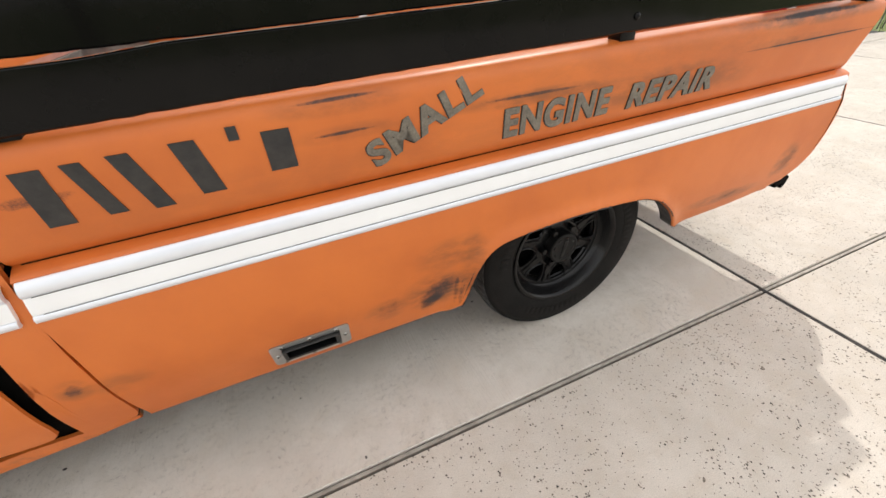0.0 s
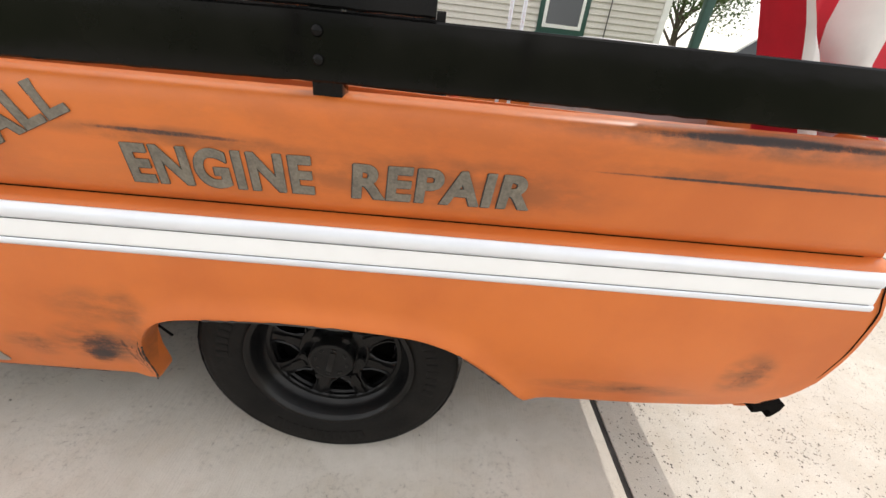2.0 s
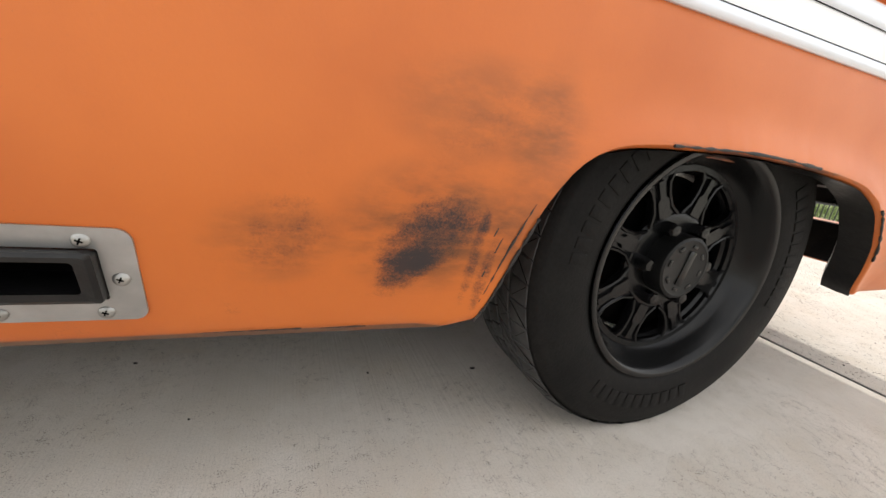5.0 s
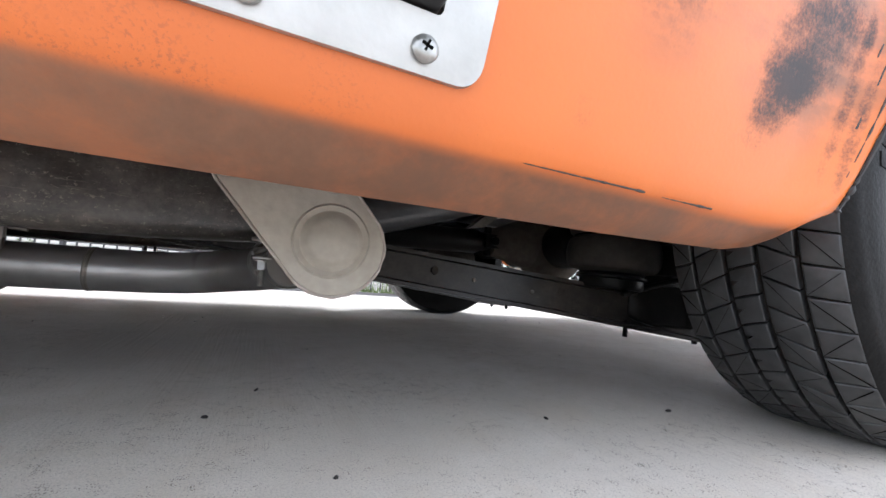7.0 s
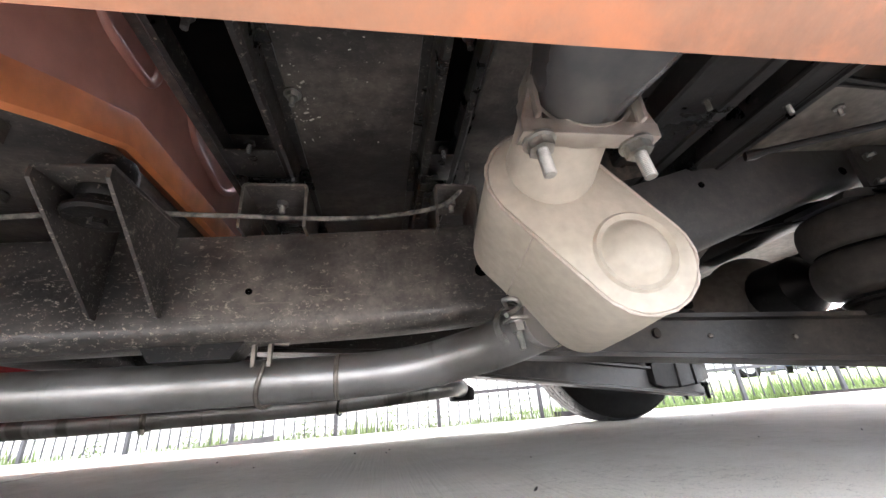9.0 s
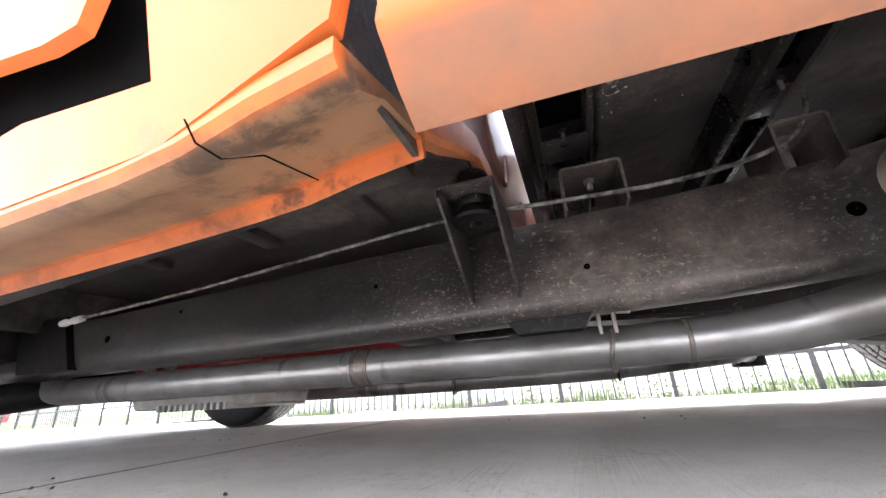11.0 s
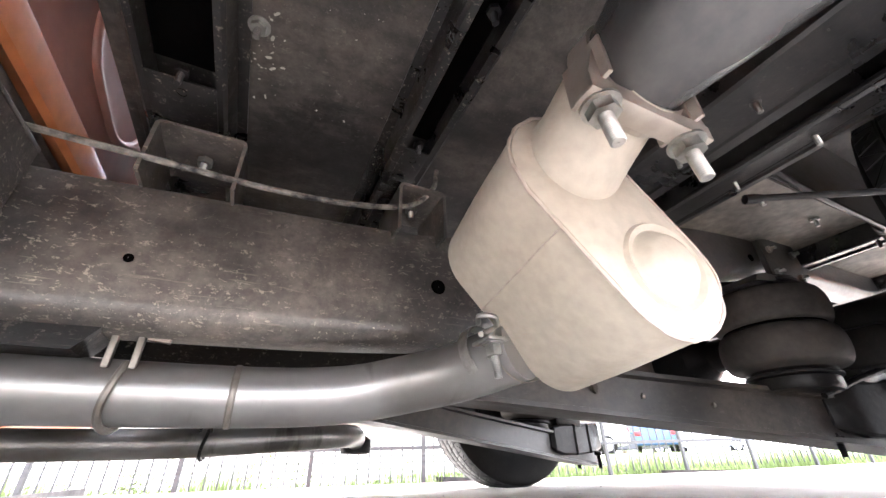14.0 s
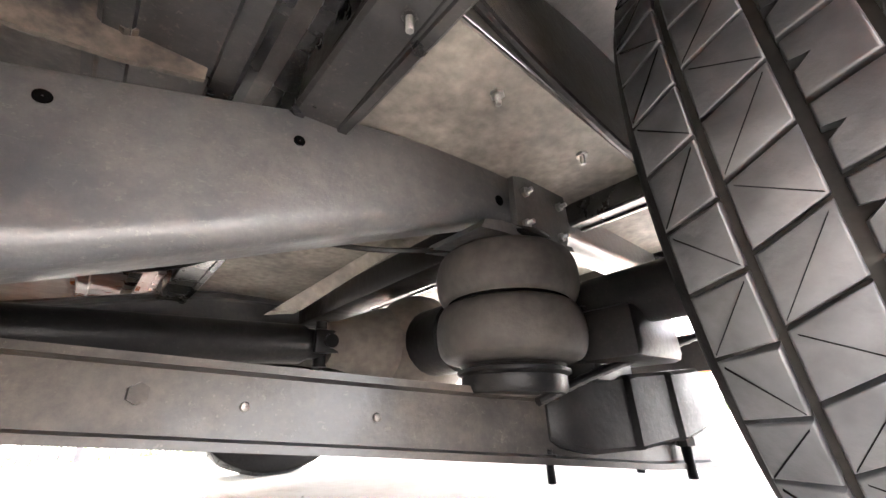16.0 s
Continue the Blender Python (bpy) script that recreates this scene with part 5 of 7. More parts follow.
part("floor_flange", tube(smooth_path([(-0.41, 0.335, 0.494), (-0.30, 0.345, 0.495), (-0.10, 0.352, 0.495), (0.20, 0.355, 0.495), (0.46, 0.355, 0.495)], 6), 0.006, 8), CHASSIS, truck, "rolled edge of the wheel tub")
part("floor_skin", box((-0.385, 0.362, 0.500), (1.07, 1.578, 0.5055)), TUB, truck, "grey dusty floor skin")

# ---- rear axle, arms and air springs ----
axle = part("rear_axle", tube([(0.03, y, 0.318) for y in (0.30, 0.42, 0.62, 0.76, 0.80, 1.14, 1.18, 1.32, 1.52, 1.64)], 0.04, 24, radii=[0.044, 0.042, 0.040, 0.040, 0.075, 0.075, 0.040, 0.040, 0.042, 0.044]), CHASSIS, truck, "black rear axle tube")
bm = bmesh.new()
bmesh.ops.create_uvsphere(bm, u_segments=28, v_segments=16, radius=0.13, matrix=Matrix.Translation((0.05, YC, 0.318)) @ Matrix.Diagonal((1.0, 0.85, 1.0, 1)))
add_tube(bm, [(-0.06, YC, 0.318), (-0.17, YC, 0.310), (-0.20, YC, 0.309)], 0.06, 20, radii=[0.085, 0.05, 0.045])
part("differential", bm, DIFF_DUST, axle, "dusty cast differential housing")
bm = bmesh.new()
for dy in (-0.034, 0.034):
    add_box(bm, (-0.235, YC + dy - 0.008, 0.285), (-0.180, YC + dy + 0.008, 0.331), 0.004)
add_tube(bm, [(-0.205, YC - 0.05, 0.308), (-0.205, YC + 0.05, 0.308)], 0.014, 12)
add_tube(bm, [(-0.205, YC, 0.262), (-0.205, YC, 0.354)], 0.014, 12)
part("universal_joint", bm, CHASSIS, axle, "black universal joint")
part("driveshaft", tube([(-0.19, YC, 0.309), (-0.235, YC, 0.306), (-0.25, YC, 0.305), (-1.45, YC, 0.262), (-1.6, YC, 0.258)], 0.04, 24, radii=[0.028, 0.030, 0.038, 0.038, 0.03]), CHASSIS, truck, "black driveshaft tube")


def loft(rings, cap0=True, cap1=True):
    bm = bmesh.new()
    vs = [[bm.verts.new(p) for p in r] for r in rings]
    for a, b in zip(vs, vs[1:]):
        for j in range(len(a)):
            k = (j + 1) % len(a)
            bm.faces.new((a[j], a[k], b[k], b[j]))
    if cap0:
        bm.faces.new(vs[0][::-1])
    if cap1:
        bm.faces.new(vs[-1])
    return bm


def arm_line(x):
    return 0.628 - 0.295 * (x + 0.303), 0.172 - 0.105 * (x + 0.35)


def trailing_arm(far):
    """A riveted I-section arm that runs forward and inward from the axle."""
    bm, rings = bmesh.new(), []
    xs = [0.235, 0.22, 0.10, 0.02, -0.1, -0.3, -0.6, -1.0, -1.4, -1.55]
    for x in xs:
        y, z = arm_line(x)
        hw = 0.040
        hh = interp(x, [(-1.55, 0.036), (-0.4, 0.040), (-0.1, 0.043), (0.1, 0.046), (0.235, 0.040)])
        sec = [(-hw, hh), (hw, hh), (hw, hh - 0.008), (hw - 0.014, hh - 0.011), (hw - 0.014, -hh + 0.011), (hw, -hh + 0.008), (hw, -hh), (-hw, -hh), (-hw, -hh + 0.008), (-hw + 0.014, -hh + 0.011), (-hw + 0.014, hh - 0.011), (-hw, hh - 0.008)]
        rings.append([bm.verts.new((x, 2 * YC - (y + a) if far else y + a, z + b)) for a, b in sec])
    n = len(rings[0])
    for a, b in zip(rings, rings[1:]):
        for j in range(n):
            bm.faces.new((a[j], a[(j + 1) % n], b[(j + 1) % n], b[j]))
    bm.faces.new(rings[0])
    bm.faces.new(rings[-1][::-1])
    return bm


def arm_end(far):
    """The cast block that carries the arm on under the axle."""
    secs = []
    for x, z0, z1, w in ((-0.075, 0.128, 0.190, 0.030), (-0.06, 0.118, 0.198, 0.043), (-0.02, 0.108, 0.206, 0.047), (0.05, 0.108, 0.210, 0.048), (0.056, 0.108, 0.210, 0.054), (0.066, 0.108, 0.210, 0.054), (0.072, 0.108, 0.212, 0.048),
                         (0.14, 0.114, 0.216, 0.048), (0.146, 0.114, 0.216, 0.054), (0.156, 0.114, 0.216, 0.054), (0.162, 0.114, 0.217, 0.048), (0.225, 0.130, 0.222, 0.048), (0.232, 0.138, 0.214, 0.044)):
        y = arm_line(x)[0]
        secs.append([Vector((x, 2 * YC - (y + a) if far else y + a, z)) for a, z in ((-w, z0 + 0.006), (-w + 0.006, z0), (w - 0.006, z0), (w, z0 + 0.006), (w, z1 - 0.006), (w - 0.006, z1), (-w + 0.006, z1), (-w, z1 - 0.006))])
    return loft(secs)


def saddle_block(far):
    """The saddle between the arm and the axle tube."""
    y = arm_line(0.05)[0]
    y0, y1 = y - 0.115, y + 0.045
    if far:
        y0, y1 = 2 * YC - y1, 2 * YC - y0
    bm = bmesh.new()
    add_box(bm, (-0.03, y0, 0.225), (0.13, y1, 0.300), 0.012)
    add_box(bm, (-0.02, y - 0.045 if not far else 2 * YC - y - 0.045, 0.200), (0.10, y + 0.045 if not far else 2 * YC - y + 0.045, 0.312), 0.010)
    return bm


def axle_bolt(x, y):
    bm = bmesh.new()
    stud(bm, (x, y, 0.118), (0, 0, -1), 0.008, 0.056, 10)
    hexnut(bm, (x, y, 0.120), (0, 0, -1), 0.014, 0.013)
    return bm


def air_spring(y, far):
    """A two-lobed bellows between its plates."""
    k = new("air_spring")
    k.parent = truck
    m = Matrix.Translation((-0.125, y, 0.222)) @ Matrix.Rotation(radians(2.5), 4, "Y")
    lobe = [(0.062, 0.0)]
    for z0 in (0.006, 0.083):
        for i in range(13):
            a = math.pi * (i / 12)
            lobe.append((0.084 + 0.0195 * math.sin(a) ** 0.7, z0 + 0.0365 * (1 - math.cos(a))))
    lobe.append((0.062, 0.166))
    part("bellows", lathe(lobe, 48, m), BAG, k, "grey-black rubber double bellows")
    part("girdle_ring", lathe([(0.080, 0.0), (0.0875, 0.002), (0.0875, 0.006), (0.080, 0.008)], 40, m @ Matrix.Translation((0, 0, 0.0785))), DEEP_BLACK, k)
    part("spring_base", lathe([(0.0005, -0.036), (0.066, -0.036), (0.070, -0.030), (0.070, -0.015), (0.0005, -0.0145)], 32, m, caps=False), CHASSIS, k, "black spring pedestal")
    for z in (-0.014, 0.166):
        part("bead_plate", lathe([(0.0005, 0.0), (0.070, 0.0), (0.076, 0.003), (0.076, 0.007), (0.068, 0.010), (0.072, 0.014), (0.0005, 0.014)], 40, m @ Matrix.Translation((0, 0, z)), caps=False), CHASSIS, k, "black steel bead plate")


for far in (False, True):
    part("trailing_arm", trailing_arm(far), DUSTY, truck, "dusty black trailing arm")
    block = part("axle_bracket", arm_end(far), CHASSIS, truck, "black ribbed axle bracket")
    part("axle_saddle", saddle_block(far), CHASSIS, truck, "black axle saddle")
    for x, y in ((0.184, 0.539), (0.161, 0.451)):
        part("axle_bolt", axle_bolt(x, 2 * YC - y if far else y), CHASSIS, block, "long black bolt")
    air_spring(2 * YC - 0.543 if far else 0.543, far)
# small fittings on the near arm
for x, r in ((-0.52, 0.010),):
    y, z = arm_line(x)
    bm = bmesh.new()
    hexnut(bm, (x, y - 0.026, z + 0.005), (0.28, -1, 0), r, 0.005)
    part("arm_bolt", bm, DUSTY, truck)
for x, z in ((-0.433, 0.181), (-0.303, 0.166)):
    y = arm_line(x)[0] - 0.0275
    part("rivet", lathe([(0.005, 0.0), (0.004, 0.003), (0.0005, 0.004)], 12, Matrix.Translation((x, y, z)) @ Matrix.Rotation(radians(90), 4, "X"), caps=False), CLAMP_STEEL, truck)
y, z = arm_line(-0.10)
bm = bmesh.new()
stud(bm, (-0.075, y - 0.030, 0.118), (0, 0, -1), 0.006, 0.040, 8)
hexnut(bm, (-0.075, y - 0.030, 0.112), (0, 0, -1), 0.011, 0.010)
part("level_stud", bm, CHASSIS, truck)
part("corrugated_hose", tube(smooth_path([(-0.13, 0.505, 0.176), (-0.02, 0.475, 0.212), (0.08, 0.435, 0.240), (0.17, 0.390, 0.268)], 10), 0.006, 10, radii=[0.0055 + 0.0012 * (i % 2) for i in range(31)]), CHASSIS, truck, "black corrugated hose")
part("air_line", tube(smooth_path([(-0.13, 0.56, 0.40), (-0.30, 0.60, 0.37), (-0.40, 0.72, 0.40), (-0.52, 0.90, 0.385), (-0.75, 0.92, 0.365)], 8), 0.004, 8), CHASSIS, truck, "black rubber air line")
part("diagonal_brace", slab([(-0.372, 0.318), (-0.325, 0.326), (-0.112, 0.500), (-0.156, 0.497)], 0.030, Matrix.Translation((0, 0.79, 0))), TUB, truck, "dusty grey flat brace")
part("frame_crossmember", box((-0.10, 0.56, 0.43), (-0.02, 1.38, 0.50), 0.01), CHASSIS, truck, "black frame crossmember")
part("frame_crossmember", box((-1.66, 0.60, 0.215), (-1.54, 1.34, 0.30), 0.012), CHASSIS, truck, "black frame crossmember")
part("frame_crossmember", box((0.60, 0.55, 0.42), (0.68, 1.39, 0.50), 0.01), CHASSIS, truck, "black frame crossmember")

# ---- exhaust ----
ex = new("exhaust")
ex.parent = truck
P_R = 0.0318
near_path = smooth_path([(-2.53, 0.655, 0.160), (-2.42, 0.645, 0.156), (-2.0, 0.638, 0.153), (-1.6, 0.638, 0.152), (-1.3, 0.636, 0.150), (-1.08, 0.628, 0.150), (-0.97, 0.605, 0.154), (-0.90, 0.560, 0.164), (-0.856, 0.515, 0.172), (-0.827, 0.450, 0.182)], 8)
near_pipe = part("pipe", tube(near_path, P_R, 28), PIPE, ex, "bare steel exhaust pipe with heat marks")
part("down_bend", tube(smooth_path([(-2.52, 0.654, 0.160), (-2.575, 0.662, 0.168), (-2.60, 0.67, 0.20), (-2.60, 0.68, 0.30), (-2.59, 0.70, 0.40)], 6), P_R, 24), PIPE, ex)


def clamp_band(x, y, z, w, r):
    bm = bmesh.new()
    m = Matrix.Translation((x, y, z)) @ Matrix.Rotation(radians(90), 4, "Y")
    add_lathe(bm, [(r, -w), (r + 0.003, -w), (r + 0.0035, -w + 0.003), (r + 0.0012, -w + 0.006), (r + 0.0012, w - 0.006), (r + 0.0035, w - 0.003), (r + 0.003, w), (r, w)], 40, m)
    return bm


part("band", clamp_band(-1.625, 0.638, 0.152, 0.016, P_R), CLAMP_STEEL, near_pipe, "bare steel slip joint band")
part("swaged_end", clamp_band(-1.655, 0.638, 0.152, 0.012, P_R), PIPE, near_pipe)
part("seam_ring", clamp_band(-1.085, 0.6285, 0.150, 0.0010, P_R - 0.0022), CLAMP_STEEL, near_pipe)


def hanger(x, y, z, top):
    """A rod hanger that loops under the pipe, with its two clips."""
    bm = bmesh.new()
    loop = [(x + 0.004 * math.sin(a * 2), y + (P_R + 0.0035) * math.sin(a), z - (P_R + 0.0035) * math.cos(a)) for a in np.linspace(-2.3, 2.3, 26)]
    add_tube(bm, loop, 0.0036, 8)
    for dx in (-0.012, 0.010):
        add_box(bm, (x + dx - 0.003, y - 0.031, z + 0.018), (x + dx + 0.003, y - 0.022, top), 0.001)
    add_tube(bm, [(x + 0.015, y - 0.026, z + 0.05), (x + 0.035, y - 0.026, z + 0.048)], 0.003, 6)
    return bm


part("hanger", hanger(-1.189, 0.635, 0.150, 0.212), CLAMP_STEEL, ex, "steel rod pipe hanger")
part("hanger_bracket", slab([(-1.345, 0.205), (-1.325, 0.178), (-1.225, 0.178), (-1.205, 0.205)], 0.05, Matrix.Translation((0, 0.585, 0))), CHASSIS, ex, "black hanger bracket")
far_path = smooth_path([(-2.5, 1.25, 0.135), (-2.1, 1.235, 0.133), (-1.6, 1.23, 0.132), (-1.2, 1.232, 0.136), (-0.95, 1.25, 0.150), (-0.82, 1.33, 0.16), (-0.76, 1.42, 0.165), (-0.74, 1.48, 0.155)], 8)
far_pipe = part("pipe", tube(far_path, 0.030, 24), PIPE, ex, "dark steel exhaust pipe")
part("band", clamp_band(-1.63, 1.230, 0.132, 0.007, 0.030), CLAMP_STEEL, far_pipe)
bm = bmesh.new()
hexnut(bm, (-1.63, 1.205, 0.105), (0, 0, -1), 0.008, 0.012)
part("nut", bm, CLAMP_STEEL, far_pipe)
part("hanger", hanger(-1.14, 1.234, 0.138, 0.20), CHASSIS, ex)
part("turned_tip", lathe([(0.030, 0.0), (0.046, 0.012), (0.048, 0.03), (0.045, 0.05), (0.038, 0.052), (0.030, 0.03), (0.0005, 0.03)], 28, Matrix.Translation((-0.735, 1.49, 0.172)) @ Matrix.Rotation(radians(180), 4, "X"), caps=False), CHASSIS, ex, "black turned-down exhaust tip")

# muffler: a flat-sided oval can, its end cap dished, with neck, boss and weld seams
A, B, MR = Vector((-0.8705, 0, 0.2895)), Vector((-0.7975, 0, 0.2025)), 0.0510
AX = (B - A).normalized()
PX = Vector((-AX.z, 0, AX.x))


def oval(grow, n=20):
    pts = []
    for c, base in ((A, math.pi / 2), (B, -math.pi / 2)):
        for i in range(n + 1):
            a = base + math.pi * i / n
            pts.append(c + (MR + grow) * (math.cos(a) * AX + math.sin(a) * PX))
    return pts


SKEW = 0.10  # the can stands a little askew


def at_y(pts, y, drop=0.0):
    v = (y - 0.294) / 0.158  # the can leans down and back
    return [p + Vector((0.020 * v, y - SKEW * (p.x + 0.815), drop - 0.010 * v)) for p in pts]


F_Y, B_Y = 0.294, 0.452
muf = part("muffler", loft([at_y(oval(-0.012), F_Y - 0.001), at_y(oval(-0.006), F_Y - 0.0005), at_y(oval(-0.0015), F_Y + 0.001), at_y(oval(0.0), F_Y + 0.004), at_y(oval(0.001), (F_Y + B_Y) / 2 - 0.01),
                            at_y(oval(0.001), (F_Y + B_Y) / 2 + 0.01), at_y(oval(0), B_Y - 0.004), at_y(oval(-0.003), B_Y), at_y(oval(-0.012), B_Y + 0.002)]), MUFFLER, ex, "dull silver oval muffler")
ring = oval(0.0005)
part("weld_seam", tube([p + Vector((0.0006 * math.sin(i * 2.1), F_Y + 0.002 + 0.0008 * math.sin(i * 1.3) - SKEW * (p.x + 0.815), 0.0006 * math.cos(i * 2.7))) for i, p in enumerate(ring + ring[:1])], 0.0024, 7, radii=[0.0016 + 0.0003 * (i % 3 == 0) for i in range(len(ring) + 1)]), WELD, muf, "uneven weld bead")
side = [p for p in (A + PX * (MR + 0.001), A - PX * (MR + 0.001))]
left = min(side, key=lambda p: p.x)
left = left + AX * 0.036
part("side_seam", tube([left + Vector((0.020 * (y - 0.294) / 0.158, y - SKEW * (left.x + 0.815), -0.010 * (y - 0.294) / 0.158)) for y in np.linspace(F_Y + 0.004, B_Y - 0.004, 24)], 0.001, 6, radii=[0.0006 + 0.0006 * (i % 3 == 1) for i in range(24)]), WELD, muf, "uneven weld bead")
Y_OUT = Matrix.Rotation(radians(90), 4, "X")
part("boss", lathe([(0.040, -0.001), (0.036, 0.004), (0.031, 0.0015), (0.0285, 0.0025), (0.024, 0.009), (0.0185, 0.0115), (0.0005, 0.0122)], 44, Matrix.Translation(B + Vector((-0.003, F_Y - SKEW * (B.x + 0.812), 0.005))) @ Matrix.Rotation(math.atan(-SKEW), 4, "Z") @ Y_OUT, caps=False), MUFFLER, muf, "pressed round boss")
NK = Vector((-0.857, 0, 0.329))
flare = []
for y, dx, dz, r in ((0.304, 0.0115, 0.010, 0.0440), (0.298, 0.0115, 0.011, 0.0435), (0.291, 0.0120, 0.014, 0.0428), (0.280, 0.0125, 0.021, 0.0422), (0.268, 0.0135, 0.029, 0.042), (0.256, 0.0140, 0.036, 0.042), (0.246, 0.0145, 0.0385, 0.042), (0.226, 0.0145, 0.0385, 0.042)):
    flare.append([Vector((A.x + dx + r * math.cos(q), y, A.z + dz + r * math.sin(q))) for q in np.linspace(0, 2 * math.pi, 45)[:-1]])
part("neck", loft(flare, False, False), MUFFLER, muf)
part("inlet_collar", lathe([(0.0322, -0.004), (0.0328, 0.0), (0.0328, 0.022), (0.034, 0.028)], 36, Matrix.Translation((-0.827, B_Y + 0.022, 0.182)) @ Y_OUT, caps=False), MUFFLER, muf)

# outlet tube from the neck to the slot in the side
rings = []
for i in range(15):
    v = i / 14
    y = 0.246 - 0.200 * v
    c = NK.lerp(Vector((-0.879, 0, 0.3265)), v)
    e = v * v * (3 - 2 * v)
    hx, hz = 0.0405 * (1 - e) + 0.076 * e, 0.0405 * (1 - e) + 0.0255 * e
    p = 2.0 + 7.0 * e
    r = []
    for s in range(40):
        a = 2 * math.pi * s / 40
        ca, sa = math.cos(a), math.sin(a)
        r.append(Vector((c.x + hx * math.copysign(abs(ca) ** (2 / p), ca), y, c.z + hz * math.copysign(abs(sa) ** (2 / p), sa))))
    rings.append(r)
part("outlet_tube", loft(rings, True, False), DUCT, ex, "black painted flattened outlet tube")

# saddle clamp round the joint: two lugs, a bar and threaded studs with nuts
clamp = new("saddle_clamp")
clamp.parent = ex
CY = 0.240
cx, cz = NK.x, NK.z
bm = bmesh.new()
add_lathe(bm, [(0.0425, -0.010), (0.0465, -0.010), (0.0465, 0.010), (0.0425, 0.010)], 44, Matrix.Translation((cx, CY, cz)) @ Y_OUT, closed=True)
part("ring", bm, SADDLE, clamp)
bm = bmesh.new()
zb = 0.281
add_box(bm, (cx - 0.058, CY - 0.013, zb), (cx + 0.058, CY - 0.009, zb + 0.012), 0.0012)
add_box(bm, (cx - 0.058, CY - 0.013, zb - 0.002), (cx + 0.058, CY + 0.004, zb + 0.002), 0.0012)
for s in (-1, 1):
    add_slab(bm, [(cx + s * 0.058, zb), (cx + s * 0.058, zb + 0.010), (cx + s * 0.046, zb + 0.045), (cx + s * 0.040, zb + 0.045), (cx + s * 0.040, zb + 0.010)], 0.004, Matrix.Translation((0, CY - 0.012, 0)))
    add_box(bm, (min(cx + s * 0.0425, cx + s * 0.0465), CY - 0.019, zb + 0.012), (max(cx + s * 0.0425, cx + s * 0.0465), CY + 0.017, zb + 0.050), 0.001)
part("saddle", bm, SADDLE, clamp, "grey steel clamp saddle")
for s in (-1, 1):
    bm = bmesh.new()
    x = cx + s * 0.0415
    d = Vector((0.08, -0.08, -1)).normalized()
    o = Vector((x, CY - 0.002, zb - 0.001))
    add_lathe(bm, [(0.0135, 0.0), (0.0135, 0.0025), (0.0005, 0.0025)], 20, Matrix.Translation(o) @ d.to_track_quat("Z", "Y").to_matrix().to_4x4())
    hexnut(bm, o + d * 0.002, d, 0.0108, 0.0085)
    stud(bm, o + d * 0.010, d, 0.0052, 0.024, 14)
    part("nut", bm, ZINC, clamp, "zinc-plated nut on a threaded stud")
# small band clamp at the inlet
bm = bmesh.new()
m = Matrix.Translation((-0.846, 0.492, 0.182)) @ Vector((0.35, -0.9, 0.25)).to_track_quat("Z", "Y").to_matrix().to_4x4()
add_lathe(bm, [(0.0318, -0.006), (0.0342, -0.006), (0.0342, 0.006), (0.0318, 0.006)], 36, m, closed=True)
add_box(bm, (-0.873, 0.436, 0.184), (-0.850, 0.470, 0.188), 0.0015)
add_tube(bm, smooth_path([(-0.868, 0.462, 0.207), (-0.874, 0.448, 0.210), (-0.862, 0.440, 0.208), (-0.854, 0.450, 0.202), (-0.864, 0.456, 0.196), (-0.874, 0.448, 0.191)], 5), 0.0030, 8)
add_lathe(bm, [(0.011, 0.0), (0.011, 0.002), (0.0005, 0.002)], 18, Matrix.Translation((-0.862, 0.447, 0.181)))
hexnut(bm, (-0.862, 0.447, 0.181), (0.05, -0.1, -1), 0.0085, 0.011)
stud(bm, (-0.8615, 0.446, 0.171), (0.05, -0.1, -1), 0.0042, 0.022, 10)
part("inlet_clamp", bm, ZINC, ex, "zinc-plated band clamp with its bolt")

# ---- plate round the outlet slot in the side ----


def plate_y(x, z):
    return side_y(x, z) - 0.003


def rounded(x0, x1, z0, z1, r, n=5):
    pts = []
    for cx_, cz_, a0 in ((x1 - r, z1 - r, 0), (x0 + r, z1 - r, 90), (x0 + r, z0 + r, 180), (x1 - r, z0 + r, 270)):
        for i in range(n + 1):
            a = radians(a0 + 90 * i / n)
            pts.append((cx_ + r * math.cos(a), cz_ + r * math.sin(a)))
    return pts


outer, inner = rounded(-0.982, -0.7745, 0.2735, 0.3735, 0.012), rounded(-0.955, -0.8005, 0.2985, 0.3535, 0.003)
bm = bmesh.new()
vo, vi = [bm.verts.new((x, plate_y(x, z), z)) for x, z in outer], [bm.verts.new((x, plate_y(x, z), z)) for x, z in inner]
for j in range(len(vo)):
    k = (j + 1) % len(vo)
    bm.faces.new((vo[j], vo[k], vi[k], vi[j]))
g = bmesh.ops.extrude_face_region(bm, geom=bm.faces[:])
bmesh.ops.translate(bm, vec=(0, 0.0026, 0), verts=[v for v in g["geom"] if isinstance(v, bmesh.types.BMVert)])
plate = part("outlet_plate", bm, PLATE, truck, "brushed aluminium plate screwed over the exhaust slot")
rim_out, rim_in = rounded(-0.954, -0.8015, 0.2995, 0.3525, 0.004), rounded(-0.944, -0.8145, 0.3105, 0.3435, 0.004)
mid = rounded(-0.951, -0.8055, 0.3035, 0.3490, 0.004)
rs = [[Vector((x, plate_y(x, z) + 0.010, z)) for x, z in rim_out], [Vector((x, plate_y(x, z) - 0.010, z)) for x, z in rim_out], [Vector((x, plate_y(x, z) - 0.013, z)) for x, z in mid],
      [Vector((x, plate_y(x, z) - 0.011, z)) for x, z in rim_in], [Vector((x, plate_y(x, z) + 0.060, z)) for x, z in rim_in]]
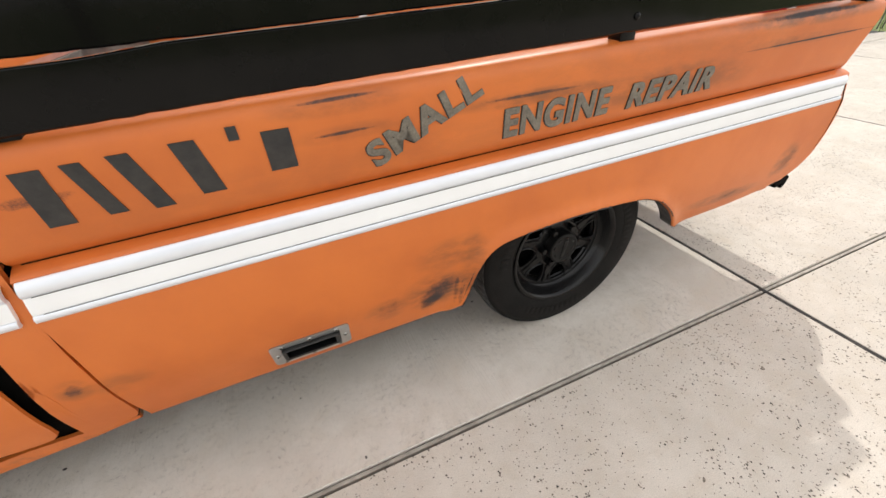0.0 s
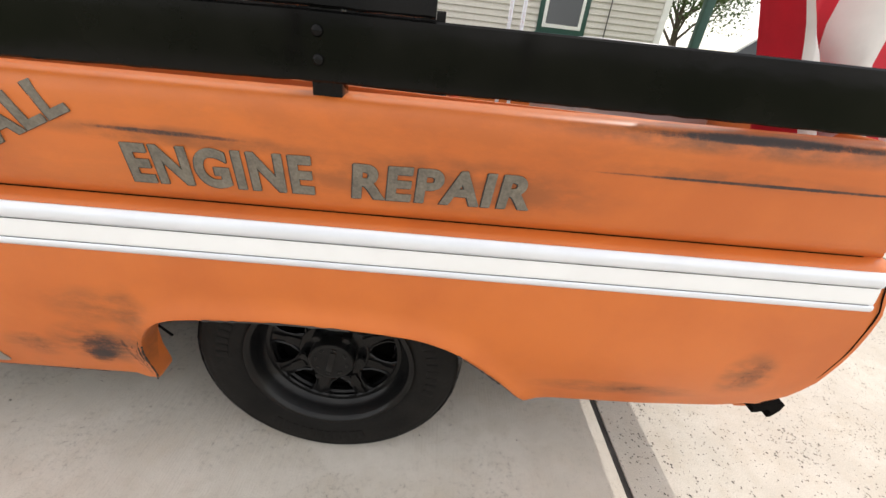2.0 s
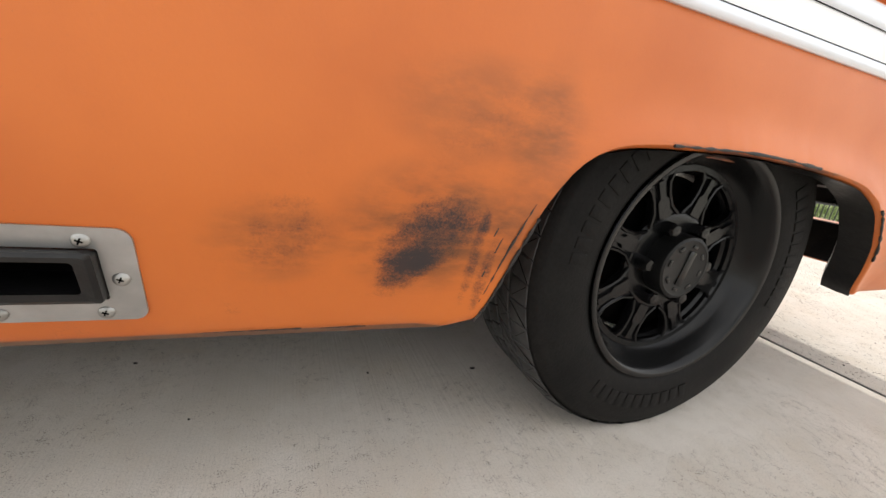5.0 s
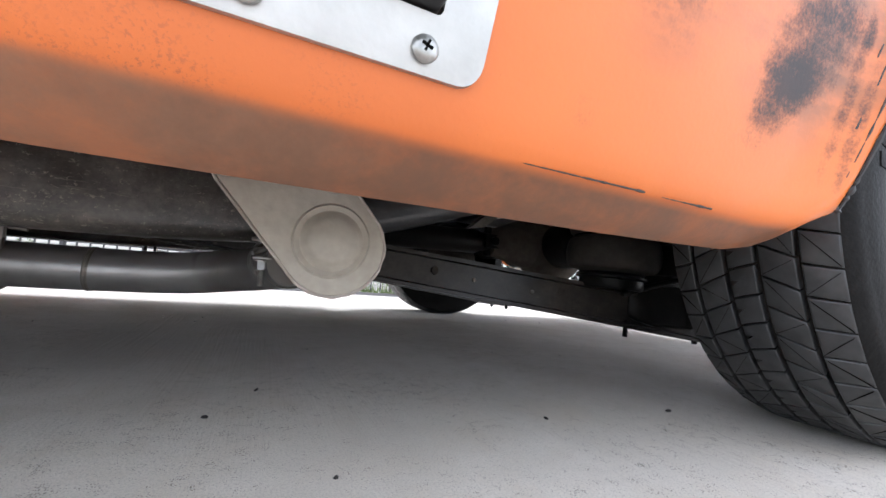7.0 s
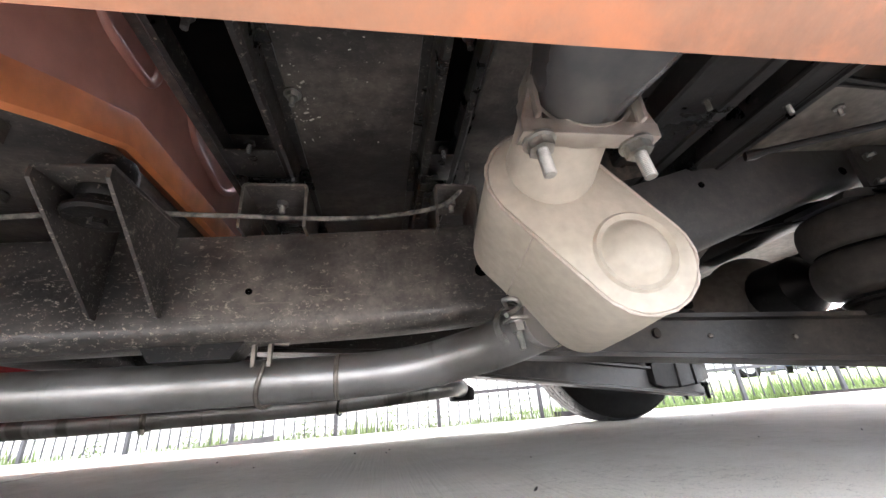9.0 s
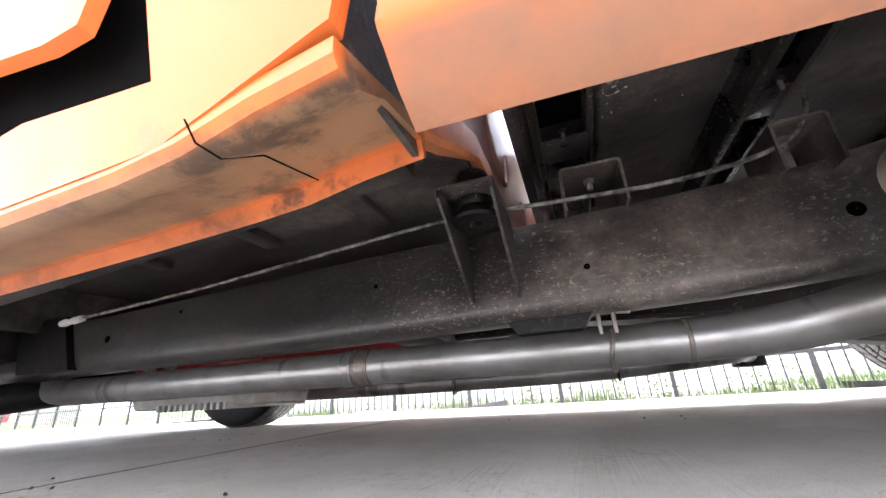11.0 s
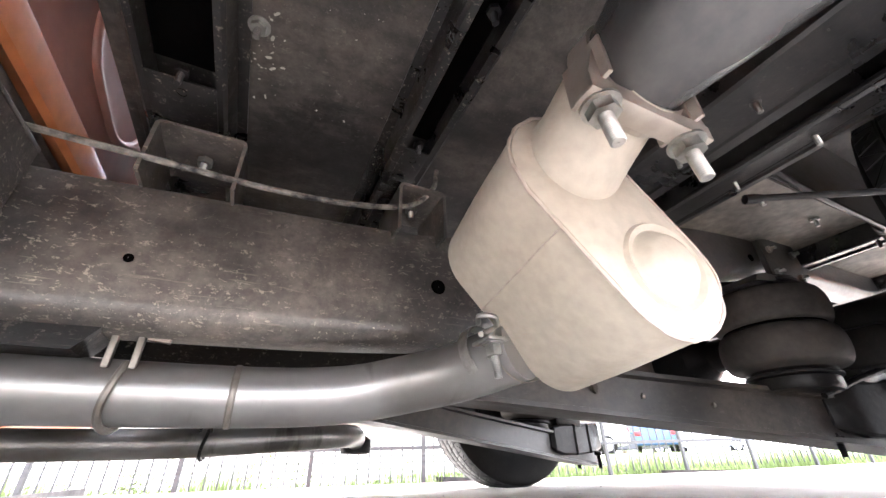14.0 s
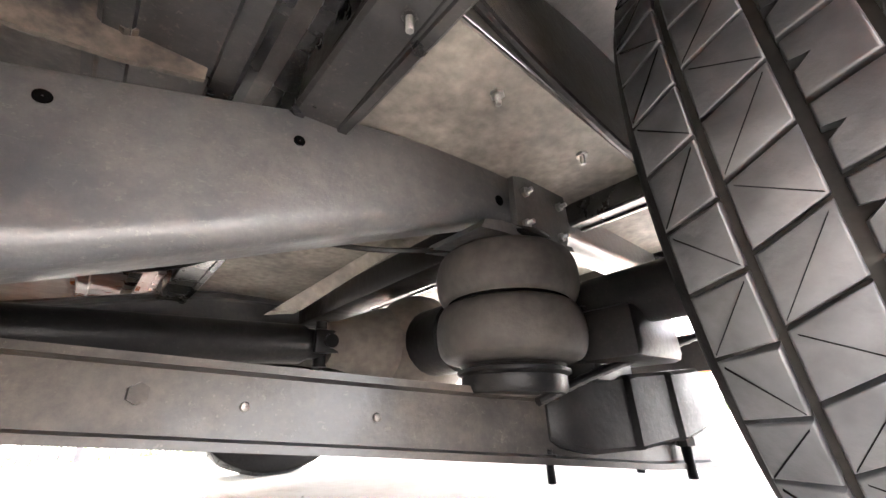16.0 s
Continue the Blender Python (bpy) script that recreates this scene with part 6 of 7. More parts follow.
part("slot_lip", loft(rs, False, False), SLOT_BLACK, plate, "black folded tube lip")
# black sheet across the tube stands for the shade inside
part("slot_shade", slab([(-0.953, 0.300), (-0.803, 0.300), (-0.803, 0.352), (-0.953, 0.352)], 0.004, Matrix.Translation((0, 0.085, 0))), DEEP_BLACK, plate)
for x, z in ((-0.809, 0.3615), (-0.7885, 0.3225), (-0.806, 0.2840), (-0.952, 0.3615), (-0.968, 0.3225), (-0.954, 0.2840), (-0.88, 0.2840), (-0.88, 0.3615)):
    bm = bmesh.new()
    m = Matrix.Translation((x, plate_y(x, z), z)) @ Y_OUT
    add_lathe(bm, [(0.0066, -0.0005), (0.0068, 0.001), (0.0060, 0.0022), (0.0038, 0.0033), (0.0005, 0.0037)], 20, m)
    screw = part("screw", bm, ZINC, plate, "zinc pan-head cross screw")
    bm = bmesh.new()
    for a in (20, 110):
        add_box(bm, (-0.0028, -0.0043, -0.0006), (0.0028, -0.0030, 0.0006), 0.0, Matrix.Translation((x, plate_y(x, z), z)) @ Matrix.Rotation(radians(a), 4, "Y"))
    part("slot", bm, GAP, screw)

# brake line along the rail, with its white fitting
part("brake_line", tube(smooth_path([(-2.34, 0.556, 0.318), (-2.0, 0.545, 0.332), (-1.7, 0.540, 0.354), (-1.42, 0.536, 0.374), (-1.25, 0.536, 0.371), (-1.10, 0.538, 0.367), (-1.0, 0.540, 0.374), (-0.92, 0.545, 0.396), (-0.88, 0.55, 0.44), (-0.872, 0.55, 0.48)], 10), 0.0038, 8), LINE, truck, "black brake line with white chips")
bm = bmesh.new()
add_tube(bm, [(-2.42, 0.557, 0.312), (-2.405, 0.557, 0.313), (-2.39, 0.557, 0.3135), (-2.375, 0.557, 0.315), (-2.345, 0.556, 0.317)], 0.01, 12, radii=[0.008, 0.0095, 0.006, 0.009, 0.008])
part("line_fitting", bm, PLASTIC_WHITE, truck, "white plastic line fitting")

# ---- cab ----
cab = new("cab")
cab.parent = truck
CAB_B, CAB_F = -1.338, -3.72


def cab_low(x):
    return interp(x, [(-3.72, 0.220), (-2.5, 0.188), (-1.985, 0.193), (-1.593, 0.211), (-1.437, 0.220), (-1.338, 0.240)])


def cab_y(z):
    return interp(z + 0.02, PROFILE)


def skin_panel(outline, off, thick, cuts=5):
    """A panel of the cab side with the given outline (x, z), bowed like the side."""
    bm = bmesh.new()
    f = bm.faces.new([bm.verts.new((x, 0, z)) for x, z in outline])
    bmesh.ops.triangulate(bm, faces=[f])
    bmesh.ops.subdivide_edges(bm, edges=bm.edges[:], cuts=cuts, use_grid_fill=False)
    bmesh.ops.triangulate(bm, faces=bm.faces[:])
    for v in bm.verts:
        v.co.y = cab_y(v.co.z) + off
    g = bmesh.ops.extrude_face_region(bm, geom=bm.faces[:])
    bmesh.ops.translate(bm, vec=(0, thick, 0), verts=[v for v in g["geom"] if isinstance(v, bmesh.types.BMVert)])
    return bm


# rocker underside, with its hanging flange and drain tabs
xs = list(np.linspace(-1.322, -2.48, 24))
bm, rings = bmesh.new(), []
for x in xs:
    low = cab_low(x)
    y0 = cab_y(low + 0.012) + 0.004
    rings.append([bm.verts.new(p) for p in ((x, 0.186, low + 0.050), (x, 0.186, low + 0.022), (x, 0.183, low + 0.020), (x, 0.178, low + 0.034), (x, 0.12, low + 0.022), (x, y0 + 0.02, low + 0.001), (x, y0 + 0.006, low + 0.001), (x, y0 + 0.001, low + 0.006), (x, y0 + 0.001, low + 0.016))])
for a, b in zip(rings, rings[1:]):
    for j in range(len(a) - 1):
        bm.faces.new((a[j], a[j + 1], b[j + 1], b[j]))
bm.faces.new(rings[0])
for x in (-1.86, -2.26):
    add_box(bm, (x - 0.012, 0.178, cab_low(x) + 0.012), (x + 0.012, 0.190, cab_low(x) + 0.035), 0.003)
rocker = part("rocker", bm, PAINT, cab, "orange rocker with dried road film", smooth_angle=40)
far_rocker = bmesh.new()
far_rings = [[far_rocker.verts.new(p) for p in ((x, 2 * YC - 0.186, cab_low(x) + 0.05), (x, 2 * YC - 0.186, cab_low(x) + 0.02), (x, 2 * YC - 0.07, cab_low(x)), (x, 2 * YC - 0.06, cab_low(x) + 0.02))] for x in xs]
for a, b in zip(far_rings, far_rings[1:]):
    for j in range(3):
        far_rocker.faces.new((a[j], a[j + 1], b[j + 1], b[j]))
part("rocker", far_rocker, PAINT, cab)
part("rocker_seam", tube([(-1.409, y, cab_low(-1.409) + dz) for y, dz in ((0.066, 0.010), (0.074, 0.0008), (0.09, 0.0008), (0.12, 0.0215), (0.176, 0.0335))], 0.0006, 6), GAP, cab)
part("rocker_end", box((-1.331, 0.078, 0.262), (-1.326, 0.19, 0.42)), UNDER, cab, "black end plate of the rocker")
gap_outer = [(-1.400, 0.95), (-1.402, 0.70), (-1.404, 0.57), (-1.397, 0.498), (-1.391, 0.426), (-1.394, 0.342), (-1.398, 0.285), (-1.412, 0.264), (-1.46, 0.266), (-1.543, 0.270), (-1.597, 0.264), (-1.711, 0.255), (-1.85, 0.247), (-2.0, 0.239)]
gap_inner = [(-1.432, 0.95), (-1.434, 0.70), (-1.438, 0.51), (-1.440, 0.443), (-1.446, 0.353), (-1.453, 0.315), (-1.470, 0.299), (-1.50, 0.297), (-1.54, 0.300), (-1.60, 0.305), (-1.632, 0.306), (-1.694, 0.286), (-1.773, 0.265), (-1.964, 0.243), (-2.05, 0.236)]
# outer skin: rear corner and rocker face, below and behind the door gap
edge = [(-1.312, 1.0), (-1.318, 0.763), (-1.324, 0.70), (-1.323, 0.65), (-1.318, 0.60), (-1.312, 0.55), (-1.309, 0.45), (-1.308, 0.35), (-1.312, 0.285), (-1.322, 0.262)] + [(x, cab_low(x) + 0.010) for x in (-1.437, -1.52, -1.593, -1.70, -1.80, -1.90, -2.04)]
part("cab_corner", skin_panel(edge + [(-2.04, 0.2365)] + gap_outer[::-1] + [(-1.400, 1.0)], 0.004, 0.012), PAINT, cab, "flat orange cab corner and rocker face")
# black sheets behind the openings put the gaps' shade into colour
part("door_gap_sheet", skin_panel([(-1.37, 0.97), (-1.37, 0.26), (-1.50, 0.245), (-1.64, 0.235), (-2.1, 0.220), (-2.1, 0.36), (-1.62, 0.45), (-1.53, 0.97)], 0.026, 0.004), GAP, cab, "black sheet standing in for the shade in the gap under the door")
part("bed_gap_sheet", skin_panel([(-1.335, 0.96), (-1.335, 0.325), (-1.285, 0.325), (-1.285, 0.96)], 0.024, 0.003), GAP, cab, "black sheet standing in for the shade between cab and bed")
part("door", skin_panel(gap_inner + [(-2.42, 0.212), (-2.44, 0.95)], -0.006, 0.009), PAINT, cab, "flat orange cab door")
# front wing with its wheel arch, near and far
for far in (False, True):
    verts, faces = [], []
    wx = list(np.linspace(-2.43, -2.49, 4)) + list(np.linspace(-2.50, -3.38, 34)) + [-3.45, -3.55, -3.65, -3.72]
    if far:
        wx = list(np.linspace(-1.338, -2.42, 16)) + wx
    rows = [0, 0.04, 0.1, 0.2, 0.35, 0.5, 0.65, 0.8, 0.9, 1.0]
    for x in wx:
        low = cab_low(x)
        if abs(x + 2.93) < 0.43:
            low = max(low, 0.22 + 0.32 * math.sqrt(max(0.0, 1 - ((x + 2.93) / 0.43) ** 2)))
        y0 = cab_y(low)
        ring = [(x, y0 + 0.05, low + 0.006), (x, y0 + 0.02, low - 0.001)] + [(x, cab_y(low + (1.0 - low) * r) + 0.004, low + 0.004 + (0.996 - low) * r) for r in rows]
        verts += [(x, 2 * YC - y if far else y, z) for x, y, z in ring]
    n = len(rows) + 2
    for i in range(len(wx) - 1):
        for j in range(n - 1):
            q = i * n + j
            faces.append((q, q + 1, q + n + 1, q + n))
    bm = bmesh.new()
    bm.from_mesh(mesh_of("front_wing", verts, faces))
    part("far_cab_side" if far else "front_wing", bm, PAINT, cab, "flat orange body side", smooth_angle=50)
part("door_handle", box((-1.62, -0.035, 0.80), (-1.50, -0.012, 0.815), 0.005), CHROME, cab, "bright door handle")
# cab back wall and its flange, pressed with two ribs
low_edge = [(0.080, 0.286), (0.14, 0.290), (0.20, 0.300), (0.365, 0.384), (0.465, 0.430), (0.70, 0.434), (0.97, 0.434)]
low_edge = low_edge + [(2 * YC - y, z) for y, z in low_edge[-2::-1]]
backs = []
for rows in ([(-0.045, 0.014), (-0.002, -0.002), (0.004, 0.004), (0.004, 0.040), (0.001, 0.050)], [(0.0, 0.0495), (0.0, 0.15), (0.0, 0.30), (0.0, 0.90)]):
    bm, prev = bmesh.new(), None
    for y, z in low_edge:
        cur = [bm.verts.new((CAB_B + dx, y, min(1.0, z + dz))) for dx, dz in rows]
        if prev:
            for j in range(len(rows) - 1):
                bm.faces.new((prev[j], prev[j + 1], cur[j + 1], cur[j]))
        prev = cur
    backs.append(bm)
back = part("cab_back", backs[1], CAB_MAUVE, cab, "dull mauve-red cab back panel")
part("cab_back_flange", backs[0], CAB_BACK, cab, "worn orange lower flange of the cab back")
for pts in ([(0.350, 0.60), (0.354, 0.56), (0.375, 0.541), (0.408, 0.538), (0.464, 0.541), (0.481, 0.571), (0.465, 0.617), (0.45, 0.66)], [(0.560, 0.66), (0.573, 0.597), (0.607, 0.556), (0.67, 0.540), (0.745, 0.536), (0.811, 0.585), (0.83, 0.66)]):
    for far in (False, True):
        part("pressed_rim", tube(smooth_path([(CAB_B + 0.001, 2 * YC - y if far else y, z) for y, z in pts], 6), 0.007, 14), CAB_MAUVE, back, "raised rim of a pressed recess")
part("cab_floor", box((-2.5, 0.19, 0.415), (CAB_B - 0.01, 2 * YC - 0.19, 0.43), 0.004), UNDER, cab, "black cab floor")
for y0, y1 in ((0.186, 0.191), (2 * YC - 0.191, 2 * YC - 0.186)):
    part("inner_rocker", box((-2.5, y0, 0.262), (-1.345, y1, 0.42)), UNDER, cab)
part("cab_outrigger", slab([(-2.62, 0.30), (-2.62, 0.345), (-1.42, 0.425), (-1.42, 0.39)], 0.05, Matrix.Translation((0, 0.36, 0))), UNDER, cab, "dusty black cab floor brace")
for x in (-1.55, -1.80, -2.10):
    part("floor_rib", box((x - 0.02, 0.20, 0.400), (x + 0.02, 0.56, 0.416), 0.004), UNDER, cab)
# upper cab, hood and nose
part("cab_upper", loft([[Vector(p) for p in ((-1.338, 0.02, 1.0), (-2.55, 0.02, 1.0), (-2.55, 1.92, 1.0), (-1.338, 1.92, 1.0))],
                        [Vector(p) for p in ((-1.345, 0.06, 1.12), (-2.50, 0.06, 1.12), (-2.50, 1.88, 1.12), (-1.345, 1.88, 1.12))]]), PAINT, cab)
for x, x2 in ((-1.40, -1.45), (-2.45, -2.20)):
    for y, y2 in ((0.09, 0.18), (1.85, 1.76)):
        part("pillar", rod((x, y, 1.10), (x2, y2, 1.62), 0.035), PAINT, cab)
part("cab_roof", box((-2.28, 0.14, 1.60), (-1.38, 1.80, 1.68), 0.035), PAINT, cab)
part("hood", box((-3.72, 0.08, 0.98), (-2.5, 1.86, 1.06), 0.03), PAINT, cab)
part("nose", box((-3.78, 0.04, 0.34), (-3.70, 1.90, 1.02), 0.02), PAINT, cab)
part("inner_wing", box((-3.70, 1.845, 0.46), (-2.44, 1.850, 1.0)), CHASSIS, cab, "black inside of the far wing")
part("inner_wing", box((-3.66, 0.405, 0.345), (-2.52, 0.410, 1.0)), CHASSIS, cab, "black inner wing beside the engine")
part("radiator_support", box((-3.64, 0.12, 0.235), (-3.61, 1.82, 1.0), 0.004), CHASSIS, cab, "black radiator support panel")
part("far_cab_corner", box((-1.345, 1.862, 0.262), (-1.306, 1.872, 1.0), 0.004), PAINT, cab, "flat orange far cab corner")
part("firewall", box((-2.53, 0.10, 0.30), (-2.50, 1.84, 1.0)), UNDER, cab)

# ---- engine bay and front suspension seen from below ----
eng = new("engine")
eng.parent = truck
part("block", box((-3.25, 0.77, 0.25), (-2.55, 1.17, 0.62), 0.03), RED, eng, "red painted engine block")
part("transmission", tube([(-2.56, YC, 0.34), (-2.35, YC, 0.33), (-2.1, YC, 0.30), (-1.62, YC, 0.26)], 0.1, 24, radii=[0.17, 0.15, 0.10, 0.055]), RED, eng, "red transmission case")
pan = part("transmission_pan", loft([[Vector((-2.33 + sx * (0.21 - g), YC + 0.02 + sy * (0.17 - g), z)) for sx, sy in ((-1, -1), (1, -1), (1, 1), (-1, 1))] for z, g in ((0.155, 0.0), (0.146, 0.0), (0.143, 0.012), (0.105, 0.02), (0.100, 0.03))]), CAST, eng, "cast aluminium transmission pan")
for x in np.arange(-2.40, -2.14, 0.022):
    part("pan_fin", box((float(x), YC - 0.152, 0.094), (float(x) + 0.010, YC + 0.18, 0.112), 0.001), CAST, pan)
for x in (-2.27, -2.20):
    bm = bmesh.new()
    stud(bm, (x, 0.70, 0.20), (0, -1, 0), 0.006, 0.03, 8)
    hexnut(bm, (x, 0.69, 0.20), (0, -1, 0), 0.011, 0.01)
    part("pan_bolt", bm, ZINC, eng)
part("exhaust_shield", box((-2.30, 0.72, 0.195), (-1.95, 0.80, 0.215), 0.004), RED, eng, "red painted brace")
part("front_crossmember", box((-3.15, 0.45, 0.20), (-2.72, 1.49, 0.32), 0.04), CHASSIS, truck, "black front crossmember")
for far in (False, True):
    def fy(y):
        return 2 * YC - y if far else y
    part("lower_control_arm", tube(smooth_path([(-3.02, fy(0.34), 0.150), (-2.86, fy(0.37), 0.142), (-2.72, fy(0.45), 0.138), (-2.63, fy(0.58), 0.148), (-2.60, fy(0.75), 0.175)], 4), 0.034, 14, radii=[0.030 + 0.010 * i / 16 for i in range(17)]), CHASSIS, truck, "black lower control arm")
    part("lower_control_arm", tube([(-3.05, fy(0.40), 0.175), (-3.2, fy(0.55), 0.18), (-3.25, fy(0.72), 0.20)], 0.03, 14), CHASSIS, truck, "black lower control arm")
    part("strut_rod", tube([(-2.72, fy(0.46), 0.150), (-2.68, fy(0.46), 0.175), (-2.50, fy(0.46), 0.300)], 0.016, 12, radii=[0.026, 0.018, 0.016]), CHASSIS, truck, "black strut rod")
    part("tie_rod", tube([(-2.82, fy(0.36), 0.22), (-2.80, fy(0.90), 0.21)], 0.010, 10), ZINC, truck, "steel tie rod")
    part("front_shock", tube([(-2.95, fy(0.45), 0.20), (-2.95, fy(0.50), 0.52)], 0.03, 16), CHASSIS, truck, "black front shock absorber")
part("engine_mount", slab([(-2.55, 0.20), (-2.60, 0.33), (-2.42, 0.33), (-2.36, 0.20)], 0.04, Matrix.Translation((0, 0.56, 0))), CHASSIS, truck, "black mount bracket")
part("steering_box", box((-2.72, 0.50, 0.24), (-2.58, 0.60, 0.40), 0.02), CHASSIS, truck, "black steering box")

# rear bumper: a flat orange bar with rolled black ends
bump = part("rear_bumper", slab([(1.085, 0.285), (1.085, 0.40), (1.10, 0.405), (1.15, 0.36), (1.155, 0.30), (1.14, 0.265), (1.10, 0.262)], 1.72, Matrix.Translation((0, 0.11, 0))), PAINT, truck, "flat orange rear bumper bar")
for y in (0.045, 2 * YC - 0.105):
    part("bumper_end", slab([(1.092, 0.318), (1.118, 0.326), (1.140, 0.340), (1.156, 0.345), (1.168, 0.336), (1.166, 0.312), (1.152, 0.290), (1.142, 0.287), (1.146, 0.306), (1.132, 0.314), (1.110, 0.302), (1.095, 0.300)], 0.045, Matrix.Translation((0, y + 0.012, 0))), GAP, bump, "black rolled bumper end")
part("bumper_backing", box((1.079, 0.16, 0.268), (1.0835, 1.78, 0.398), 0.002), CHASSIS, bump, "black back of the bumper bar")

# ---- load in the bed ----
bike = thing("mini_bike", "small orange-red tubular bike with chrome fork in the truck bed", "mini bike")
for name, pts, r in (("top_tube", [(-0.42, 0.55, 0.96), (-0.30, 0.56, 1.02), (-0.12, 0.57, 1.00), (0.05, 0.58, 0.93)], 0.016), ("down_tube", [(-0.40, 0.56, 0.98), (-0.28, 0.60, 0.80), (0.02, 0.62, 0.66)], 0.016),
                     ("seat_stay", [(0.02, 0.58, 1.01), (0.12, 0.60, 1.00), (0.26, 0.60, 0.90), (0.32, 0.60, 0.66)], 0.013), ("chain_stay", [(0.02, 0.62, 0.66), (0.32, 0.60, 0.66)], 0.013)):
    part(name, tube(smooth_path(pts, 6), r, 12), BIKE_RED, bike)
for dy in (-0.05, 0.05):
    part("fork_leg", tube([(-0.47, 0.55 + dy, 1.04), (-0.55, 0.55 + dy, 0.60)], 0.013, 12), CHROME, bike, "chrome fork leg")
part("handlebar", tube(smooth_path([(-0.42, 0.30, 1.02), (-0.45, 0.42, 1.00), (-0.46, 0.55, 0.99), (-0.45, 0.68, 1.00), (-0.42, 0.80, 1.02)], 5), 0.011, 10), CHROME, bike, "chrome handlebar")
for x in (-0.56, 0.32):
    wl = part("bike_wheel", lathe([(0.105, -0.03), (0.135, -0.032), (0.148, -0.015), (0.15, 0.0), (0.148, 0.015), (0.135, 0.032), (0.105, 0.03)], 36, Matrix.Translation((x, 0.60, 0.665)) @ Matrix.Rotation(radians(90), 4, "X"), closed=True), RUBBER, bike, "small black bike tyre")
    part("wheel_disc", lathe([(0.0005, -0.02), (0.10, -0.02), (0.107, 0.0), (0.10, 0.02), (0.0005, 0.02)], 30, Matrix.Translation((x, 0.60, 0.665)) @ Matrix.Rotation(radians(90), 4, "X"), caps=False), CHROME, wl)
part("bike_seat", box((-0.02, 0.52, 0.90), (0.22, 0.66, 0.955), 0.02), RUBBER, bike, "black vinyl seat")

barrow = thing("hand_truck", "two upright chrome tubes of a hand truck standing in the bed", "hand truck")
for dx in (0.0, 0.05):
    part("upright", tube(smooth_path([(0.44 + dx, 1.10, 0.515), (0.44 + dx, 1.10, 0.9), (0.44 + dx, 1.10, 1.42)], 5), 0.008, 10), CHROME, barrow)
part("cross_bar", rod((0.44, 1.10, 1.0), (0.49, 1.10, 1.0), 0.006), CHROME, barrow)
part("toe_plate", box((0.38, 1.0, 0.515), (0.55, 1.2, 0.521), 0.002), CHROME, barrow)

chest = thing("tool_chest", "galvanised sheet tool chest in the truck bed", "tool chest")
part("chest_body", box((0.62, 0.62, 0.515), (1.04, 1.30, 1.09), 0.008), GALV, chest)
part("chest_lid", box((0.61, 0.61, 1.092), (1.05, 1.31, 1.118), 0.006), GALV, chest)
for x in (0.70, 0.83, 0.96):
    part("rivet", lathe([(0.006, 0.0), (0.004, 0.004), (0.0005, 0.005)], 10, Matrix.Translation((x, 0.61, 1.105)) @ Matrix.Rotation(radians(90), 4, "X"), caps=False), ZINC, chest)

crate = thing("black_crate", "black plastic storage tote with a clear lid in the bed", "storage tote")
part("crate_body", loft([[Vector((-0.80 + sx * (0.20 + g), 1.15 + sy * (0.26 + g), z)) for sx, sy in ((-1, -1), (1, -1), (1, 1), (-1, 1))] for z, g in ((0.515, 0.0), (0.86, 0.03), (0.865, 0.045), (0.88, 0.045))]), CAR_DARK, crate)
part("crate_lid", box((-1.05, 0.85, 0.881), (-0.55, 1.45, 0.905), 0.01), PLASTIC_WHITE, crate)

# striped flag hanging in folds from a pole in the bed's rear corner
flag = thing("flag", "red and white striped flag hanging from a white pole", "flag")
part("pole", tube([(1.03, 0.27, 0.52), (1.02, 0.27, 2.05)], 0.012, 12), TRIM_WHITE, flag, "white flag pole")
part("pole_ball", lathe([(0.0005, 0.0), (0.018, 0.006), (0.024, 0.022), (0.018, 0.038), (0.0005, 0.044)], 16, Matrix.Translation((1.02, 0.27, 2.045)), caps=False), TRIM_WHITE, flag)
STRIPES = 6
for s in range(STRIPES):
    bm, prev = bmesh.new(), None
    for i in range(27):
        v = i / 26  # from the foot of the cloth up to the pole's arm
        cur = []
        for q in range(5):
            u = (s + q / 4) / STRIPES
            spread = 0.36 * (1 - 0.12 * v)
            x = 0.925 - 0.40 * v + spread * u + (0.020 * math.sin(11 * v + 5 * u) + 0.012 * math.sin(23 * v + 9 * u)) * min(1.0, u * 4)
            y = 0.235 + 0.034 * math.sin(15.5 * u + 1.3 * v + 0.6) * (1 - 0.4 * v) + 0.012 * math.sin(31 * u - 3 * v)
            cur.append(bm.verts.new((x, y, 0.90 + 0.95 * v + 0.015 * math.sin(9 * u))))
        if prev:
            for q in range(4):
                bm.faces.new((prev[q], prev[q + 1], cur[q + 1], cur[q]))
        prev = cur
    part("stripe", bm, FLAG_RED if s % 2 == 0 else FLAG_WHITE, flag, smooth_angle=80)
part("flag_arm", tube([(1.022, 0.27, 1.86), (0.50, 0.235, 1.86)], 0.008, 8), TRIM_WHITE, flag)


def ground_z(x, y):
    """The lawn lies below the paving and climbs towards the street on the tail's side."""
    rise = interp(x, [(4.9, 0.0), (7.0, 0.26), (10.0, 0.50), (13, 0.52), (24, 0.60), (60, 1.0)])
    return -0.13 + rise * min(1.0, max(0.0, (y - 5.5) / 4.5))


# ---- fence ----


def fence_y(x):
    return 4.30 - 0.16 * x


def fence_z(x):
    return interp(x, [(-18, -0.10), (-1, -0.10), (3, -0.05), (6, 0.0), (14, 0.05)])


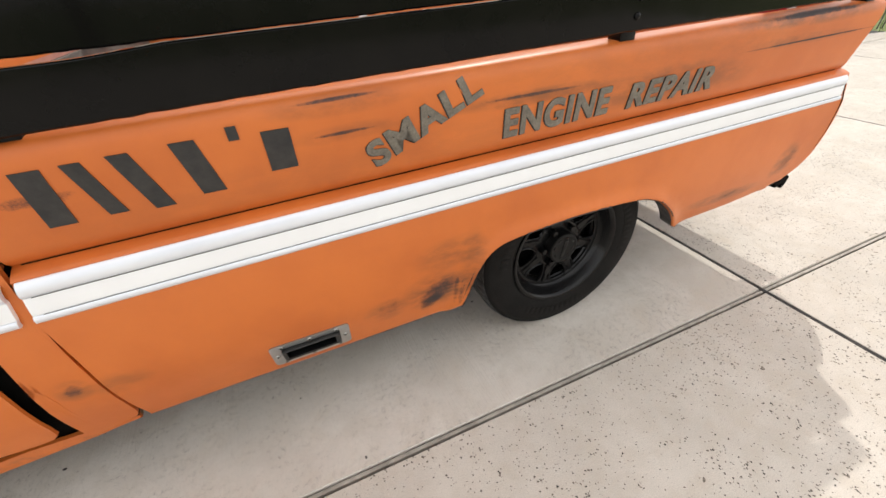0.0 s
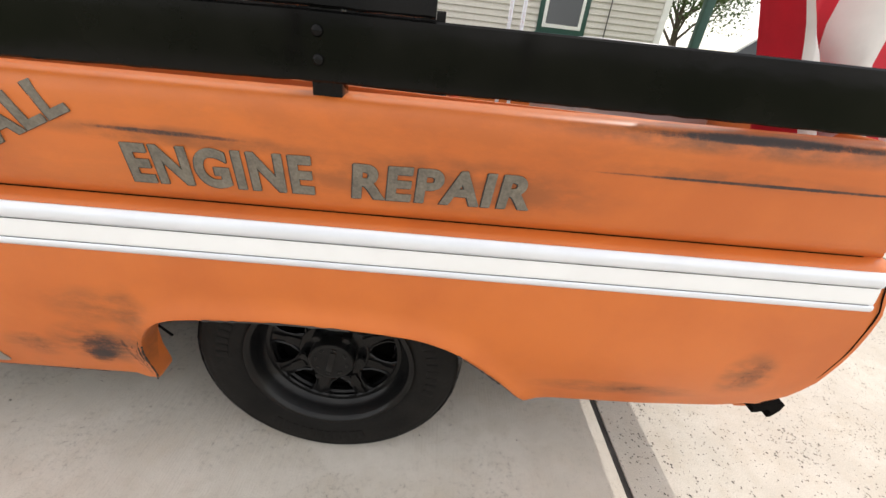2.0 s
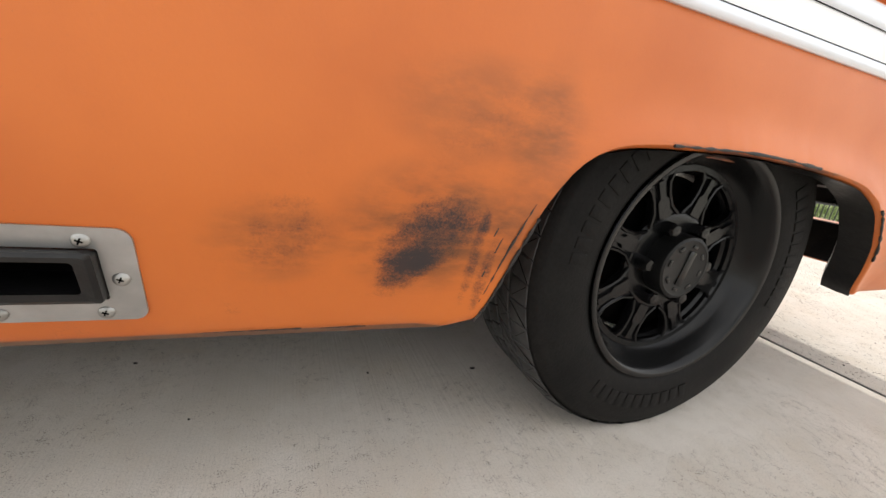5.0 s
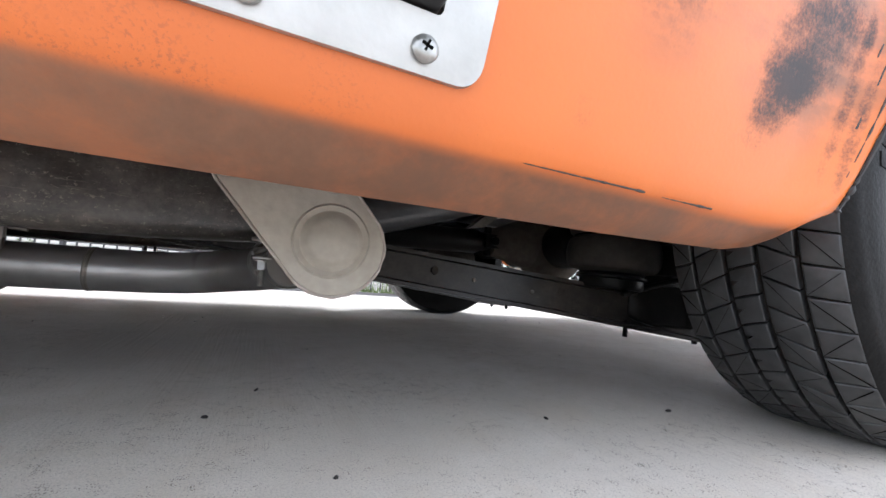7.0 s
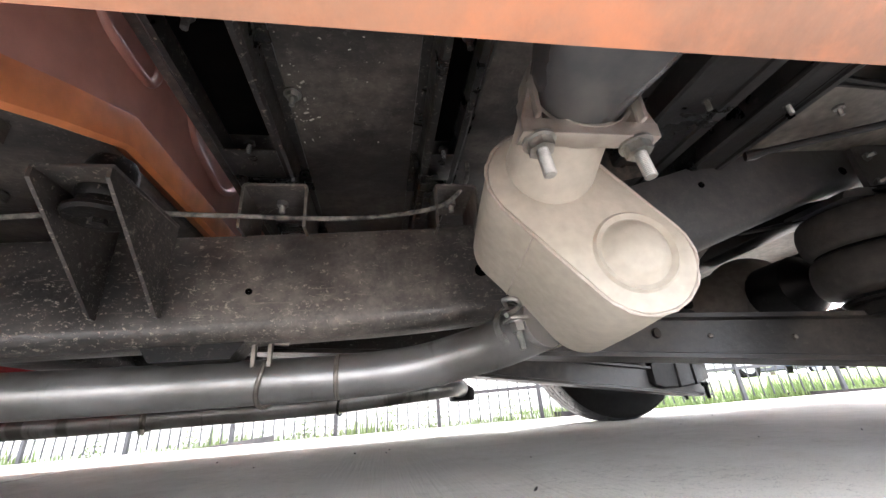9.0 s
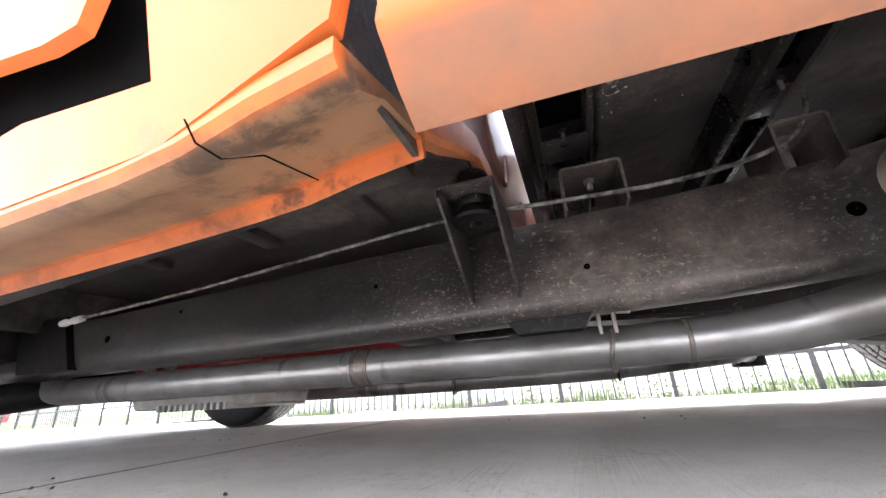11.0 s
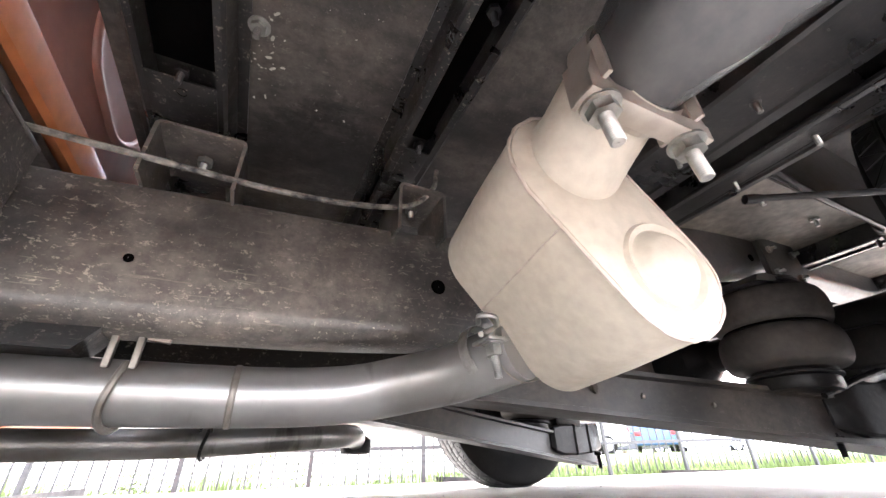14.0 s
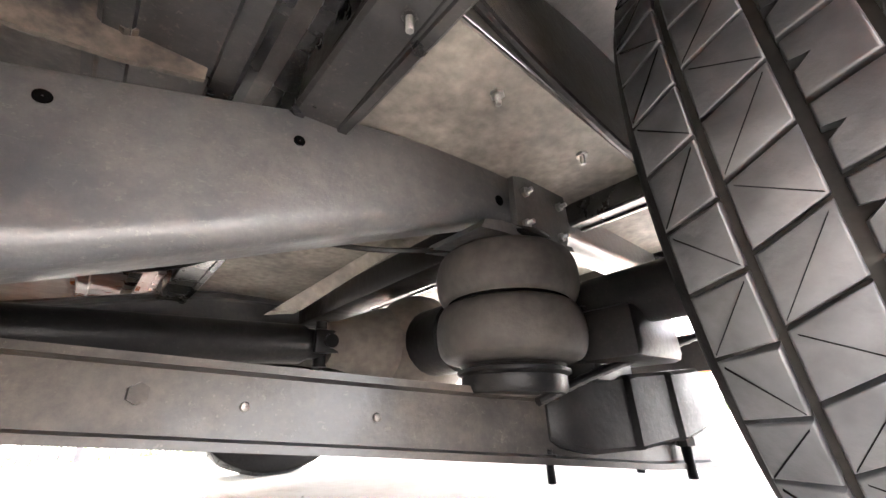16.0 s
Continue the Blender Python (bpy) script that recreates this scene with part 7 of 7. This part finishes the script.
fence = thing("iron_fence", "black iron picket fence with spear tips along the paving", "fence")
picket_bm = bmesh.new()
add_box(picket_bm, (-0.0055, -0.0055, 0.05), (0.0055, 0.0055, 0.83), 0.0)
add_lathe(picket_bm, [(0.0055, 0.83), (0.014, 0.85), (0.008, 0.88), (0.0005, 0.91)], 4, Matrix.Identity(4))
picket_mesh = bpy.data.meshes.new("picket")
picket_bm.to_mesh(picket_mesh)
picket_bm.free()
picket_mesh.materials.append(IRON)
post_bm = box((-0.019, -0.019, 0.0), (0.019, 0.019, 0.89), 0.004)
add_lathe(post_bm, [(0.032, 0.89), (0.034, 0.905), (0.012, 0.935), (0.0005, 0.94)], 4, Matrix.Rotation(radians(45), 4, "Z"))
post_mesh = bpy.data.meshes.new("fence_post")
post_bm.to_mesh(post_mesh)
post_bm.free()
post_mesh.materials.append(IRON)
x, k = -17.0, 9
while x < 14.0:
    ob = new("fence_post" if k % 10 == 6 else "picket", post_mesh if k % 10 == 6 else picket_mesh)
    ob.parent = fence
    ob.matrix_basis = pose(x, fence_y(x), fence_z(x), 0, 0, -9.1)
    x, k = x + 0.1055, k + 1
for h in (0.34, 0.78):
    for i in range(16):
        xa, xb = -17.0 + 2 * i, -15.0 + 2 * i
        a, b = Vector((xa, fence_y(xa), fence_z(xa) + h)), Vector((xb, fence_y(xb), fence_z(xb) + h))
        d = (b - a).normalized()
        bm = bmesh.new()
        add_box(bm, (-(b - a).length / 2, -0.012, -0.016), ((b - a).length / 2, 0.012, 0.016), 0.0, Matrix.Translation((a + b) / 2) @ d.to_track_quat("X", "Z").to_matrix().to_4x4())
        part("fence_rail", bm, IRON, fence)

# ---- house ----
house = thing("house", "cream clapboard house with dark green window trim and white corner boards", "house")
HX0, HX1, HY = -10.0, 4.75, 9.0
wall = part("wall", box((HX0, HY + 0.03, -0.2), (HX1, HY + 7.0, 5.6)), SIDING, house)
plank_cache = {}


def plank(length):
    key = round(length, 3)
    if key not in plank_cache:
        me = mesh_of("siding_plank", [(0, 0.020, 0), (0, -0.012, 0), (0, -0.012, 0.012), (0, 0.016, 0.125), (length, 0.020, 0), (length, -0.012, 0), (length, -0.012, 0.012), (length, 0.016, 0.125)],
                     [(0, 1, 5, 4), (1, 2, 6, 5), (2, 3, 7, 6), (0, 3, 2, 1), (4, 5, 6, 7)], smooth=False)
        me.materials.append(SIDING)
        plank_cache[key] = me
    return plank_cache[key]


WIN = (2.18, 3.02, 1.46, 2.75)
for k in range(46):
    z = -0.15 + 0.12 * k
    spans = [(HX0, HX1)]
    if WIN[2] - 0.2 < z < WIN[3] + 0.1:
        spans = [(HX0, WIN[0] - 0.10), (WIN[1] + 0.10, HX1)]
    for a, b in spans:
        ob = new("siding_plank", plank(b - a))
        ob.parent = wall
        ob.matrix_basis = pose(a, HY + 0.008, z)
    ob = new("siding_plank", plank(7.0))
    ob.parent = wall
    ob.matrix_basis = pose(HX1 + 0.022, HY, z, 0, 0, 90)
part("corner_board", box((HX1 - 0.09, HY - 0.022, -0.2), (HX1 + 0.045, HY + 0.09, 5.6), 0.006), TRIM_WHITE, house)
win = part("window", box((WIN[0] - 0.10, HY - 0.03, WIN[2] - 0.12), (WIN[1] + 0.10, HY + 0.04, WIN[3] + 0.1), 0.006), TRIM_GREEN, house, "dark green window casing")
part("window_frame", box((WIN[0], HY - 0.04, WIN[2] - 0.02), (WIN[1], HY + 0.02, WIN[3]), 0.006), TRIM_WHITE, win, "white window sash")
for z0, z1 in ((WIN[2] + 0.05, WIN[2] + 0.62), (WIN[2] + 0.68, WIN[3] - 0.06)):
    part("pane", box((WIN[0] + 0.07, HY - 0.044, z0), (WIN[1] - 0.07, HY - 0.040, z1)), GLASS, win)
part("window_sill", box((WIN[0] - 0.13, HY - 0.07, WIN[2] - 0.16), (WIN[1] + 0.13, HY + 0.02, WIN[2] - 0.115), 0.008), TRIM_GREEN, win)
part("roof", slab([(HX0 - 0.4, 5.5), (HX0 - 0.4, 5.62), (HX1 + 0.45, 5.62), (HX1 + 0.45, 5.5)], 8.0, Matrix.Translation((0, HY - 0.5, 0))), ROOF, house)
part("conduit", tube([(3.55, HY - 0.03, 0.2), (3.55, HY - 0.03, 5.2)], 0.012, 8), IRON, house)

porch = thing("porch_post", "dark green square porch post with a small roof edge", "porch post")
part("post", box((5.75, 9.4, -0.1), (5.93, 9.58, 3.3), 0.01), TRIM_GREEN, porch)
part("beam", box((4.85, 9.38, 3.3), (9.5, 9.60, 3.55), 0.01), TRIM_GREEN, porch)
part("post_base", box((5.72, 9.37, -0.12), (5.96, 9.61, 0.12), 0.01), TRIM_GREEN, porch)

# ---- cars ----


def build_car(name, paint, label, tall=1.0, box_back=False):
    """A parked car lying along x, its nose to -x, with wheels, glass, lamps and shut lines."""
    c = thing(name, label, "car", "parked cars")
    top = 1.45 * tall + 0.1
    if box_back:
        outline = [(-2.3, 0.32), (-2.32, 0.70), (-2.2, 0.95), (-1.25, 1.08), (-0.55, top), (1.75, top - 0.02), (2.15, 1.15), (2.25, 0.75), (2.22, 0.34)]
        glass = [(-1.12, 1.10), (-0.52, top - 0.07), (1.66, top - 0.09), (1.95, 1.13)]
    else:
        outline = [(-2.3, 0.30), (-2.32, 0.62), (-2.15, 0.80), (-1.15, 0.93), (-0.40, top - 0.12), (0.75, top - 0.12), (1.55, 0.98), (2.2, 0.92), (2.28, 0.62), (2.24, 0.32)]
        glass = [(-1.02, 0.95), (-0.36, top - 0.18), (0.72, top - 0.18), (1.36, 0.98)]
    bm = slab(outline, 1.84, Matrix.Translation((0, -0.92, 0)))
    for v in bm.verts:
        if v.co.z > 1.0:
            v.co.y *= 1 - 0.24 * (v.co.z - 1.0) / max(0.3, top - 1.0)
    bmesh.ops.bevel(bm, geom=bm.edges[:], offset=0.05, segments=3, affect="EDGES")
    body = part("body", bm, paint, c)
    for s in (-1, 1):
        bm = bmesh.new()
        vs = []
        for x, z in glass:
            y = 0.92 * (1 - 0.24 * max(0.0, z - 1.0) / max(0.3, top - 1.0)) + 0.004
            vs.append(bm.verts.new((x, s * y, z)))
        bm.faces.new(vs)
        part("side_glass", bm, GLASS, body)
        part("mirror", box((-0.98, min(s * 0.93, s * 1.08), 1.0), (-0.86, max(s * 0.93, s * 1.08), 1.12), 0.03), paint, c)
        for x in (-0.25, 0.75):
            part("door_handle", box((x, min(s * 0.915, s * 0.945), 0.86), (x + 0.16, max(s * 0.915, s * 0.945), 0.885), 0.006), CAR_DARK, c)
        for x in (-1.42, 1.40):
            m = Matrix.Translation((x, s * 0.80, 0.34)) @ Matrix.Rotation(radians(90 * s), 4, "X")
            wheel = part("wheel", lathe([(0.21, -0.11), (0.30, -0.12), (0.34, -0.09), (0.34, 0.09), (0.30, 0.125), (0.22, 0.128), (0.21, 0.11)], 32, m, closed=True), RUBBER, c)
            part("rim", lathe([(0.0005, 0.10), (0.06, 0.11), (0.20, 0.095), (0.215, 0.115), (0.225, 0.11), (0.225, -0.1), (0.0005, -0.1)], 24, m, caps=False), GALV, wheel)
        part("head_lamp", box((-2.31, min(s * 0.55, s * 0.86), 0.66), (-2.18, max(s * 0.55, s * 0.86), 0.78), 0.03), GLASS, c)
        part("tail_lamp", box((2.17, min(s * 0.60, s * 0.88), 0.74), (2.275, max(s * 0.60, s * 0.88), 0.92), 0.02), RED, c)
    bm = bmesh.new()
    (x0, z0), (x1, z1) = glass[0], glass[1]
    bm.faces.new([bm.verts.new(p) for p in ((x0 - 0.07, -0.80, z0 + 0.0), (x0 - 0.07, 0.80, z0), (x1 - 0.06, 0.66, z1), (x1 - 0.06, -0.66, z1))])
    part("windscreen", bm, GLASS, body)
    part("grille", box((-2.335, -0.5, 0.42), (-2.30, 0.5, 0.62), 0.01), CAR_DARK, c)
    return c


suv = build_car("parked_suv", CAR_WHITE, "white sport utility car parked beside the house", 1.15, True)
suv.matrix_basis = pose(11.4, 14.3, ground_z(11.4, 14.3), 0, 0, -41)
sedan = build_car("parked_suv", CAR_WHITE, "white sport utility car parked across the street", 1.06, True)
sedan.matrix_basis = pose(23.9, 16.8, ground_z(23.9, 16.8), 0, 0, -56)
blue = build_car("parked_car", CAR_BLUE, "dark blue estate car, its red tail lamps to the fence", 1.1, True)
blue.matrix_basis = pose(17.6, 15.2, ground_z(17.6, 15.2), 0, 0, -139)
dark = build_car("parked_suv", CAR_DARK, "black sport utility car parked along the street", 1.15, True)
dark.matrix_basis = pose(21.0, 19.6, ground_z(21.0, 19.6), 0, 0, -50)
redcar = build_car("parked_car", RED, "red car parked beyond the fence", 1.0, True)
redcar.matrix_basis = pose(-33.5, 12.8, ground_z(-33.5, 12.8) - 0.15, 0, 0, 20)
shed = thing("board_fence", "grey weathered board fence behind the parked red car", "fence")
board_me = bpy.data.meshes.new("fence_board")
bm = box((-0.07, -0.01, 0.0), (0.07, 0.01, 1.7), 0.004)
bm.to_mesh(board_me)
bm.free()
board_me.materials.append(WOODGREY)
for i in list(range(60)) + list(range(-44, -27)):
    ob = new("fence_board", board_me)
    ob.parent = shed
    ob.matrix_basis = pose(-24.0 + 0.148 * i, 11.0 - 0.05 * i, -0.1 + 0.01 * math.sin(i * 3.7), 0, 0, -18)

# ---- trees and low growth ----


def build_tree(name, x, y, height, spread, seed, label):
    """A tapered trunk with limbs and a crown of many small leaves."""
    rnd = random.Random(seed)
    t = thing(name, label, "tree", "trees")
    bm = bmesh.new()
    add_tube(bm, smooth_path([(x, y, -0.15), (x + 0.05, y, height * 0.25), (x - 0.06, y + 0.05, height * 0.5), (x + 0.05, y, height * 0.8)], 5), 0.15, 10, radii=[0.20 - 0.16 * i / 15 for i in range(16)])
    tips = []
    for i in range(16):
        a, h = rnd.uniform(0, 6.28), rnd.uniform(0.35, 0.8) * height
        r = spread * rnd.uniform(0.5, 1.0)
        tip = Vector((x + r * math.cos(a), y + r * math.sin(a), h + rnd.uniform(0.1, 0.3) * height))
        mid = Vector((x, y, h)).lerp(tip, 0.5) + Vector((0, 0, 0.2))
        add_tube(bm, smooth_path([(x, y, h - 0.3), mid, tip], 3), 0.04, 6, radii=[0.06, 0.05, 0.042, 0.034, 0.026, 0.018, 0.010])
        tips += [tip, mid.lerp(tip, 0.6)]
    part("trunk", bm, BARK, t)
    verts, faces = [], []
    for _ in range(5200):
        c = rnd.choice(tips)
        p = c + Vector((rnd.gauss(0, 0.42), rnd.gauss(0, 0.42), rnd.gauss(0, 0.34)))
        q = Euler((rnd.uniform(-0.9, 0.9), rnd.uniform(-0.9, 0.9), rnd.uniform(0, 6.28))).to_matrix()
        s = rnd.uniform(0.05, 0.10)
        b = len(verts)
        verts += [tuple(p + q @ Vector(v)) for v in ((-s, 0, 0), (0, s * 0.45, 0.012), (s, 0, 0), (0, -s * 0.45, 0.012))]
        faces.append((b, b + 1, b + 2, b + 3))
    part("crown", mesh_of("crown", verts, faces, False), LEAF, t, kind="stuff")
    return t


build_tree("tree", 9.4, 17.5, 5.2, 2.7, 3, "broad leafy tree behind the parked white car")
build_tree("tree", 14.0, 24.0, 8.5, 3.4, 5, "tall leafy street tree")
build_tree("tree", -6.0, 24.0, 8.0, 3.2, 8, "tall leafy tree behind the house")
build_tree("tree", 25.0, 24.0, 8.5, 3.6, 11, "tall leafy street tree")
build_tree("tree", -4.5, -13.0, 7.5, 3.4, 14, "leafy tree across the driveway, mirrored in the boards")
build_tree("tree", 3.0, -14.5, 8.0, 3.6, 17, "leafy tree across the driveway, mirrored in the boards")

rnd = random.Random(21)
verts, faces = [], []
for _ in range(12000):
    if rnd.random() < 0.25:
        x = rnd.choice([-5.2, -2.6, -1.4, 0.2, 0.9, 2.4, 3.4, 4.6, 6.0]) + rnd.gauss(0, 0.45)
        y = fence_y(x) + abs(rnd.gauss(0, 0.25)) + 0.05
    else:
        x, y = rnd.uniform(1.6, 18), 0
        y = fence_y(x) + rnd.uniform(0.1, 6.0)
        if HX0 - 0.1 < x < HX1 + 0.1 and y > HY - 0.1:
            continue
    h = rnd.uniform(0.05, 0.15) * (2.2 if noise.noise(Vector((x * 1.3, y * 1.3, 3))) > 0.18 else 1.0)
    a, z = rnd.uniform(0, 6.28), fence_z(x) - 0.02
    dx, dy, lx, ly = 0.008 * math.cos(a), 0.008 * math.sin(a), rnd.uniform(-0.05, 0.05), rnd.uniform(-0.05, 0.05)
    b = len(verts)
    verts += [(x - dx, y - dy, z), (x + dx, y + dy, z), (x + lx, y + ly, z + h)]
    faces.append((b, b + 1, b + 2))
part("grass_blades", mesh_of("grass_blades", verts, faces, False), BLADE, None)
tagged(bpy.data.objects["grass_blades"], "green grass and weeds along the fence", "grass", kind="stuff")
verts, faces = [], []
for _ in range(34):
    x0 = rnd.choice([-3.2, -1.9, -0.9, -0.2, 0.4, 1.2, -4.4]) + rnd.gauss(0, 0.28)
    y0 = fence_y(x0) + 0.18 + abs(rnd.gauss(0, 0.2))
    hh = rnd.uniform(0.10, 0.36)
    for _ in range(60):
        z = fence_z(x0) + rnd.random() * hh
        p = Vector((x0 + rnd.gauss(0, 0.07), y0 + rnd.gauss(0, 0.07), z))
        q = Euler((rnd.uniform(-1, 1), rnd.uniform(-1, 1), rnd.uniform(0, 6.28))).to_matrix()
        s = rnd.uniform(0.008, 0.022)
        b = len(verts)
        verts += [tuple(p + q @ Vector(v)) for v in ((-s, 0, 0), (0, s * 0.5, 0.004), (s, 0, 0), (0, -s * 0.5, 0.004))]
        faces.append((b, b + 1, b + 2, b + 3))
part("weeds", mesh_of("weeds", verts, faces, False), BLADE, None)
tagged(bpy.data.objects["weeds"], "leafy weeds growing at the fence", "weeds", kind="stuff")

# ---- ground ----
gv, gf, gn = [], [], 141
for i in range(gn):
    for j in range(gn):
        u, v = (i / (gn - 1) * 2 - 1), (j / (gn - 1) * 2 - 1)
        x, y = math.copysign(abs(u) ** 2.2, u) * 400, math.copysign(abs(v) ** 2.2, v) * 400
        gv.append((x, y, ground_z(x, y)))
for i in range(gn - 1):
    for j in range(gn - 1):
        a = i * gn + j
        gf.append((a, a + gn, a + gn + 1, a + 1))
tagged(part("ground", mesh_of("ground", gv, gf), GRASS, None), "green lawn ground", "ground", kind="structure")
yard, prev = bmesh.new(), None
for x in np.linspace(-13.0, 2.2, 40):
    y0 = fence_y(x) + 0.02
    cur = [yard.verts.new((x, y0 + (9.0 - y0) * v, ground_z(x, y0 + (9.0 - y0) * v) + 0.02)) for v in (0, 0.3, 0.65, 1.0)]
    if prev:
        for j in range(3):
            yard.faces.new((prev[j], cur[j], cur[j + 1], prev[j + 1]))
    prev = cur
tagged(part("yard", yard, GRAVEL, None), "pale gravel yard between the fence and the house", "gravel yard", kind="structure")
road, spin = bmesh.new(), Matrix.Rotation(radians(-38), 3, "Z")
strips = []
for i in range(121):
    u = -150 + 2.5 * i
    strip = []
    for v in (0.5, 2.0, 4.0, 7.0):
        p = Vector((15.5, 17.5, 0)) + spin @ Vector((u, v, 0))
        strip.append(road.verts.new((p.x, p.y, ground_z(p.x, p.y) + 0.035)))
    strips.append(strip)
for a, b in zip(strips, strips[1:]):
    for j in range(3):
        road.faces.new((a[j], b[j], b[j + 1], a[j + 1]))
tagged(part("road", road, ASPHALT, None), "grey asphalt street", "road", kind="structure")

# concrete paving, slab by slab, with filled joints
paving = tagged(part("driveway", box((-8.0, -9.1, -0.15), (9.2, 4.2, -0.05)), JOINT, None), "concrete driveway of separate slabs with filled joints", "driveway", kind="structure")
XJ, YJ = [-7.88, -4.97, -2.063, 0.845, 3.50, 6.3, 9.1], [-9.0, -6.0, -3.05, -0.182, 2.62]
GAPW, GAPX = 0.012, 0.008
for i in range(len(XJ) - 1):
    for j in range(len(YJ)):
        x0, x1, y0 = XJ[i] + GAPX, XJ[i + 1] - GAPX, YJ[j] + GAPW
        smooth_one = x1 < 0.9 and y0 > -0.3
        if j < len(YJ) - 1:
            ya, yb, za, zb = YJ[j + 1] - GAPW, YJ[j + 1] - GAPW, 0.0, 0.0
        else:
            ya, yb, za, zb = fence_y(x0) - 0.03, fence_y(x1) - 0.03, fence_z(x0), fence_z(x1)
        bm, top = bmesh.new(), [(x0, y0, 0.0), (x1, y0, 0.0), (x1, yb, zb), (x0, ya, za)]
        e, cx_, cy_ = 0.003, (x0 + x1) / 2, (y0 + max(ya, yb)) / 2
        inset = [(x + math.copysign(e, cx_ - x), y + math.copysign(e, cy_ - y), z) for x, y, z in top]
        rings = [[bm.verts.new((x, y, z - 0.15)) for x, y, z in top], [bm.verts.new((x, y, z - 0.006)) for x, y, z in top], [bm.verts.new(p) for p in inset]]
        for a, b in zip(rings, rings[1:]):
            for q in range(4):
                bm.faces.new((a[q], a[(q + 1) % 4], b[(q + 1) % 4], b[q]))
        bm.faces.new(rings[-1])
        part("slab", bm, SLAB if smooth_one else AGG, paving, smooth_angle=10)
bm = bmesh.new()
for x in XJ[1:-1]:
    add_box(bm, (x - 0.0078, -9.0, -0.06), (x + 0.0078, 4.4, -0.0008), 0.0)
part("joint_filler", bm, JOINT, paving, "dark tar joint filler")
bm = bmesh.new()
for y in YJ[1:]:
    add_box(bm, (-7.8, y - 0.0052, -0.06), (9.0, y + 0.0052, -0.003), 0.0)
part("joint_filler", bm, WOODGREY, paving, "weathered joint filler strips")
# grit on the slab
rnd = random.Random(4)
bm = bmesh.new()
for i in range(150):
    x, y = rnd.uniform(-2.6, 2.6), rnd.uniform(-1.6, 1.6)
    s = rnd.uniform(0.0012, 0.0034)
    m = Matrix.Translation((x, y, s * 0.3)) @ Euler((rnd.random(), rnd.random(), rnd.random() * 6)).to_matrix().to_4x4() @ Matrix.Diagonal((1.6, 1.0, 0.6, 1))
    bmesh.ops.create_icosphere(bm, subdivisions=1, radius=s, matrix=m)
for x, y in ((-1.866, 0.171), (-1.645, 0.207), (-0.257, 0.301)):
    bmesh.ops.create_icosphere(bm, subdivisions=1, radius=0.004, matrix=Matrix.Translation((x, y, 0.001)) @ Matrix.Diagonal((1.8, 0.9, 0.7, 1)))
tagged(part("grit", bm, JOINT, None), "small dark grit scattered on the concrete", "grit", kind="stuff")
